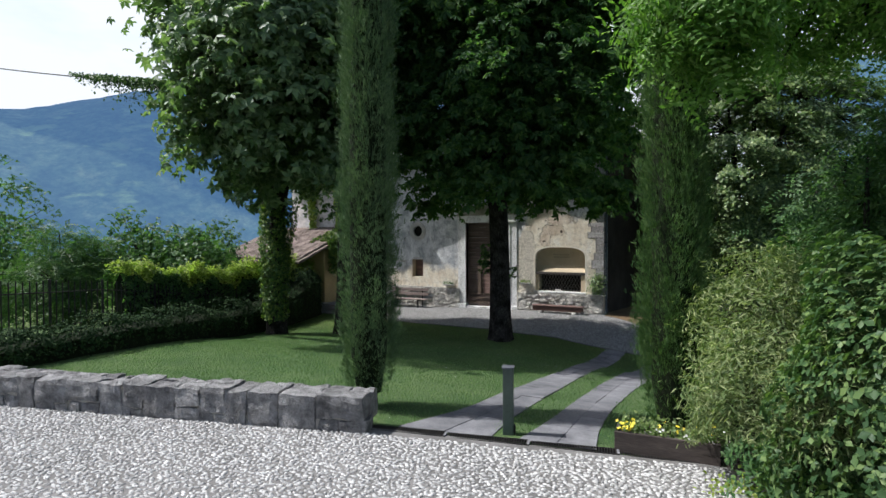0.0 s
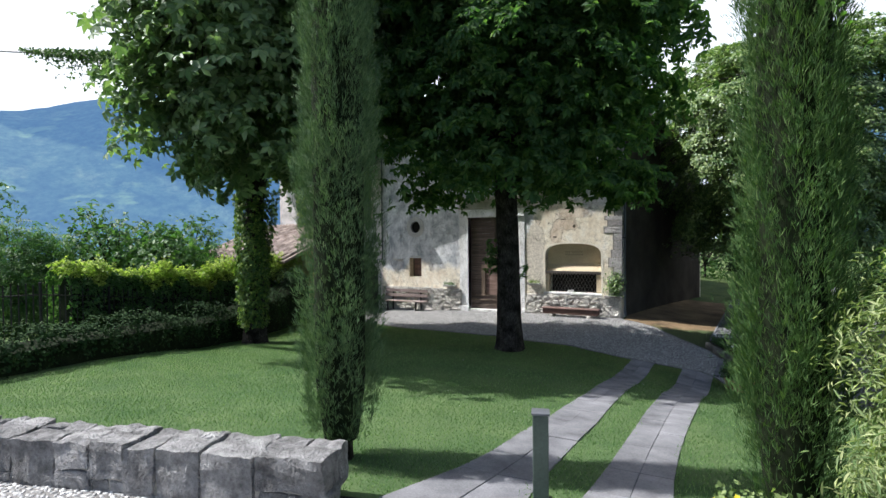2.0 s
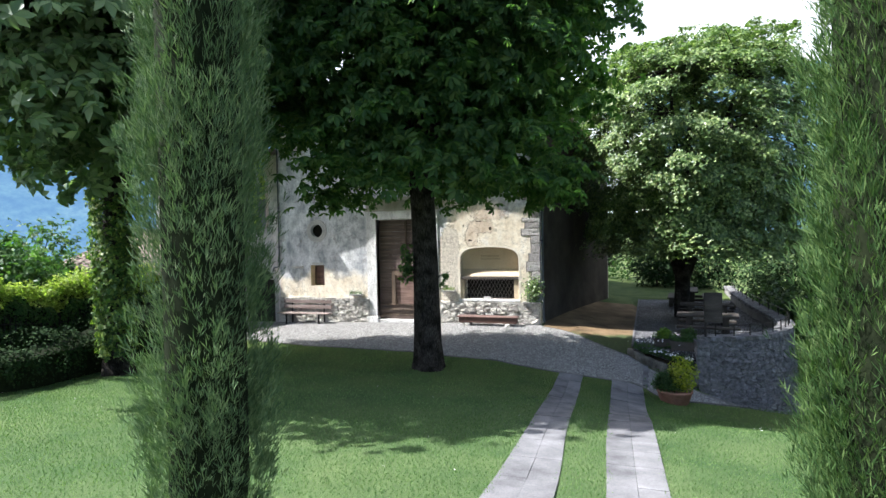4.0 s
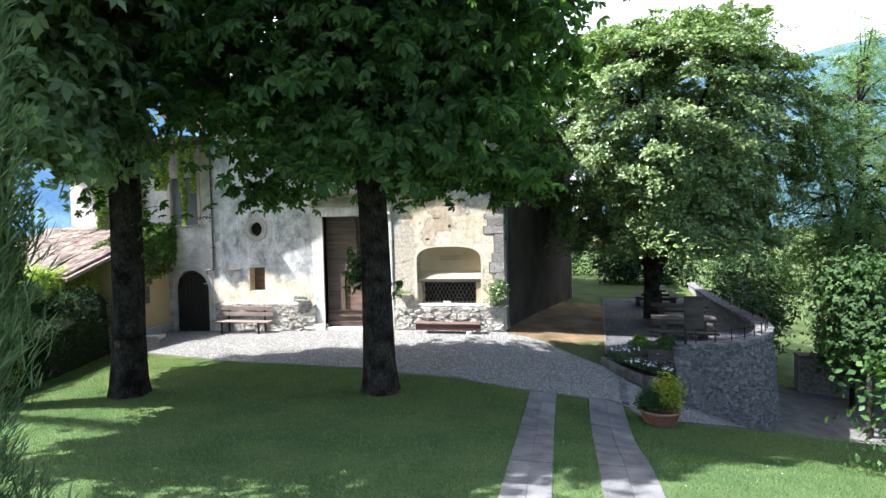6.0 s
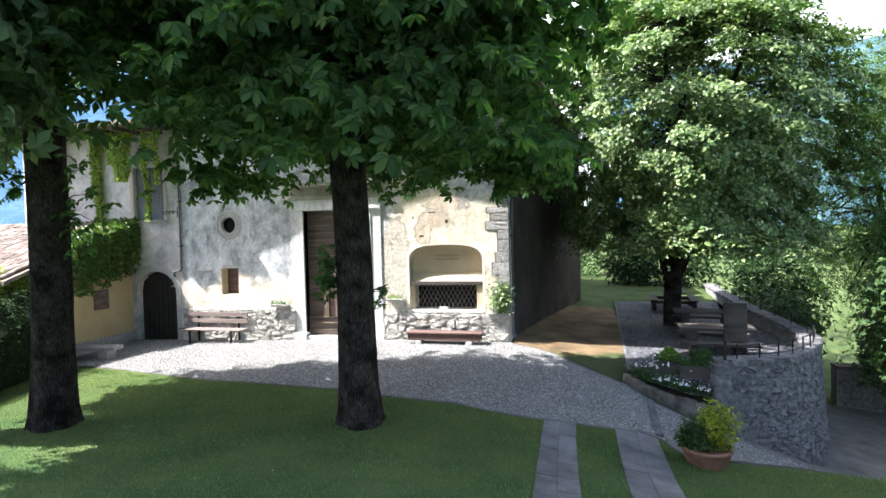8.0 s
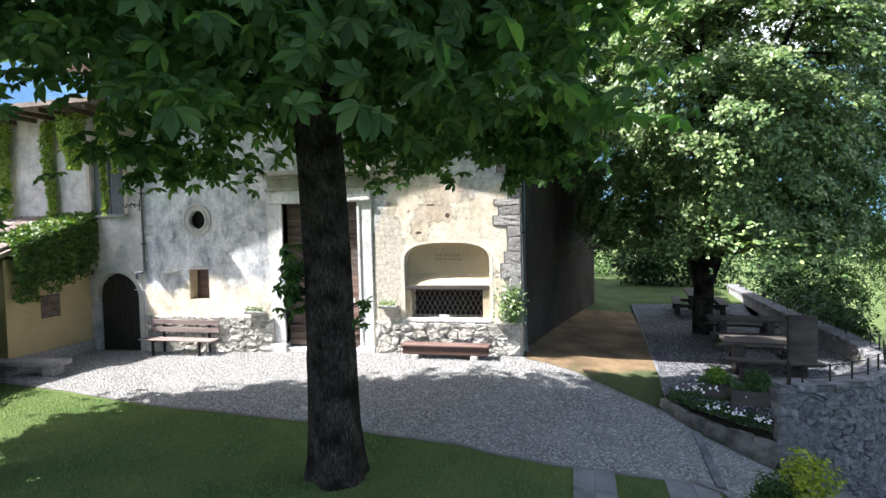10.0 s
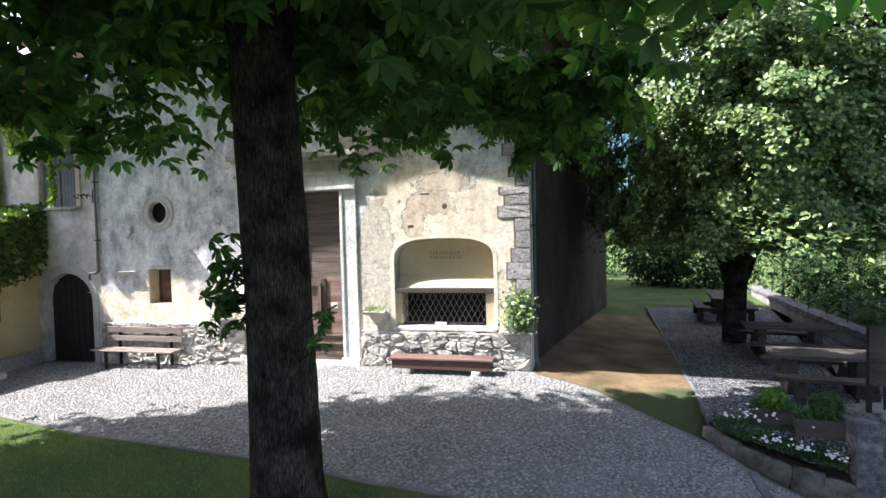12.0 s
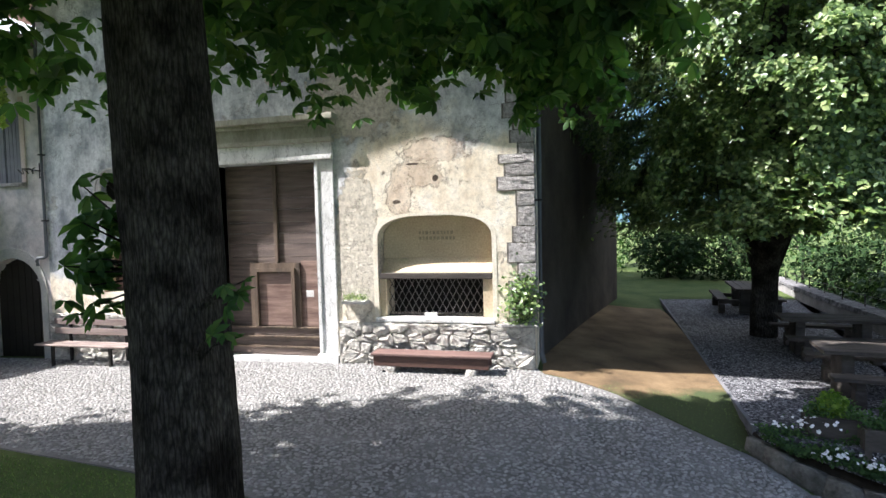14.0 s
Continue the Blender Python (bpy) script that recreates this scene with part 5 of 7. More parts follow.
def bench_plain():
    b = thing("bench", (-1.75, -0.4, -0.03), "low reddish-brown wooden bench on stone feet against the wall", "bench")
    part("seat", boxed(-2.8, -0.7, -0.62, -0.24, 0.3, 0.345, bevel=0.012), "bench_red", b)
    part("apron", boxed(-2.76, -0.74, -0.585, -0.545, 0.12, 0.298, bevel=0.006), "wood_dark2", b)
    part("apron", boxed(-2.76, -0.74, -0.3, -0.26, 0.12, 0.298, bevel=0.006), "wood_dark2", b)
    for x in (-2.45, -1.05):
        bm = bmesh.new()
        box(bm, x - 0.09, x + 0.09, -0.6, -0.26, -0.06, 0.118, bevel=0.04)
        part("foot", bm, "stone", b, smooth=True)


def bench_slatted():
    b = thing("bench", (-9.05, -0.35, -0.2), "slatted reddish-brown bench with a backrest against the footing", "bench")
    x0, x1 = -10.1, -7.98
    zg = -0.2
    for k in range(3):
        y = -0.62 + 0.14 * k
        part("seat_slat", boxed(x0 - 0.05, x1 + 0.05, y, y + 0.115, 0.25, 0.285, bevel=0.006), "bench_worn", b)
    for z in (0.42, 0.62):
        part("back_slat", boxed(x0, x1, -0.19, -0.155, z, z + 0.13, bevel=0.006), "bench_worn", b)
    for x in (x0 + 0.35, x1 - 0.35):
        part("leg", boxed(x - 0.025, x + 0.025, -0.58, -0.53, zg - 0.03, 0.248), "iron", b)
        part("leg", boxed(x - 0.025, x + 0.025, -0.15, -0.1, zg - 0.03, 0.76), "iron", b)
        part("crossbar", boxed(x - 0.02, x + 0.02, -0.528, -0.152, 0.2, 0.247), "iron", b)


def oculus():
    o = thing("oculus", (OCX, 0, OCZ), "round window in a double plaster ring", "window", kind="structure")
    for r0, r1, pr in ((0.25, 0.32, 0.03), (0.32, 0.38, 0.012), (0.38, 0.44, 0.028)):
        v, f_ = lathe([(r0, -0.02), (r0, pr * 0.8), ((r0 + r1) / 2, pr), (r1, pr * 0.8), (r1, -0.02)], 40)
        w = np.stack([v[:, 0] + OCX, -v[:, 2], v[:, 1] + OCZ], 1)
        raw("ring", w, f_, "ring_plaster", o, smooth=True)
    v, f_ = lathe([(0.0, 0), (0.252, 0)], 30)
    raw("pane", np.stack([v[:, 0] + OCX, 0.12 + v[:, 2], v[:, 1] + OCZ], 1), f_, "black", o)


def small_window():
    w = thing("window_small", (-8.67, 0, 1.28), "small square window with a red-brown shutter deep in an ochre reveal", "window", kind="structure")
    y = 0.3
    for x0, x1, z0, z1 in ((-8.965, -8.9, 1.285, 2.095), (-8.43, -8.365, 1.285, 2.095), (-8.9, -8.43, 1.285, 1.35), (-8.9, -8.43, 2.03, 2.095)):
        part("frame", boxed(x0, x1, y, y + 0.05, z0, z1, bevel=0.006), "wood_frame", w)
    for k in range(4):
        x = -8.9 + 0.1175 * k
        part("board", boxed(x + 0.003, x + 0.1145, y + 0.03, y + 0.045, 1.35, 2.03), "bench_red", w)
    part("reveal", boxed(-8.962, -8.95, 0.012, y - 0.002, 1.288, 2.09), "niche", w, "ochre plastered reveal")
    part("lintel", boxed(-8.9, -8.4, -0.012, 0.002, 2.14, 2.19, bevel=0.004), "ring_plaster", w)


def shutters():
    w = thing("window_shuttered", (-11.55, 0.03, 3.66), "tall window closed with grey-blue wooden shutters", "window", kind="structure")
    for x0, x1 in ((-12.09, -11.56), (-11.54, -11.01)):
        s = part("shutter", boxed(x0, x1, 0.14, 0.17, 3.67, 5.35, bevel=0.004), "shutter", w)
        for k in range(5):
            xa = x0 + 0.01 + k * (x1 - x0 - 0.02) / 5
            part("board", boxed(xa, xa + (x1 - x0) / 5 - 0.012, 0.128, 0.139, 3.68, 5.34), "shutter", s)
    part("sill", boxed(-12.2, -10.92, -0.06, 0.12, 3.58, 3.655, bevel=0.01), "quoin", w)
    for x0, x1 in ((-12.24, -12.12), (-10.98, -10.86)):
        part("jamb", boxed(x0, x1, 0.005, 0.028, 3.66, 5.5), "pink", w)


def arch_door():
    d = thing("arched_door", (-11.38, 0.3, -0.22), "dark arched doorway with a closed almost black wooden door", "door")
    part("leaf", solid(arch_outline(-12.12, -10.65, -0.3, 1.32, 2.0), 0.24, 0.3), "wood_dark", d)
    for k in range(8):
        x = -12.05 + k * 0.183
        top = 1.32 + 0.66 * math.sqrt(max(0, 1 - ((x + 0.08 + 11.385) / 0.75) ** 2))
        part("board", boxed(x, x + 0.165, 0.225, 0.238, -0.25, top, bevel=0.003), "wood_dark", d)
    part("handle_plate", boxed(-10.98, -10.82, 0.205, 0.222, 1.5, 1.53), "paper", d, "pale name plate bar")
    bm = bmesh.new()
    o, i = arch_outline(-12.34, -10.48, -0.3, 1.34, 2.24), arch_outline(-12.135, -10.635, -0.3, 1.32, 2.015)
    a = [bm.verts.new((x, 0.008, z)) for x, z in o]
    b = [bm.verts.new((x, 0.0, z)) for x, z in i]
    c = [bm.verts.new((x, 0.03, z)) for x, z in o]
    for k in range(1, len(o)):
        j = (k + 1) % len(o)
        if j:
            bm.faces.new((a[k], a[j], b[j], b[k]))
            bm.faces.new((a[k], c[k], c[j], a[j]))
    part("arch_surround", bm, "ring_plaster", d)


def downpipe():
    p = thing("downpipe", (-10.36, -0.06, 2.0), "thin dark rainwater pipe fixed to the wall", "pipe")
    v, f_ = tube([(-10.36, -0.05, 7.3), (-10.36, -0.05, 2.16), (-10.37, -0.05, 2.06), (-10.45, -0.05, 2.02), (-10.6, -0.05, 2.02), (-10.64, -0.05, 1.96), (-10.64, -0.03, 1.85)], [0.035] * 7, 10)
    raw("pipe", v, f_, "lead", p, smooth=True)
    for z in (2.8, 4.2, 5.6):
        part("clip", boxed(-10.41, -10.31, -0.09, 0.0, z, z + 0.03), "iron", p)


def corner_pipe():
    p = thing("downpipe", (0.07, 0.14, 0.0), "dark rainwater pipe running down the chapel's corner", "pipe")
    raw("pipe", *tube([(0.5, 0.14, 7.35), (0.3, 0.14, 7.2), (0.075, 0.14, 6.95), (0.075, 0.14, 3.5), (0.075, 0.14, 0.25), (0.12, 0.1, 0.1)], [0.045] * 6, 12), "lead", p, smooth=True)
    for z in (1.2, 2.9, 4.6, 6.2):
        part("clip", boxed(0.0, 0.13, 0.1, 0.18, z, z + 0.03), "iron", p)


def lamp_bracket():
    b = thing("wall_bracket", (-10.65, 0, 3.85), "small wrought iron scroll bracket on the wall", "bracket")
    part("arm", rod((-10.46, 0.03, 3.88), (-10.46, -0.35, 3.9), 0.012), "iron", b)
    part("stem", rod((-10.46, -0.02, 3.72), (-10.46, -0.02, 4.05), 0.012), "iron", b)
    pts = [(-10.46 - 0.42 * k / 20 - 0.05 * math.sin(k), -0.12, 3.88 + 0.06 * math.cos(k * 0.9)) for k in range(21)]
    v, f_ = tube(pts, [0.012] * 21, 6)
    raw("scroll", v, f_, "iron", b)


def wall_shelf(x, z, w, label, plant=True, seed=0, d=0.26):
    s = thing("wall_shelf", (x, 0, z), label, "shelf")
    bm = bmesh.new()
    vs = [bm.verts.new(p) for p in ((x - w / 2, 0.0, z), (x + w / 2, 0.0, z), (x + w / 2, -d, z), (x - w / 2, -d, z), (x - w / 2, 0.0, z - 0.06), (x + w / 2, 0.0, z - 0.06), (x + w / 2, 0.02 - d, z - 0.06), (x - w / 2, 0.02 - d, z - 0.06), (x - w / 4, 0, z - 0.09), (x + w / 4, 0, z - 0.09))]
    bmesh.ops.convex_hull(bm, input=vs)
    part("ledge", bm, "ring_plaster", s)
    if plant:
        rng = np.random.default_rng(seed)
        p = np.stack([x + rng.uniform(-w / 2, w / 2, 260), -0.13 + rng.normal(0, 0.07, 260), z + 0.02 + np.abs(rng.normal(0, 0.045, 260))], 1)
        v, f_ = scatter(SINGLE, p, np.tile((0, -0.3, 1.0), (260, 1)), rng, 0.25, 0.55, 0.8)
        raw("small_plant", v, f_, "bamboo" if seed == 1 else "ivy", s)["kind"] = "stuff"



facade_base()
quoins()
portal()
church_door()
niche()
bench_plain()
bench_slatted()
oculus()
small_window()
shutters()
arch_door()
downpipe()
corner_pipe()
lamp_bracket()
wall_shelf(-3.25, 1.19, 0.46, "small stone wall shelf with pale dry stonecrop", True, 1)
wall_shelf(-9.52, 2.06, 0.5, "small pale stone bracket shelf on the plaster", False, d=0.13)
wall_shelf(-6.93, 1.0, 0.5, "small wall shelf with trailing green plants", True, 2)


def corner_plant():
    s = thing("corner_shelf", (-0.3, 0, 0.8), "stone slab at the wall's corner with a bushy green plant", "shelf plant")
    part("slab", boxed(-0.58, 0.04, -0.22, 0.0, 0.765, 0.82, bevel=0.012), "quoin", s)
    rng = np.random.default_rng(9)
    p = np.stack([-0.22 + rng.normal(0, 0.15, 700), -0.15 + rng.normal(0, 0.1, 700), 1.22 + rng.normal(0, 0.23, 700)], 1)
    p[:, 2] = np.maximum(p[:, 2], 0.84)
    v, f_ = scatter(SINGLE, p, np.tile((0.1, -0.5, 1.0), (700, 1)), rng, 0.5, 1.0, 0.7)
    raw("plant", v, f_, "linden", s)["kind"] = "stuff"
    for k in range(5):
        raw("stem", *tube([(-0.25 + 0.03 * k, -0.1, 0.81), (-0.28 + 0.05 * k, -0.14, 1.1), (-0.4 + 0.1 * k, -0.18, 1.4)], (0.01, 0.008, 0.004), 5), "bark", s)


corner_plant()


# ---------------------------------------------------------------- annex, slab, vines
def annex():
    a = thing("annex", (-15, -2, -0.3), "low ochre outbuilding with a tiled lean-to roof", "outbuilding")
    part("wall", boxed(-17.4, -12.3, -2.4, 0.02, -1.2, 2.55), "ochre", a)
    part("footing", boxed(-12.36, -12.2, -2.45, 0.01, -0.6, 0.1, bevel=0.03), "quoin", a)
    part("window_recess", boxed(-12.33, -12.29, -1.5, -0.95, 0.95, 1.55), "wood_door", a)
    bm = bmesh.new()
    slope = lambda y: 3.6 + 0.36 * y
    vs = [bm.verts.new((x, y, slope(y) + dz)) for x in (-17.8, -12.2) for y in (0.02, -4.2) for dz in (-0.1, 0.0)]
    bmesh.ops.convex_hull(bm, input=vs)
    roof = part("roof", bm, "tile", a)
    n = 10
    vs, fs = [], []
    for j, off in enumerate((0.0, 0.44)):
        for k in range(n + 1):
            ang = math.pi * k / n
            r = 0.085 if j == 0 else 0.1
            vs.append((r * math.cos(ang), -off, 0.75 * r * math.sin(ang)))
    fs = [(k, k + 1, n + 2 + k, n + 1 + k) for k in range(n)]
    me = bpy.data.meshes.new("tile")
    me.from_pydata(vs, [], fs)
    me.materials.append(M["tile"])
    me.shade_smooth()
    rng = np.random.default_rng(4)
    tilt = math.degrees(math.atan(0.36))
    for i in range(25):
        for j in range(11):
            y = 0.0 - j * 0.37
            x = -17.6 + i * 0.215
            put("tile", me, pose(x + rng.normal(0, 0.008), y, slope(y) + 0.02 + 0.02, tilt + rng.normal(0, 1.0), 0, rng.normal(0, 1.5)), roof)


annex()


def slab_seat():
    b = thing("stone_bench", (-11.2, -2.3, -0.3), "low worn stone slab bench beside the ochre wall", "bench")
    part("slab", turned(boxed(-0.95, 0.95, -0.22, 0.22, 0.3, 0.42, bevel=0.03), pose(-11.6, -2.45, -0.3, 0, 0, 8)), "quoin", b)
    for d in (-0.6, 0.6):
        part("support", turned(boxed(d - 0.14, d + 0.14, -0.18, 0.18, -0.05, 0.3, bevel=0.02), pose(-11.6, -2.45, -0.3, 0, 0, 8)), "quoin", b)


slab_seat()


def foliage(name, p, n, template, material, label, category, seed, smin=0.8, smax=1.3, tilt=0.6, at=None, group=""):
    rng = np.random.default_rng(seed)
    v, f_ = scatter(template, np.asarray(p), np.asarray(n), rng, smin, smax, tilt)
    t = raw(name, v, f_, material)
    return tagged(t, label, category, group, "stuff")


def hanging_vine(x, y, z0, z1, r, seed, n=420):
    rng = np.random.default_rng(seed)
    u = rng.random(n)
    a = rng.uniform(0, 6.28, n)
    rr = r * (1.15 - 0.6 * (1 - u)) * np.sqrt(rng.random(n))
    p = np.stack([x + rr * np.cos(a) + 0.05 * np.sin(u * 7), y + 0.5 * rr * np.sin(a), z0 + (z1 - z0) * u], 1)
    nn = np.stack([np.cos(a) * 0.5, np.full(n, -1.0), np.full(n, 0.2)], 1)
    t = thing("hanging_vine", (x, y, z1), "strand of bright yellow-green creeper hanging from the eaves", "vine", "hanging creepers on the house")
    raw("stem", *tube([(x, y, z1), (x + 0.02, y, (z0 + z1) / 2), (x, y, z0 + 0.1)], (0.02, 0.015, 0.006), 6), "bark", t)
    v, f_ = scatter(IVYLEAF, p, nn, rng, 0.9, 1.5, 0.5)
    raw("leaf_mass", v, f_, "vine", t)["kind"] = "stuff"


hanging_vine(-13.4, -0.12, 3.3, 6.4, 0.2, 1, 950)
hanging_vine(-11.12, -0.55, 3.62, 6.4, 0.11, 2, 520)
hanging_vine(-10.75, -0.55, 4.75, 6.4, 0.13, 3, 320)
hanging_vine(-15.0, -0.2, 3.0, 6.4, 0.3, 4, 1300)
hanging_vine(-11.9, -0.7, 4.9, 6.35, 0.42, 6, 1000)
hanging_vine(-12.75, -0.2, 5.5, 6.4, 0.22, 5, 350)


def annex_ivy():
    rng = np.random.default_rng(33)
    n = 3600
    u = rng.random((n, 3))
    x = -13.3 + 1.35 * u[:, 0]
    y = -2.3 + 2.35 * u[:, 1]
    z = 3.75 + 0.33 * y - 1.7 * u[:, 2] ** 1.4 * (0.5 + 0.5 * np.sin(y * 4.1 + x * 2) ** 2)
    out = np.where(u[:, 2] > 0.12, -12.12 + 0.2 * rng.random(n), x)
    foliage("annex_ivy", np.stack([out, y, z], 1), np.stack([np.full(n, 0.8), np.full(n, -0.4), np.full(n, 0.6)], 1), IVYLEAF, "ivy_light", "thick creeper spilling over the outbuilding's eaves", "ivy", 34, 1.0, 1.8, 0.5)


annex_ivy()


def mound_points(path, width, top, n, rng, wave=1.0, round_=0.5, fuzz=0.06):
    """Points on the outside of a hedge along a path, with normals."""
    path = [Vector((*q, 0)) for q in path]
    seg = [(b - a).length for a, b in zip(path, path[1:])]
    total = sum(seg)
    s = rng.random(n) * total
    p, nn = [], []
    for k in range(n):
        d, i = s[k], 0
        while i < len(seg) - 1 and d > seg[i]:
            d -= seg[i]
            i += 1
        a, b = path[i], path[i + 1]
        c = a.lerp(b, d / seg[i])
        side = Vector((-(b - a).y, (b - a).x, 0)).normalized()
        ang = math.pi * rng.random()
        z0 = hz(c.x, c.y)
        h = top(s[k] / total) * (0.9 + wave * (0.12 * math.sin(s[k] * 2.3) + 0.08 * math.sin(s[k] * 5.9 + 1)))
        w = width / 2 * (1 + 0.1 * math.sin(s[k] * 3.1) + 0.07 * math.sin(s[k] * 8 + 2))
        ca, sa = math.cos(ang), math.sin(ang)
        r = 1 - abs(rng.normal(0, fuzz)) + 0.03 * rng.normal()
        x = math.copysign(abs(ca) ** round_, ca) * w * r
        z = abs(sa) ** round_ * h * r
        p.append((c.x + side.x * x, c.y + side.y * x, z0 + z))
        nn.append((side.x * ca, side.y * ca, sa + 0.2))
    return np.array(p), np.array(nn)


HEDGE = [(-7.0, -18.4), (-8.0, -14.8), (-10.2, -9.3), (-11.5, -5.5), (-12.3, -3.4)]
FENCE = [(-8.9, -19.0), (-9.8, -14.0), (-11.3, -8.4), (-12.75, -3.2)]


def hedge_box(name, path, width, heights, material):
    """Fills a hedge: a solid core, coloured dark for the shade among inner twigs."""
    bm = bmesh.new()
    rows = []
    for k, (x, y) in enumerate(path):
        a = Vector(path[max(k - 1, 0)])
        b = Vector(path[min(k + 1, len(path) - 1)])
        side = Vector((-(b - a).y, (b - a).x)).normalized() * width / 2
        z, height = hz(x, y), heights[k]
        rows.append([bm.verts.new((x + side.x * s, y + side.y * s, z + h)) for s, h in ((-1, -0.2), (-0.9, height * 0.8), (0, height), (0.9, height * 0.8), (1, -0.2))])
    for r, q in zip(rows, rows[1:]):
        for i in range(4):
            bm.faces.new((r[i], r[i + 1], q[i + 1], q[i]))
    bm.faces.new(rows[0])
    bm.faces.new(rows[-1][::-1])
    return part(name, bm, material)


def hedges():
    rng = np.random.default_rng(12)
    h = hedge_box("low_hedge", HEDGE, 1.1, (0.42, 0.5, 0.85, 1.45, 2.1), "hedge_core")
    tagged(h, "dense dark green clipped hedge along the lawn", "hedge")
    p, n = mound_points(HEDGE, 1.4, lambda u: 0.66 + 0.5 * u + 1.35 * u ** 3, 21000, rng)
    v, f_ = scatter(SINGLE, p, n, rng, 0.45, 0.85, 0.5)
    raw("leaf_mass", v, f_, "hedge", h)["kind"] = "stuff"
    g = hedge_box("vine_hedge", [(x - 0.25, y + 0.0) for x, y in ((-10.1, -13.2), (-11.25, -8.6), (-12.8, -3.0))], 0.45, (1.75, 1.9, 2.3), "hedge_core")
    tagged(g, "fence overgrown with sunlit yellow-green creeper", "hedge")
    vh = [(-10.3, -13.4), (-11.55, -8.6), (-13.05, -2.7)]
    p, n = mound_points(vh, 0.7, lambda u: 2.15 + 0.95 * u, 16000, rng, wave=0.45, fuzz=0.07)
    # sun and shade set by leaf colour: yellow-green on top, darker green below
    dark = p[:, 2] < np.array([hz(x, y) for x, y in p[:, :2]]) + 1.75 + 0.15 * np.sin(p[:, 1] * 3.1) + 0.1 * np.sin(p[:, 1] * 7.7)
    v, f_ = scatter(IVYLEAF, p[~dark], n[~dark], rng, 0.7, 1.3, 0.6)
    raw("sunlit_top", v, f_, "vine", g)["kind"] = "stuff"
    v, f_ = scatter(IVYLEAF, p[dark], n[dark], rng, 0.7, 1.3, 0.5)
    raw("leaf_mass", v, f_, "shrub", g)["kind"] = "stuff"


hedges()


def fence():
    f0 = thing("iron_fence", (*FENCE[0], hz(*FENCE[0])), "dark iron fence of thin upright bars behind the hedge", "fence")
    for (xa, ya), (xb, yb) in zip(FENCE, FENCE[1:]):
        a, b = Vector((xa, ya)), Vector((xb, yb))
        n = int((b - a).length / 0.15)
        for z in (0.45, 1.25):
            part("rail", rod((xa, ya, hz(xa, ya) + z), (xb, yb, hz(xb, yb) + z), 0.014, 6), "iron", f0)
        for k in range(n):
            q = a.lerp(b, k / n)
            z = hz(q.x, q.y)
            r = 0.016 if k % 12 else 0.034
            part("bar" if k % 12 else "post", rod((q.x, q.y, z - 0.05), (q.x, q.y, z + 1.46 + (0.06 if k % 12 == 0 else 0.03 * (k % 2))), r, 6), "iron", f0)


fence()


def ivy_trunk():
    rng = np.random.default_rng(21)
    n = 3800
    a, u = rng.uniform(0, 6.28, n), rng.random(n)
    x0, y0 = -9.15, -8.6
    r = 0.36 + 0.22 * u ** 1.5 + 0.12 * np.sin(3 * a + u * 6) * u + rng.normal(0, 0.05, n)
    p = np.stack([x0 + 0.1 * u + r * np.cos(a), y0 + r * np.sin(a), hz(x0, y0) + 0.5 + u * 4.0], 1)
    nn = np.stack([np.cos(a), np.sin(a), np.full(n, 0.3)], 1)
    foliage("ivy_on_trunk", p, nn, IVYLEAF, "ivy_light", "ivy with yellowish leaves climbing round the chestnut trunk", "ivy", 22, 0.9, 1.6, 0.4)


ivy_trunk()


def vine_cable():
    c = thing("overgrown_cable", (-20.8, -11.5, 9.7), "overhead cable overgrown with hanging creeper", "cable")
    pts = []
    for k in range(24):
        u = k / 23
        pts.append((-27 + 18.5 * u, -11.5, 11.15 - 3.7 * u - 0.1 * math.sin(math.pi * u)))
    raw("wire", *tube(pts, [0.025] * 24, 6), "wire", c)
    rng = np.random.default_rng(31)
    n = 6000
    u = 0.6 + 0.4 * rng.random(n) ** 0.55
    x, z = np.interp(u, np.linspace(0, 1, 24), [q[0] for q in pts]), np.interp(u, np.linspace(0, 1, 24), [q[2] for q in pts])
    drop = np.abs(rng.normal(0, 0.22, n)) * (0.2 + 0.8 * (u - 0.6) / 0.4) * (1 + 2.2 * (np.sin(u * 160) > 0.6))
    p = np.stack([x, -11.5 + rng.normal(0, 0.1, n), z + 0.1 - drop], 1)
    v, f_ = scatter(SINGLE, p, np.tile((0, -1.0, 0.4), (n, 1)), rng, 0.6, 1.2, 0.8)
    raw("leaf_mass", v, f_, "ivy", c)["kind"] = "stuff"


vine_cable()


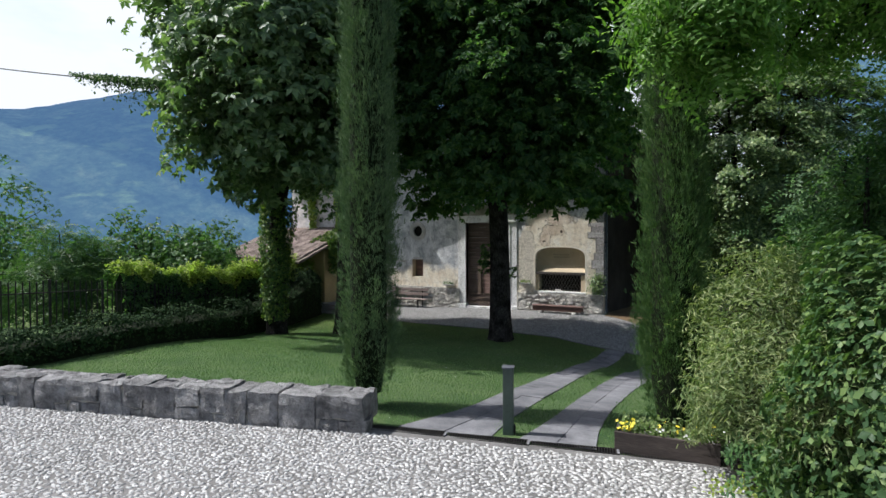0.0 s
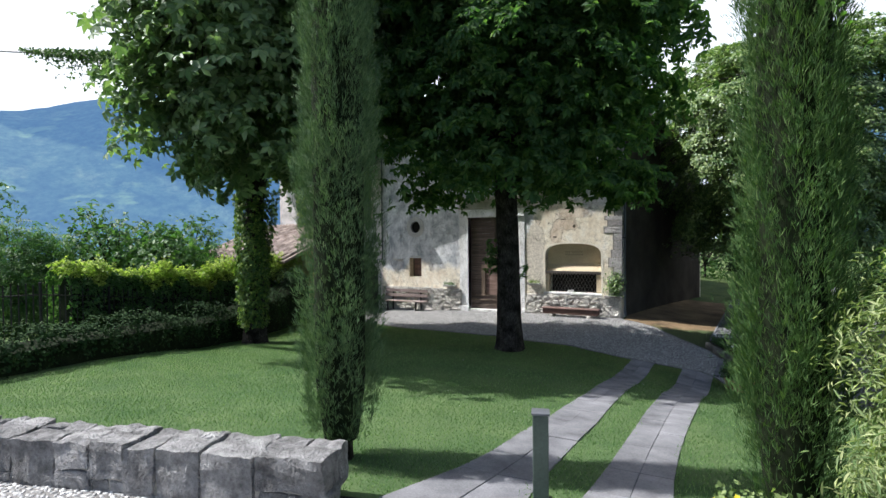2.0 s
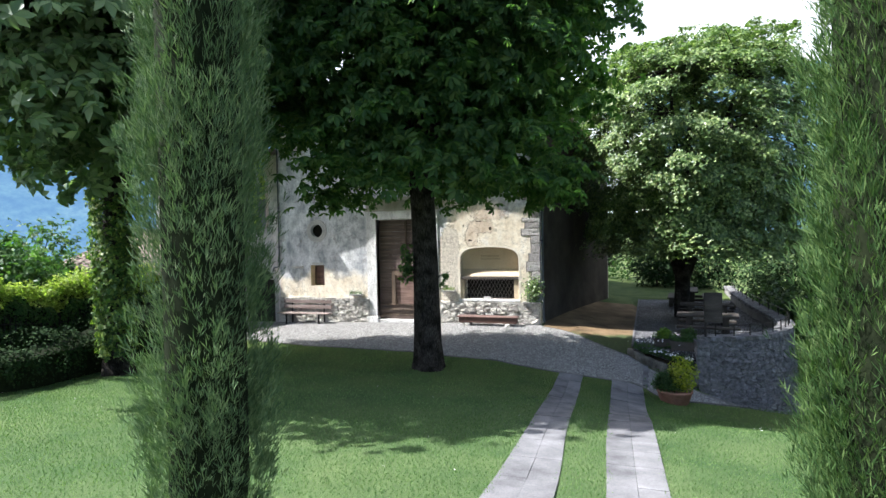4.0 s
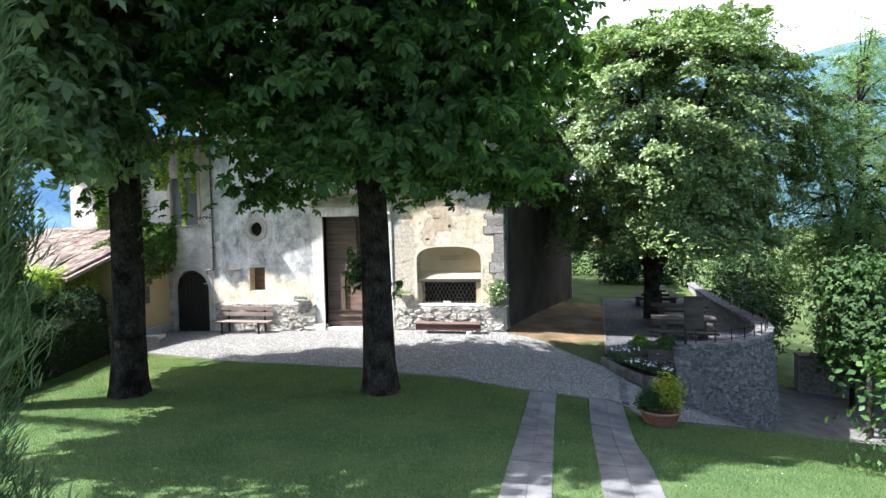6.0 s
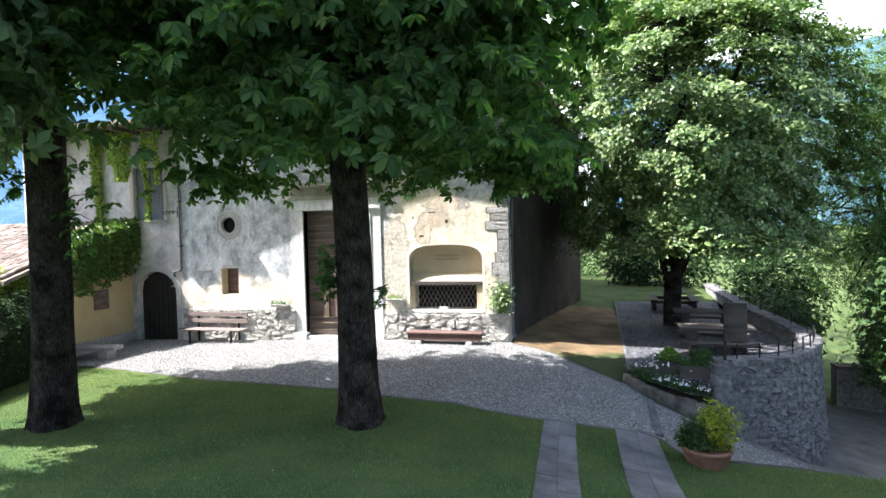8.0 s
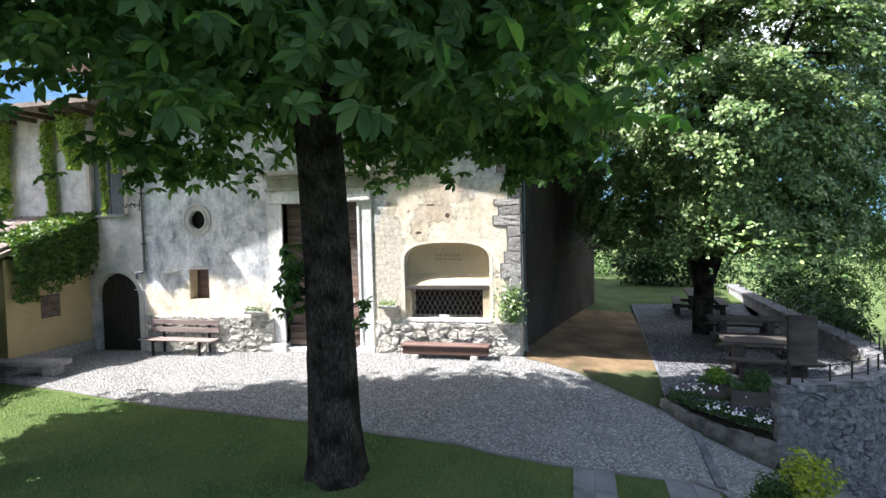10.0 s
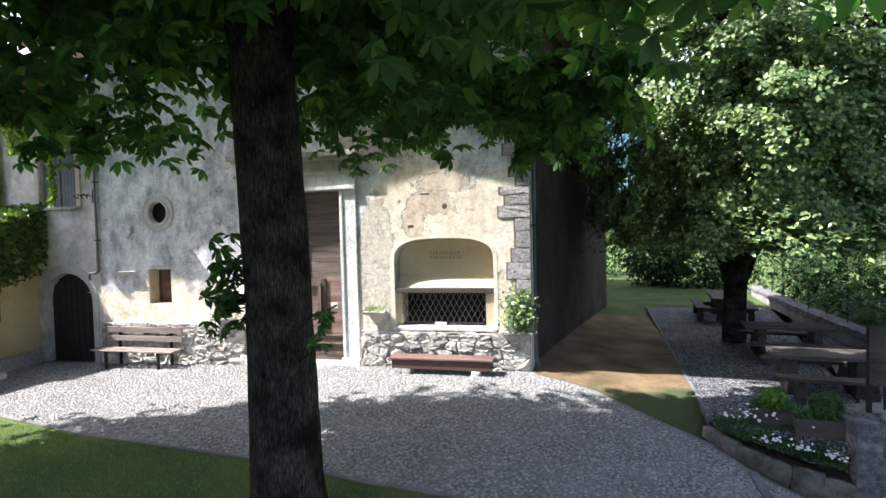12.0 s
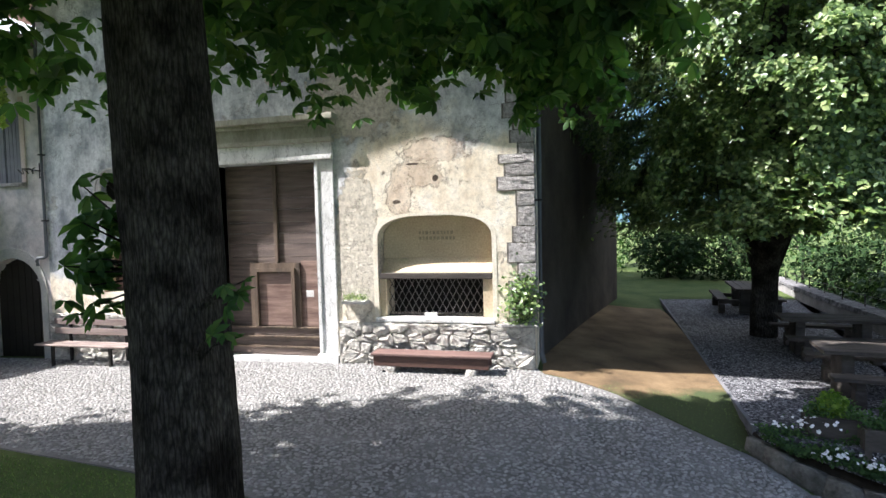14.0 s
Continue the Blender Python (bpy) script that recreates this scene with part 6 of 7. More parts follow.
# ---------------------------------------------------------------- entrance: low wall, drive, drain, bollard
def low_wall():
    rng = np.random.default_rng(14)
    a = Vector((0.87, -17.04))
    u, n = Vector((-0.957, -0.289)), Vector((-0.289, 0.957))
    w = thing("low_wall", (a.x, a.y, hz(a.x, a.y)), "low wall of large rough grey stone blocks", "wall", kind="structure")
    ang = math.degrees(math.atan2(u.y, u.x))

    def block(c, z0, z1, l, depth):
        """One hewn block: rough faces, slightly bowed, with broken edges."""
        bm = bmesh.new()
        bmesh.ops.create_cube(bm, size=1.0)
        bmesh.ops.subdivide_edges(bm, edges=bm.edges[:], cuts=3, use_grid_fill=True)
        sd = Vector(rng.uniform(0, 50, 3))
        for v in bm.verts:
            k = v.co.copy()
            edge = sorted((abs(k.x), abs(k.y), abs(k.z)))[1]
            v.co = Vector((k.x * l, k.y * depth, k.z * (z1 - z0)))
            v.co *= 1 - (0.05 if edge > 0.45 else 0.0)
            v.co += 0.035 * noise.noise_vector(v.co * 5 + sd) + 0.012 * noise.noise_vector(v.co * 17 + sd)
        part("block", turned(bm, pose(c.x, c.y, (z0 + z1) / 2, 0, rng.normal(0, 0.8), ang + rng.normal(0, 1))), "wall_stone", w)

    L, first = 0.0, True
    while L < 8.5:
        l = 0.64 if first else rng.uniform(0.24, 0.52)
        c = a + u * (L + l / 2)
        z0 = hz(c.x, c.y)
        top = z0 + 0.45 + 0.012 * rng.normal()
        low = rng.uniform(0.1, 0.2) if rng.random() < 0.6 or first else -0.06
        block(c + n * 0.15, z0 + low, top, l * 1.0, 0.32)
        for d in range(2 if l > 0.36 else 1):
            m = 2 if l > 0.36 else 1
            block(a + u * (L + (d + 0.5) * l / m) + n * 0.4, z0 + 0.1, top - 0.01, l / m, 0.22)
        s_ = 0.0
        while low > 0 and s_ < l - 0.05:
            b = min(rng.uniform(0.16, 0.34), l - s_)
            block(a + u * (L + s_ + b / 2) + n * 0.15, z0 - 0.06, z0 + low - 0.004, b, 0.3)
            s_ += b
        L, first = L + l, False
    q = a + u * 4.3 + n * 0.25
    bm = boxed(-4.2, 4.2, -0.215, 0.22, -0.2, 0.4)
    part("core", turned(bm, pose(q.x, q.y, hz(q.x, q.y), 0, 0, ang)), "mortar", w)


low_wall()


def quad_slab(c00, c10, c11, c01, lift, thick, rng):
    """One paving slab with slightly rounded rim, laid on the sloping ground."""
    bm = bmesh.new()
    cs = [Vector(c) for c in (c00, c10, c11, c01)]
    mid = sum(cs, Vector((0, 0))) / 4
    dz = rng.normal(0, 0.003)
    ring = []
    for inset, h in ((0.003, -thick), (0.003, -0.005), (0.009, 0.0)):
        row = []
        for c in cs:
            d = (mid - c).normalized() * inset
            x, y = c.x + d.x, c.y + d.y
            row.append(bm.verts.new((x, y, hz(x, y) + lift + h + dz)))
        ring.append(row)
    for r, q in zip(ring, ring[1:]):
        for i in range(4):
            j = (i + 1) % 4
            bm.faces.new((r[i], r[j], q[j], q[i]))
    bm.faces.new(ring[-1])
    return bm


def drive():
    rng = np.random.default_rng(15)
    d = thing("drive_strips", (2.2, -11, hz(2.2, -11)), "two wheel tracks of grey stone slabs across the lawn", "paving", kind="structure")
    ys = [-16.35, -15.7, -14.9, -13.6, -12, -11, -9, -7.5, -5.6, -4.75]
    left = ([1.0, 1.25, 1.38, 1.43, 1.4, 1.35, 1.28, 1.22, 1.19, 1.19], [2.2, 2.1, 2.1, 2.11, 2.02, 1.93, 1.86, 1.8, 1.75, 1.75])
    right = ([2.5, 2.55, 2.58, 2.58, 2.52, 2.49, 2.46, 2.44, 2.42, 2.42], [3.4, 3.3, 3.22, 3.17, 3.16, 3.16, 3.15, 3.14, 3.14, 3.14])
    for a, b in (left, right):
        y = -16.3
        while y < -4.8:
            l = min(rng.uniform(0.55, 0.95), -4.75 - y)
            for s0, s1 in ((0.0, 0.5), (0.5, 1.0)):
                def at(yy, s):
                    p, q = np.interp(yy, ys, a), np.interp(yy, ys, b)
                    return (p + (q - p) * s, yy + 0.2 * (p + (q - p) * s - 2.2) * max(0.0, (-15.2 - yy) / 1.1))
                part("slab", quad_slab(at(y, s0), at(y, s1), at(y + l, s1), at(y + l, s0), 0.016, 0.08, rng), "slab", d)
            y += l


drive()


def drain():
    a, b = Vector((0.75, -16.78)), Vector((4.62, -15.82))
    d = thing("drain_channel", (a.x, a.y, hz(a.x, a.y)), "slotted iron drain grating across the entrance", "drain")
    u = (b - a).normalized()
    ang = math.degrees(math.atan2(u.y, u.x))
    total, n = (b - a).length, 4
    for k in range(n + 1):
        l = total / n if k < n else 0.38
        wide = 0.075 if k < n else 0.15
        c = a + u * (total / n * k + l / 2)
        m = pose(c.x, c.y, hz(c.x, c.y) + 0.03, 0, 0, ang)
        g = part("grating_frame", turned(boxed(-l / 2 + 0.006, l / 2 - 0.006, -wide - 0.012, -wide, -0.05, 0.0), m), "iron", d)
        part("grating_frame", turned(boxed(-l / 2 + 0.006, l / 2 - 0.006, wide, wide + 0.012, -0.05, 0.0), m), "iron", d)
        part("channel", turned(boxed(-l / 2, l / 2, -wide, wide, -0.06, -0.035), m), "black", d)
        part("cross_strip", turned(boxed(l / 2 - 0.03, l / 2 - 0.004, -wide, wide, -0.034, 0.002), m), "slab", d)
        bm = bmesh.new()
        s = -l / 2 + 0.02
        while s < l / 2 - 0.04:
            box(bm, s, s + 0.012, -wide, wide, -0.03, -0.002)
            s += 0.03
        part("slat", turned(bm, m), "iron", g)["kind"] = "stuff"


drain()


def bollard():
    x, y = 2.31, -16.03
    z = hz(x, y)
    b = thing("bollard", (x, y, z), "square dark green painted steel post with a grey cap", "bollard")
    part("post", turned(boxed(-0.065, 0.065, -0.065, 0.065, -0.05, 0.82, bevel=0.008), pose(x, y, z, 0, 0, 18)), "green_paint", b)
    part("cap", turned(boxed(-0.075, 0.075, -0.075, 0.075, 0.822, 0.842, bevel=0.006), pose(x, y, z, 0, 0, 18)), "lead", b)
    part("latch", turned(boxed(0.066, 0.09, -0.03, 0.03, 0.0, 0.12, bevel=0.004), pose(x, y, z, 0, 0, 18)), "iron", b)


bollard()


def flower_mass(x0, x1, y0, y1, z, n, rng, spread=0.06):
    return np.stack([rng.uniform(x0, x1, n), rng.uniform(y0, y1, n), z + np.abs(rng.normal(0, spread, n))], 1)


def flower_heads(name, pts, r, material, parent, seed):
    """Small five-petalled blossoms."""
    rng = np.random.default_rng(seed)
    bloom = join_raw([spun(leaflet(r, r * 0.8, 0, -0.1, 0.1), 72 * k) for k in range(5)])
    v, f_ = scatter(bloom, pts, np.tile((0, -0.5, 1.0), (len(pts), 1)), rng, 0.7, 1.3, 0.4)
    raw(name, v, f_, material, parent)["kind"] = "stuff"


def planter():
    rng = np.random.default_rng(17)
    z = hz(4.1, -15.8) - 0.02
    p = thing("planter_box", (4.1, -15.75, z), "long dark wooden planter box with low plants and yellow flowers", "planter")
    turn = pose(4.15, -15.8, z, 0, 0, 4)
    for y0, y1, x0, x1 in ((-0.17, -0.13, -0.58, 0.5), (0.13, 0.17, -0.58, 0.5), (-0.13, 0.13, -0.58, -0.54), (-0.13, 0.13, 0.46, 0.5)):
        part("board", turned(boxed(x0, x1, y0, y1, 0.0, 0.27, bevel=0.006), turn), "wood_planter", p)
    part("board", turned(boxed(0.56, 0.85, -0.17, -0.12, 0.0, 0.24, bevel=0.006), turn), "wood_planter", p)
    part("soil", turned(boxed(-0.54, 0.46, -0.13, 0.13, 0.1, 0.22), turn), "bed", p)
    q = flower_mass(-0.55, 0.75, -0.14, 0.3, 0.24, 1100, rng, 0.06)
    q = np.array([turn @ Vector(k) for k in q])
    v, f_ = scatter(SINGLE, q, np.tile((0, -0.3, 1.0), (len(q), 1)), rng, 0.3, 0.6, 0.7)
    raw("plant_mass", v, f_, "bamboo_g", p)["kind"] = "stuff"
    q = np.concatenate([flower_mass(-0.56, -0.38, -0.16, 0.06, 0.29, 26, rng, 0.04), flower_mass(-0.3, 0.6, -0.1, 0.15, 0.31, 10, rng, 0.06)])
    flower_heads("yellow_blossoms", np.array([turn @ Vector(k) for k in q]), 0.024, "yellow_flower", p, 3)
    q = flower_mass(-0.5, 0.7, -0.18, 0.1, 0.27, 14, rng, 0.04)
    flower_heads("white_blossoms", np.array([turn @ Vector(k) for k in q]), 0.018, "white_flower", p, 4)


planter()


def bamboo_bush():
    rng = np.random.default_rng(18)
    x, y = 5.42, -16.1
    z = hz(x, y)
    b = thing("bamboo_bush", (x, y, z), "rounded bush of dwarf bamboo with narrow pale-edged leaves", "bush")
    p, n, c = crown_points((x, y, z + 1.12), (0.98, 0.95, 1.08), 330, 130, rng, 18, 0.14, 0.3)
    keep = p[:, 2] > z + 0.3 + 0.25 * np.clip(-15.9 - p[:, 1], 0, 1) + 0.1 * np.sin(p[:, 0] * 7)
    v, f_ = scatter(LANCE, p[keep], n[keep] + np.array((0, 0, 0.3)), rng, 0.45, 0.85, 0.6)
    raw("leaf_mass", v, f_, "bamboo", b)["kind"] = "stuff"
    tw = []
    for q in c[::2]:
        tw.append(tube([(x + rng.normal(0, 0.16), y + 0.15 + rng.normal(0, 0.16), z - 0.05), (x + (q[0] - x) * 0.6, y + (q[1] - y) * 0.6, z + (q[2] - z) * 0.75), tuple(q)], (0.008, 0.006, 0.003), 4))
    raw("cane_mass", *join_raw(tw), "twig", b)["kind"] = "stuff"
    # arching fronds at the foot
    n = 70
    f0 = np.stack([rng.uniform(x - 0.55, x + 0.1, n), rng.uniform(y - 0.95, y - 0.6, n), z + 0.3 + 0.35 * rng.random(n)], 1)
    v, f_ = scatter(PINNATE, f0, np.tile((-0.3, -0.5, 0.9), (n, 1)), rng, 1.0, 1.6, 0.35)
    raw("fronds", v, f_, "shrub", b)["kind"] = "stuff"


bamboo_bush()


def ivy_pillar():
    rng = np.random.default_rng(19)
    x, y = 5.72, -18.55
    z = hz(x, y)
    p = thing("ivy_wall", (x, y, z), "wall end buried under thick glossy ivy", "ivy wall")
    part("masonry", boxed(x + 0.12, x + 1.0, y - 0.3, y + 0.9, z - 0.3, z + 1.45), "wall_stone", p)
    n = 15000
    d = unit(rng.normal(0, 1, (n, 3)))
    r = lumps(d, 19, 0.1) * (1 - np.abs(rng.normal(0, 0.05, n)))
    q = np.sign(d) * np.abs(d) ** 0.7 * r[:, None] * np.array((1.0, 1.4, 1.3)) + np.array((x + 0.56, y + 0.3, z + 0.9))
    keep = q[:, 2] > z
    q, d = q[keep], d[keep]
    v, f_ = scatter(IVYLEAF, q, d + np.array((0, 0, 0.3)), rng, 0.5, 1.05, 0.42)
    raw("leaf_mass", v, f_, "ivy", p)["kind"] = "stuff"


ivy_pillar()


def marker_stone():
    x, y = 4.92, -17.0
    z = hz(x, y)
    s = thing("kerb_stone", (x, y, z), "pale square kerb stone with a tuft of yellow-green plants", "stone")
    part("block", turned(boxed(-0.16, 0.16, -0.12, 0.12, -0.05, 0.12, bevel=0.02), pose(x, y, z, 0, 0, 20)), "concrete", s)
    rng = np.random.default_rng(2)
    q = np.stack([x + rng.normal(0, 0.16, 300), y + 0.16 + rng.normal(0, 0.08, 300), z + 0.05 + np.abs(rng.normal(0, 0.1, 300))], 1)
    v, f_ = scatter(SINGLE, q, np.tile((0, -0.3, 1.0), (300, 1)), rng, 0.3, 0.6, 0.7)
    raw("tuft", v, f_, "vine", s)["kind"] = "stuff"


marker_stone()


# ---------------------------------------------------------------- terrace
T = -0.25
CURVE = [(4.62, -2.25), (5.2, -2.1), (5.75, -1.92), (6.3, -1.6), (6.75, -1.15), (7.15, -0.6), (7.5, 0.1), (7.72, 0.8), (7.82, 1.6), (7.85, 3.0), (7.8, 5.0), (7.85, 8.0), (8.0, 11.0), (8.2, 14.0)]


def curve_at(s):
    for (xa, ya), (xb, yb) in zip(CURVE, CURVE[1:]):
        l = math.hypot(xb - xa, yb - ya)
        if s <= l:
            return xa + (xb - xa) * s / l, ya + (yb - ya) * s / l, math.degrees(math.atan2(yb - ya, xb - xa))
        s -= l
    return (*CURVE[-1], 90.0)


def terrace():
    poly = [(2.94, -1.5), (3.0, -1.75), (4.6, -2.3)] + CURVE[1:] + [(8.2, 12.0), (4.6, 11.4), (3.8, 11.1), (3.4, 10.7), (3.05, 1.6)]
    bm = bmesh.new()
    top = [bm.verts.new((x, y, T + 0.004)) for x, y in poly]
    low = [bm.verts.new((x, y, T - 1.6)) for x, y in poly]
    bm.faces.new(top)
    for k in range(len(poly)):
        l = (k + 1) % len(poly)
        bm.faces.new((top[k], top[l], low[l], low[k]))
    t = part("terrace", bm, "gravel")
    tagged(t, "picnic terrace covered with fine grey gravel", "terrace", kind="structure")
    e = thing("path_edging", (3.05, 1.6, T), "thin pale edging strip between earth and gravel", "edging", kind="structure")
    line = [(2.94, -1.55), (3.05, 1.6), (3.4, 10.7), (3.9, 11.1), (4.6, 11.4)]
    for (xa, ya), (xb, yb) in zip(line, line[1:]):
        l = math.hypot(xb - xa, yb - ya)
        part("strip", turned(boxed(-l / 2, l / 2, -0.025, 0.025, -0.1, 0.03), pose((xa + xb) / 2, (ya + yb) / 2, T, 0, 0, math.degrees(math.atan2(yb - ya, xb - xa)))), "slab", e)


def round_wall():
    rng = np.random.default_rng(24)
    w = thing("retaining_wall", (6.3, -1.6, T), "curved retaining wall of rough grey stones with a flat coping", "wall", kind="structure")
    n = 40
    total = 20.0
    vs, fs = [], []
    for k in range(n + 1):
        x, y, a = curve_at(total * k / n)
        nx, ny = math.sin(radians(a)), -math.cos(radians(a))
        zb = hz(x + nx * 0.5, y + ny * 0.5) - 0.4
        for off, z in ((0.16, zb), (0.0, 0.1), (-0.38, 0.1), (-0.38, T - 0.3)):
            vs.append((x + nx * off, y + ny * off, z))
    fs = [(k * 4 + i, k * 4 + i + 1, k * 4 + 5 + i, k * 4 + 4 + i) for k in range(n) for i in range(3)]
    raw("core", vs, fs, "bed", w)
    ms = stone_set("stone_dark", 7, 0.25, 0.14, True)
    s = 0.1
    # coping
    while s < 19.5:
        l = rng.uniform(0.22, 0.4)
        x, y, a = curve_at(s + l / 2)
        put("coping_stone", ms[int(rng.integers(7))], pose(x - math.sin(radians(a)) * 0.17, y + math.cos(radians(a)) * 0.17, 0.12, 0, 0, a + rng.normal(0, 1)) @ Matrix.Diagonal((l * 1.02, 0.47, 0.13, 1)), w)
        s += l
    def face(u, w, out):
        x, y, a = curve_at(u)
        nx, ny = math.sin(radians(a)), -math.cos(radians(a))
        off = 0.16 * max(0.0, 2.35 - w) / 2.4 + out
        return Vector((x + nx * off, y + ny * off, 0.05 - 2.4 + w))

    rubble(w, face, 5.6, 2.4, rng, "stone_dark", 0.23, 0.55, 0.035)
    # squared end blocks where the wall meets the kerb
    for k in range(6):
        put("end_block", ms[k], pose(4.74, -2.22, 0.0 - 0.2 * k, 0, 0, 8) @ Matrix.Diagonal((0.34, 0.42, 0.21, 1)), w)


terrace()
round_wall()


def railing():
    r = thing("terrace_railing", (6.3, -1.5, 0.15), "thin black iron railing on the terrace wall", "railing")
    last = None
    s = 0.55
    while s < 18:
        x, y, a = curve_at(s)
        x, y = x - math.sin(radians(a)) * 0.1, y + math.cos(radians(a)) * 0.1
        part("post", rod((x, y, 0.12), (x, y, 0.5), 0.016, 6), "iron", r)
        if last:
            for z in (0.26, 0.47):
                part("rail", rod((*last, z), (x, y, z), 0.008, 5), "iron", r)
        last = (x, y)
        s += 0.52 if s < 5 else 1.3


railing()


def kerb():
    rng = np.random.default_rng(26)
    k0 = thing("bed_kerb", (2.6, -2.2, -0.2), "rough stone kerb holding the flower bed above the ramp", "kerb", kind="structure")
    ms = stone_set("kerb", 7, 0.45, 0.3)
    pts = [(2.86, -1.62, -0.3), (3.18, -2.06, -0.42), (3.82, -2.33, -0.6), (4.56, -2.46, -0.74)]
    for (xa, ya, za), (xb, yb, zb) in zip(pts, pts[1:]):
        l = math.hypot(xb - xa, yb - ya)
        n = 2
        for i in range(n):
            u = (i + 0.5) / n
            x, y, z = xa + (xb - xa) * u, ya + (yb - ya) * u, za + (zb - za) * u
            a = math.degrees(math.atan2(yb - ya, xb - xa))
            foot = hz(x, y - 0.15)
            h = z - foot + 0.15
            put("kerb_block", ms[int(rng.integers(7))], pose(x, y, z - h / 2 + 0.02, 0, math.degrees(math.atan2(za - zb, l)), a) @ Matrix.Diagonal((l / n * rng.uniform(1.0, 1.14), 0.21, h * rng.uniform(0.88, 1.0), 1)), k0)
    bm = bmesh.new()
    vs = [bm.verts.new(p) for p in ((2.9, -1.6, -0.31), (3.2, -2.0, -0.43), (3.85, -2.28, -0.61), (4.56, -2.4, -0.75), (4.56, -1.95, -0.24), (3.0, -1.45, -0.24))]
    bm.faces.new(vs)
    part("bed_soil", bm, "soil", k0)


kerb()


def ramp_gutter():
    g = thing("ramp_kerb", (3.2, -3.4, hz(3.2, -3.4)), "narrow stone strip crossing the cobbles to the lawn", "kerb", kind="structure")
    for k in range(4):
        ya, yb = -2.55 - 0.52 * k, -2.55 - 0.52 * (k + 1) + 0.01
        x0 = 3.27 - 0.02 * k
        bm = bmesh.new()
        vs = []
        for y in (ya, yb):
            for x in (x0 - 0.06, x0 + 0.06):
                for dz in (-0.1, 0.075):
                    vs.append(bm.verts.new((x, y, hz(x0, y) + dz)))
        bmesh.ops.convex_hull(bm, input=vs)
        part("strip", bm, "slab", g)


ramp_gutter()


def trough(cx, cy, length, turn_deg, seed):
    z = T
    t = thing("planter_trough", (cx, cy, z), "weathered wooden trough planted with green herbs", "planter", "troughs in the flower bed")
    m = pose(cx, cy, z, 0, 0, turn_deg)
    L = length / 2
    for x0, x1, y0, y1 in ((-L, L, -0.17, -0.135), (-L, L, 0.135, 0.17), (-L, -L + 0.035, -0.135, 0.135), (L - 0.035, L, -0.135, 0.135)):
        part("board", turned(boxed(x0, x1, y0, y1, -0.1, 0.26, bevel=0.006), m), "wood_grey", t)
    part("soil", turned(boxed(-L + 0.035, L - 0.035, -0.135, 0.135, 0.05, 0.22), m), "bed", t)
    rng = np.random.default_rng(seed)
    q = flower_mass(-L, L, -0.15, 0.15, 0.24, 500, rng, 0.08)
    q = np.array([m @ Vector(k) for k in q])
    v, f_ = scatter(SINGLE, q, np.tile((0, -0.2, 1.0), (len(q), 1)), rng, 0.3, 0.7, 0.7)
    raw("herb_mass", v, f_, "shrub", t)["kind"] = "stuff"


trough(3.82, -1.6, 0.6, -4, 1)
trough(4.3, -1.98, 0.62, -10, 2)


def round_bush(name, at, r, material, template, n, seed, label, smin=0.4, smax=0.8, squash=0.9, category="bush"):
    rng = np.random.default_rng(seed)
    d = unit(rng.normal(0, 1, (n, 3)))
    q = d * (r * lumps(d, seed, 0.12) * rng.uniform(0.55, 1.0, n) ** 0.5)[:, None]
    q[:, 2] *= squash
    q += np.array(at)
    v, f_ = scatter(template, q, d + np.array((0, 0, 0.5)), rng, smin, smax, 0.6)
    t = thing(name, (at[0], at[1], at[2] - r * squash), label, category)
    raw("leaf_mass", v, f_, material, t)["kind"] = "stuff"
    raw("stem", *tube([(at[0], at[1], at[2] - r * squash - 0.1), (at[0] + 0.02, at[1], at[2] - 0.2 * r), (at[0], at[1], at[2] + 0.4 * r)], (0.03, 0.02, 0.006), 6), "bark", t)
    return t


round_bush("box_bush", (3.84, -1.56, 0.13), 0.165, "bush_bright", SINGLE, 620, 61, "small round bright green bush in a trough")
round_bush("fern_bush", (4.45, -1.9, 0.16), 0.2, "shrub", LANCE, 420, 62, "feathery light green bush in the flower bed", 0.8, 1.4)
round_bush("herb_bush", (4.5, -1.95, 0.02), 0.2, "shrub", SINGLE, 400, 63, "low green herb bush by the terrace wall")


def bed_flowers():
    rng = np.random.default_rng(27)
    t = thing("bed_flowers", (3.6, -2.1, -0.35), "white flowers and dark green cushions along the bed's kerb", "flowers")
    n = 4600
    u = rng.random(n)
    x = 2.98 + 1.55 * u
    w = rng.random(n)
    q = np.stack([x, -1.78 - 0.62 * np.sqrt(u) + 0.45 * w, -0.3 - 0.3 * u * (1 - w) + np.abs(rng.normal(0, 0.06, n)) + 0.05 * np.sin(x * 9) * np.sin(w * 5)], 1)
    v, f_ = scatter(SINGLE, q, np.tile((0, -0.5, 1.0), (n, 1)), rng, 0.25, 0.6, 0.7)
    raw("foliage", v, f_, "cushion", t)["kind"] = "stuff"
    heads = []
    for cx, cy, cz, k, s in ((3.6, -2.2, -0.3, 26, 0.09), (4.0, -2.28, -0.38, 22, 0.08), (4.4, -2.3, -0.45, 26, 0.09), (3.25, -1.85, -0.1, 18, 0.2), (3.5, -1.8, -0.06, 14, 0.16), (4.3, -2.05, -0.1, 6, 0.1)):
        heads.append(np.stack([rng.normal(cx, s, k), rng.normal(cy, s * 0.7, k), cz + np.abs(rng.normal(0, 0.05, k))], 1))
    flower_heads("white_blossoms", np.concatenate(heads), 0.024, "white_flower", t, 8)


bed_flowers()


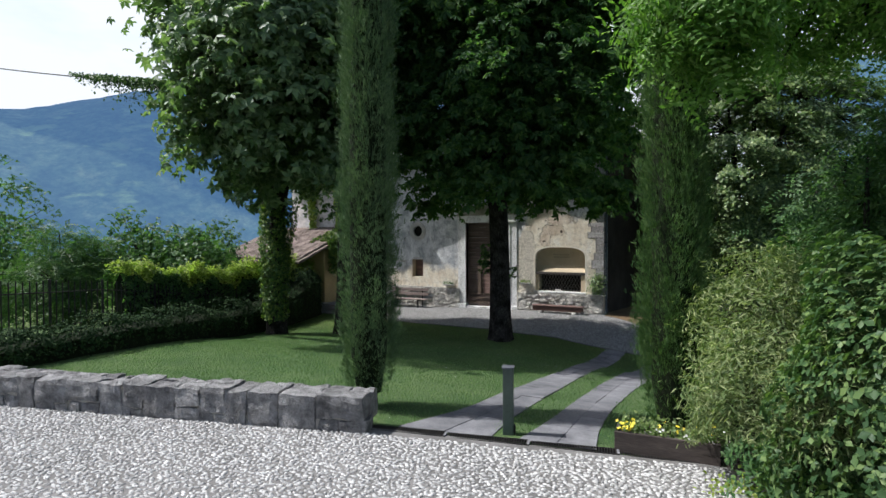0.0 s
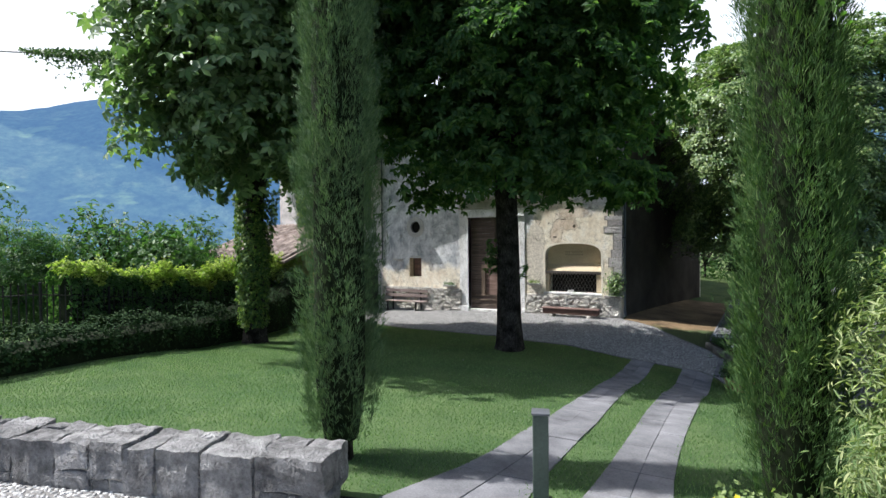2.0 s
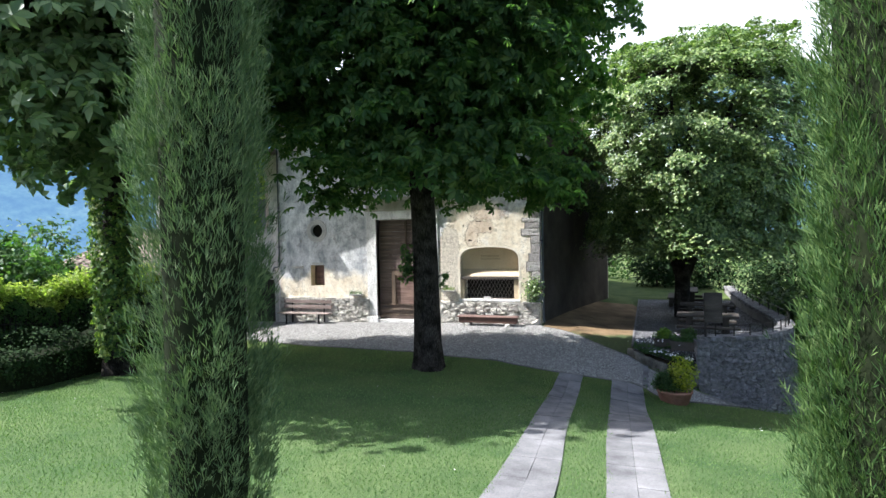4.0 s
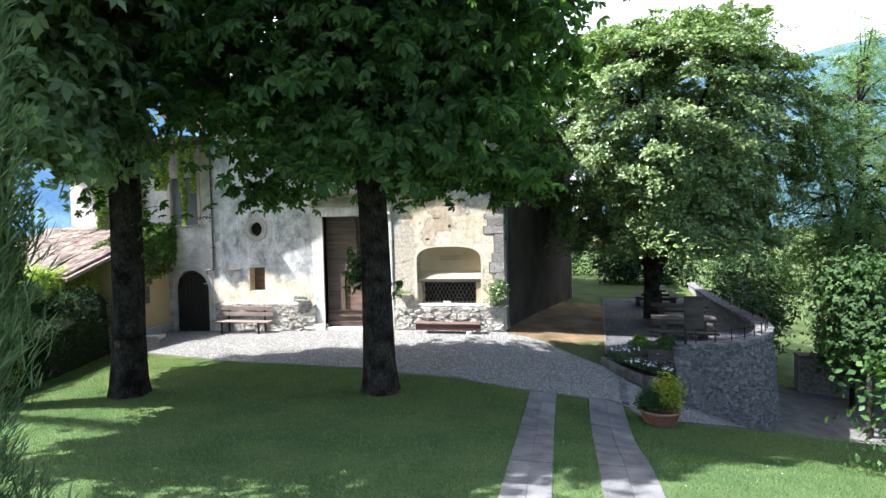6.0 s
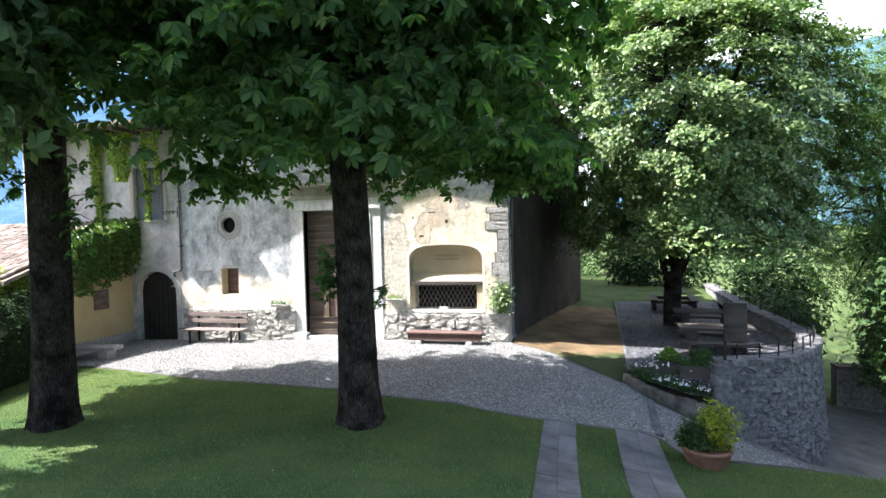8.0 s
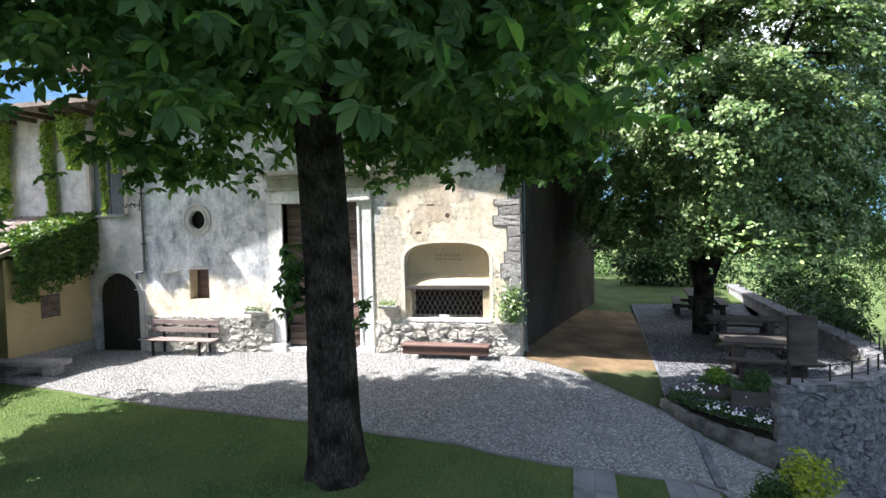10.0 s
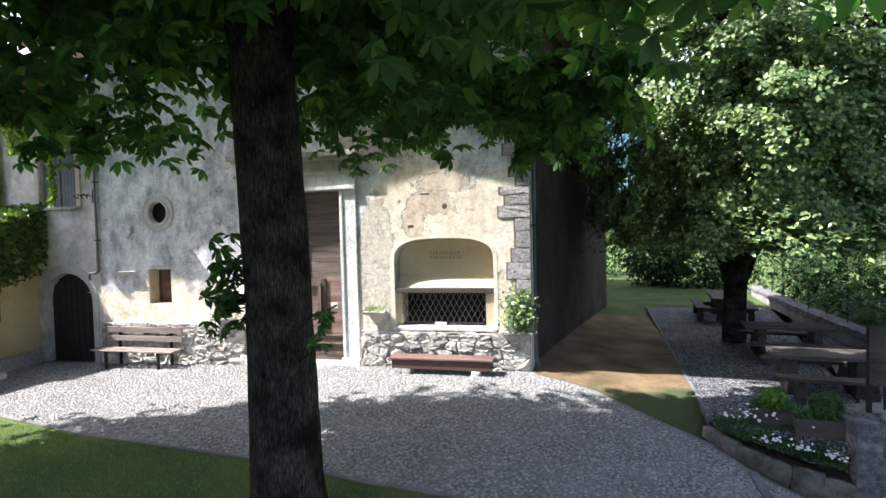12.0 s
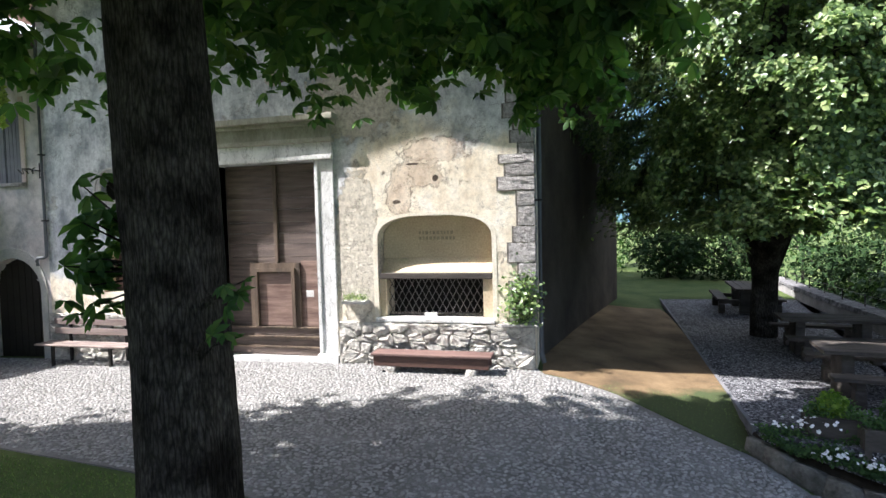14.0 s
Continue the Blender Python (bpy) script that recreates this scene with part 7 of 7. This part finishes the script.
def picnic_table(cx, cy, length, turn_deg):
    t = thing("picnic_table", (cx, cy, T), "weathered heavy wooden picnic table with attached benches", "picnic table", "picnic tables on the terrace")
    m = pose(cx, cy, T, 0, 0, turn_deg)
    L = length / 2
    for k in range(4):
        y = -0.4 + 0.2 * k
        part("top_plank", turned(boxed(-L, L, y + 0.004, y + 0.196, 0.69, 0.75, bevel=0.008), m), "wood_grey", t)
    for s in (-1, 1):
        part("seat_plank", turned(boxed(-L, L, s * 0.72 - 0.14, s * 0.72 + 0.14, 0.4, 0.46, bevel=0.008), m), "wood_grey", t)
        x = s * (L - 0.35)
        part("trestle", turned(boxed(x - 0.09, x + 0.09, -0.26, 0.26, 0.0, 0.688, bevel=0.03), m), "wood_grey", t)
        part("cross_beam", turned(boxed(x - 0.06, x + 0.06, -0.8, 0.8, 0.28, 0.398, bevel=0.01), m), "wood_grey", t)
        for q in (-1, 1):
            part("leg", turned(boxed(x - 0.08, x + 0.08, q * 0.72 - 0.09, q * 0.72 + 0.09, 0.0, 0.278, bevel=0.03), m), "wood_grey", t)


picnic_table(5.2, 0.2, 1.75, -6)
picnic_table(5.55, 3.0, 1.8, -6)
picnic_table(5.5, 8.6, 2.2, 84)


def notice_board():
    b = thing("notice_board", (4.85, -2.2, 0.12), "grey wooden notice panel on a dark iron post", "notice board")
    m = pose(4.85, -2.2, 0.0, 0, 0, -4)
    part("post", turned(boxed(-0.03, 0.03, -0.03, 0.03, 0.1, 1.4, bevel=0.006), m), "iron", b)
    part("panel", turned(boxed(-0.02, 0.42, -0.058, -0.034, 0.6, 1.42, bevel=0.006), m), "wood_grey", b)
    for z in (0.7, 1.32):
        part("batten", turned(boxed(-0.01, 0.41, -0.032, -0.012, z - 0.02, z + 0.02, bevel=0.003), m), "wood_grey", b)


notice_board()


def flower_pot():
    x, y = 3.79, -5.5
    z = hz(x, y)
    p = thing("flower_pot", (x, y, z), "wide round terracotta pot with a yellow-green shrub", "flower pot")
    v, f_ = lathe([(0.02, 0.0), (0.3, 0.0), (0.33, 0.03), (0.38, 0.16), (0.385, 0.18), (0.395, 0.2), (0.42, 0.3), (0.45, 0.32), (0.45, 0.37), (0.41, 0.375), (0.39, 0.32), (0.02, 0.31)], 40)
    raw("bowl", v * 0.87 + np.array((x, y, z - 0.02)), f_, "terracotta", p, smooth=True)
    rng = np.random.default_rng(29)
    n = 1300
    d = unit(rng.normal(0, 1, (n, 3)))
    q = d * np.array((0.3, 0.27, 0.37)) * rng.uniform(0.6, 1.05, (n, 1)) * lumps(d, 5, 0.1)[:, None] + np.array((x + 0.15, y, z + 0.66))
    v, f_ = scatter(SINGLE, q, d + np.array((0, 0, 0.6)), rng, 0.4, 0.75, 0.6)
    raw("shrub_foliage", v, f_, "bush_yellow", p)["kind"] = "stuff"
    q = np.stack([x + rng.normal(-0.1, 0.18, 500), y + rng.normal(0, 0.16, 500), z + 0.31 + np.abs(rng.normal(0, 0.07, 500))], 1)
    v, f_ = scatter(SINGLE, q, np.tile((0, 0, 1.0), (500, 1)), rng, 0.4, 0.7, 0.6)
    raw("low_foliage", v, f_, "shrub", p)["kind"] = "stuff"
    d = unit(rng.normal(0, 1, (900, 3)))
    q = d * np.array((0.27, 0.24, 0.24)) * rng.uniform(0.3, 1.05, (900, 1)) + np.array((x - 0.2, y - 0.02, z + 0.5))
    v, f_ = scatter(LANCE, q, d + np.array((0, 0, 1.0)), rng, 0.6, 1.2, 0.9)
    raw("grey_herb", v, f_, "cushion", p)["kind"] = "stuff"
    raw("stem", *tube([(x + 0.1, y, z + 0.28), (x + 0.14, y, z + 0.55), (x + 0.14, y, z + 0.9)], (0.02, 0.015, 0.005), 6), "bark", p)


flower_pot()


def hut():
    w = thing("garden_wall", (10.15, 5.9, -3.0), "pale rendered low wall with a dark cap beside the ramp", "wall", kind="structure")
    # shade on the front and sun on the end are in the two materials
    part("body", boxed(10.15, 16.0, 5.7, 6.1, -4.2, -1.8), "wall_stone", w)
    part("end_face", boxed(10.1, 10.146, 5.68, 6.12, -4.2, -1.82, bevel=0.01), "mortar", w, "wall end coloured paler for the sun on it")
    part("cap", boxed(10.1, 16.0, 5.6, 6.2, -1.796, -1.7, bevel=0.02), "tile", w)


hut()


# ---------------------------------------------------------------- shrubs and woods around
def shrub(name, at, radii, clumps, per, template, material, seed, label, size=1.0, spread=0.35):
    rng = np.random.default_rng(seed)
    x, y, z = at
    t = thing(name, (x, y, hz(x, y)), label, "shrub" if radii[2] < 2.5 else "tree")
    p, n, c = crown_points(at, radii, clumps, per, rng, seed, spread, 0.25)
    v, f_ = scatter(template, p, n, rng, 0.75 * size, 1.25 * size, 0.5)
    raw("leaf_mass", v, f_, material, t)["kind"] = "stuff"
    root = Vector((x, y, hz(x, y) - 0.1))
    fork = Vector((x, y, max(hz(x, y) + 0.4, z - radii[2] * 0.5)))
    raw("trunk", *tube([root, root.lerp(fork, 0.5), fork], (0.1, 0.08, 0.07), 8, 0.1, seed), "bark", t)
    tw = [tube([fork, fork.lerp(Vector(q), 0.5) + Vector((0, 0, 0.1)), Vector(q)], (0.05, 0.03, 0.01), 5) for q in c[::4]]
    raw("branching", *join_raw(tw), "bark", t)["kind"] = "stuff"


for k, (x, y, z, rx, ry, rz, nm) in enumerate((
        (-15.6, -15.8, 1.7, 1.7, 1.6, 1.5, "PINNATE"), (-15.8, -11.8, 1.9, 2.0, 1.8, 1.7, "PINNATE"), (-13.8, -8.2, 1.8, 1.6, 1.6, 1.5, "BROAD"), (-16.2, -8.5, 2.0, 2.0, 2.0, 1.7, "BROAD"),
        (-17.0, -5.2, 1.8, 1.8, 1.8, 1.9, "BROAD"), (-20.5, -12.5, 2.2, 2.4, 2.4, 2.6, "BROAD"), (-19.0, -17.0, 1.4, 2.2, 2.2, 2.6, "PINNATE"), (-27.0, -10.5, 4.0, 3.0, 3.0, 3.5, "BROAD"))):
    shrub("wild_shrub", (x, y, z), (rx, ry, rz), 90, 30, PINNATE if nm == "PINNATE" else BROAD, "shrub", 80 + k, "wild green shrub growing on the slope beyond the fence", 1.5 if nm == "PINNATE" else 1.0, 0.42)
for k, (x, y, z, rx, ry, rz) in enumerate(((9.2, 8.2, -0.7, 0.9, 2.0, 1.4), (10.0, 11.5, -0.1, 1.8, 2.4, 1.7), (10.4, 1.2, 1.0, 1.2, 1.2, 1.5), (10.6, 14.0, 0.3, 2.6, 2.6, 2.2), (12.0, -2.5, 0.2, 2.4, 2.2, 2.6), (14.5, 8.0, 1.5, 3.0, 3.0, 3.5),
                                          (4.6, 17.5, 0.9, 1.4, 1.2, 1.2), (7.2, 17.0, 1.2, 2.0, 1.6, 2.0), (1.5, 22.5, 2.5, 3.0, 2.0, 3.2), (6.0, 23.0, 3.0, 4.0, 2.5, 3.8), (11.0, 20.0, 3.0, 3.5, 3.0, 4.0))):
    # darker leaf materials put some of these shrubs in shade by colour
    shrub("boundary_shrub", (x, y, z), (rx, ry, rz), 80, 26, BROAD, "hedge" if k in (1, 3, 6, 7) else "cushion" if k in (2, 9) else "ivy" if k == 0 else "shrub", 100 + k, "dense leafy shrub below and behind the terrace", 0.9, 0.36)
for k, (x, y, z, rx, ry, rz) in enumerate(((11.3, 4.4, -0.4, 1.1, 1.1, 1.9), (13.2, 3.2, 0.6, 1.9, 1.6, 2.6), (14.8, 5.0, 2.2, 2.2, 2.0, 3.4))):
    shrub("boundary_shrub", (x, y, z), (rx, ry, rz), 90, 34, BROAD, "ivy", 120 + k, "dark leafy shrub in the shade above the ramp", 0.9, 0.36)
shrub("laurel_shrub", (7.3, -8.2, 0.5), (1.25, 1.3, 1.9), 90, 30, SINGLE, "shrub", 131, "dark leafy shrub at the lawn's edge", 1.2, 0.3)
shrub("laurel_shrub", (8.2, -11.5, 1.6), (1.8, 1.8, 2.6), 110, 30, SINGLE, "shrub", 132, "dark leafy shrub at the lawn's edge", 1.3, 0.36)


# ---------------------------------------------------------------- lawn, earth and loose stones
def earth_patch():
    poly = [(0.1, -0.2), (1.25, -0.75), (2.82, -1.8), (2.93, -1.5), (3.05, 1.6), (3.22, 6.0), (3.3, 8.3), (1.55, 8.0), (0.05, 1.0)]
    sheet("bare_ground", poly, 0.012, "earth_mix", "trodden earth and thin grass beside the chapel's corner", "earth", step=0.3, skirt=0.05)


def earth_mix():
    m, nt, b = base_mat("earth_and_grass", 0.95)
    n1 = tex(nt, "noise", 1.1, 7, world_space=True)
    n2 = tex(nt, "noise", 45, 4, world_space=True)
    bare = ramp(nt, n1, ((0.32, (0.27, 0.19, 0.11)), (0.5, (0.19, 0.132, 0.076)), (0.68, (0.11, 0.078, 0.048))))
    sep = nt.nodes.new("ShaderNodeSeparateXYZ")
    nt.links.new(nt.nodes.new("ShaderNodeNewGeometry").outputs["Position"], sep.inputs[0])
    line = None
    for src, k in ((sep.outputs["X"], 0.5), (sep.outputs["Y"], -1.0), (n1, 1.6)):
        ml = nt.nodes.new("ShaderNodeMath")
        ml.operation = "MULTIPLY"
        nt.links.new(src, ml.inputs[0])
        ml.inputs[1].default_value = k
        if line is None:
            line = ml.outputs[0]
        else:
            ad = nt.nodes.new("ShaderNodeMath")
            nt.links.new(line, ad.inputs[0])
            nt.links.new(ml.outputs[0], ad.inputs[1])
            line = ad.outputs[0]
    mr = nt.nodes.new("ShaderNodeMapRange")
    mr.inputs["From Min"].default_value, mr.inputs["From Max"].default_value = 1.95, 2.35
    nt.links.new(line, mr.inputs["Value"])
    col = mix(nt, mr.outputs["Result"], bare, (0.07, 0.088, 0.04))
    col = mix(nt, 0.5, col, ramp(nt, n2, ((0.3, (0.6, 0.6, 0.6)), (0.7, (1.2, 1.2, 1.2)))), "MULTIPLY")
    nt.links.new(col, b.inputs["Base Color"])
    bump(nt, b, n2, 0.015)
    return m


M["earth_mix"] = earth_mix()
earth_patch()


def spread_in(poly, per_m2, rng, jitter=0.42):
    """Evenly jittered points inside a polygon."""
    step = 1 / math.sqrt(per_m2)
    x0, x1 = min(p[0] for p in poly), max(p[0] for p in poly)
    y0, y1 = min(p[1] for p in poly), max(p[1] for p in poly)
    gx, gy = np.meshgrid(np.arange(x0, x1, step), np.arange(y0, y1, step))
    gx = gx + (np.arange(gx.shape[0]) % 2)[:, None] * step / 2
    p = np.stack([gx.ravel(), gy.ravel()], 1) + rng.uniform(-jitter, jitter, (gx.size, 2)) * step
    inside = np.zeros(len(p), bool)
    for (xa, ya), (xb, yb) in zip(poly, poly[1:] + poly[:1]):
        c = (ya > p[:, 1]) != (yb > p[:, 1])
        with np.errstate(divide="ignore", invalid="ignore"):
            xi = (xb - xa) * (p[:, 1] - ya) / (yb - ya) + xa
        inside ^= c & (p[:, 0] < xi)
    return p[inside]


def pebble_template():
    v, f_ = [], []
    for r, z in ((1.0, -0.35), (0.82, 0.42)):
        for k in range(5):
            a = 2 * math.pi * (k + 0.5 * (z > 0)) / 5
            v.append((r * math.cos(a), r * math.sin(a), z))
    v.append((0, 0, 0.72))
    for k in range(5):
        l = (k + 1) % 5
        f_ += [(k, l, 5 + k), (l, 5 + l, 5 + k), (5 + k, 5 + l, 10)]
    return np.array(v), np.array(f_)


PEBBLE = pebble_template()


def pebbles(p, length, width, height, lift, rng, lean=25):
    n = len(p)
    a = rng.normal(0, 0.7, n) + radians(lean)
    l, w, h = length * rng.uniform(0.7, 1.3, n), width * rng.uniform(0.75, 1.25, n), height * rng.uniform(0.8, 1.3, n)
    tv, tf = PEBBLE
    x = tv[None, :, 0] * l[:, None] / 2
    y = tv[None, :, 1] * w[:, None] / 2
    z = tv[None, :, 2] * h[:, None]
    jit = 1 + 0.12 * rng.normal(0, 1, (n, len(tv)))
    x, y = x * jit, y * jit
    ca, sa = np.cos(a)[:, None], np.sin(a)[:, None]
    base = np.array([hz(*q) for q in p]) + lift
    v = np.stack([p[:, 0:1] + x * ca - y * sa, p[:, 1:2] + x * sa + y * ca, base[:, None] + z], 2)
    return v, tf


def cobbles():
    rng = np.random.default_rng(51)
    yard = [(-12.2, -2.8), (-9.6, -3.35), (-6.6, -4.05), (-2.96, -4.6), (-1.6, -4.95), (0.06, -5.15), (1.0, -5.1), (3.1, -4.65), (4.6, -5.1), (7.0, -4.75), (8.6, -4.5), (8.6, -0.5), (8.0, -0.7), (7.9, -0.8), (7.5, -1.4), (6.4, -2.2), (4.6, -2.75), (3.3, -2.55), (2.75, -1.95), (1.2, -0.88), (0.1, -0.35), (0.0, -0.08), (-12.2, -0.02)]
    p = spread_in(yard, 280, rng)
    v, tf = pebbles(p, 0.064, 0.042, 0.02, 0.02, rng)
    f_ = (tf[None] + (np.arange(len(p)) * v.shape[1])[:, None, None]).reshape(-1, 3)
    ob = raw("yard_pebbles", v.reshape(-1, 3), f_, "pebble", smooth=True)
    tagged(ob, "small grey river stones packed in the yard's paving", "cobbles", kind="stuff")
    court = [(-7.5, -21.5), (-7.5, -19.5), (0.9, -16.99), (4.7, -15.98), (5.1, -17.2), (5.3, -21.5)]
    p = spread_in(court, 350, rng)
    near = [k for k in range(len(p)) if 1.5 < p[k][0] < 3.0 and -17.35 < p[k][1] < -16.65][:290]
    v, tf = pebbles(p, 0.064, 0.037, 0.02, 0.018, rng, 10)
    mask = np.ones(len(p), bool)
    mask[near] = False
    vv = v[mask]
    f_ = (tf[None] + (np.arange(len(vv)) * v.shape[1])[:, None, None]).reshape(-1, 3)
    ob = raw("forecourt_pebbles", vv.reshape(-1, 3), f_, "pebble_white", smooth=True)
    tagged(ob, "pale oval river pebbles packed on edge", "cobbles", kind="stuff")
    court_ob = bpy.data.objects["forecourt"]
    for k in near:
        me = bpy.data.meshes.new("pebble")
        me.from_pydata(v[k].tolist(), [], tf.tolist())
        me.materials.append(M["pebble_white"])
        me.shade_smooth()
        new("pebble", me).parent = court_ob


LAWN = [(0.75, -16.5), (-1.0, -16.9), (-6.3, -18.4), (-7.2, -14.9), (-9.8, -9.3), (-11.0, -5.5), (-11.8, -3.0), (-9.6, -3.5), (-6.6, -4.2), (-2.96, -4.75), (-1.6, -5.1), (0.06, -5.3), (1.15, -5.2), (3.2, -4.85), (3.5, -5.35), (4.6, -5.35), (8.5, -4.85), (8.5, -9), (6.0, -13), (5.0, -15.4), (2.0, -16.2)]


def grass():
    rng = np.random.default_rng(52)
    p = spread_in(LAWN, 560, rng, 0.5)
    ys = np.array([-16.35, -15.7, -14.9, -13.6, -12, -11, -9, -7.5, -5.6, -4.75])
    a0 = np.interp(p[:, 1], ys, [1.0, 1.25, 1.38, 1.43, 1.4, 1.35, 1.28, 1.22, 1.19, 1.19])
    a1 = np.interp(p[:, 1], ys, [2.2, 2.1, 2.1, 2.11, 2.02, 1.93, 1.86, 1.8, 1.75, 1.75])
    b0 = np.interp(p[:, 1], ys, [2.5, 2.55, 2.58, 2.58, 2.52, 2.49, 2.46, 2.44, 2.42, 2.42])
    b1 = np.interp(p[:, 1], ys, [3.4, 3.3, 3.22, 3.17, 3.16, 3.16, 3.15, 3.14, 3.14, 3.14])
    rag = 0.015 + 0.05 * rng.random(len(p)) + 0.035 * np.sin(p[:, 1] * 4.3) * np.sin(p[:, 1] * 1.9)
    on = ((p[:, 0] > a0 + rag) & (p[:, 0] < a1 - rag)) | ((p[:, 0] > b0 + rag) & (p[:, 0] < b1 - rag))
    near = rng.random(len(p)) < np.interp(p[:, 1], [-16, -12, -8, -4], [0.9, 1.0, 1.0, 1.0])
    p = p[~on & near]
    verge = spread_in([(0.8, -0.55), (2.75, -1.78), (2.88, -1.4), (2.92, -0.3), (2.2, -0.35), (1.5, -0.45)], 330, rng, 0.5)
    p = np.concatenate([p, verge])
    n = len(p)
    z = np.array([hz(*q) for q in p])
    tuft = join_raw([moved(spun(BLADE, d), 0.012 * math.cos(d), 0.012 * math.sin(d), 0) for d in (0, 120, 240)])
    a = rng.uniform(0, 6.28, n)
    s = rng.uniform(0.6, 1.2, n)
    tv, tf = tuft
    lean = rng.normal(0, 0.3, (n, 2))
    x = (tv[None, :, 0] * np.cos(a)[:, None] - tv[None, :, 1] * np.sin(a)[:, None]) * s[:, None] + tv[None, :, 2] * lean[:, 0:1]
    y = (tv[None, :, 0] * np.sin(a)[:, None] + tv[None, :, 1] * np.cos(a)[:, None]) * s[:, None] + tv[None, :, 2] * lean[:, 1:2]
    v = np.stack([p[:, 0:1] + x, p[:, 1:2] + y, z[:, None] + tv[None, :, 2] * s[:, None]], 2)
    f_ = (tf[None] + (np.arange(n) * len(tv))[:, None, None]).reshape(-1, 3)
    ob = raw("grass", v.reshape(-1, 3), f_, "grass")
    tagged(ob, "short mown grass blades and clover of the lawn", "grass", kind="stuff")
    # daisies and fallen petals
    q = p[rng.choice(n, 90, replace=False)]
    t = np.stack([q[:, 0], q[:, 1], np.array([hz(*k) for k in q]) + 0.05], 1)
    bloom = join_raw([spun(leaflet(0.007, 0.006, 0, -0.1, 0.1), 72 * k) for k in range(5)])
    v, f_ = scatter(bloom, t, np.tile((0, 0, 1.0), (90, 1)), rng, 0.8, 1.4, 0.3)
    ob = raw("daisies", v, f_, "white_flower")
    tagged(ob, "tiny white daisies scattered in the lawn", "flowers", kind="stuff")


cobbles()
grass()
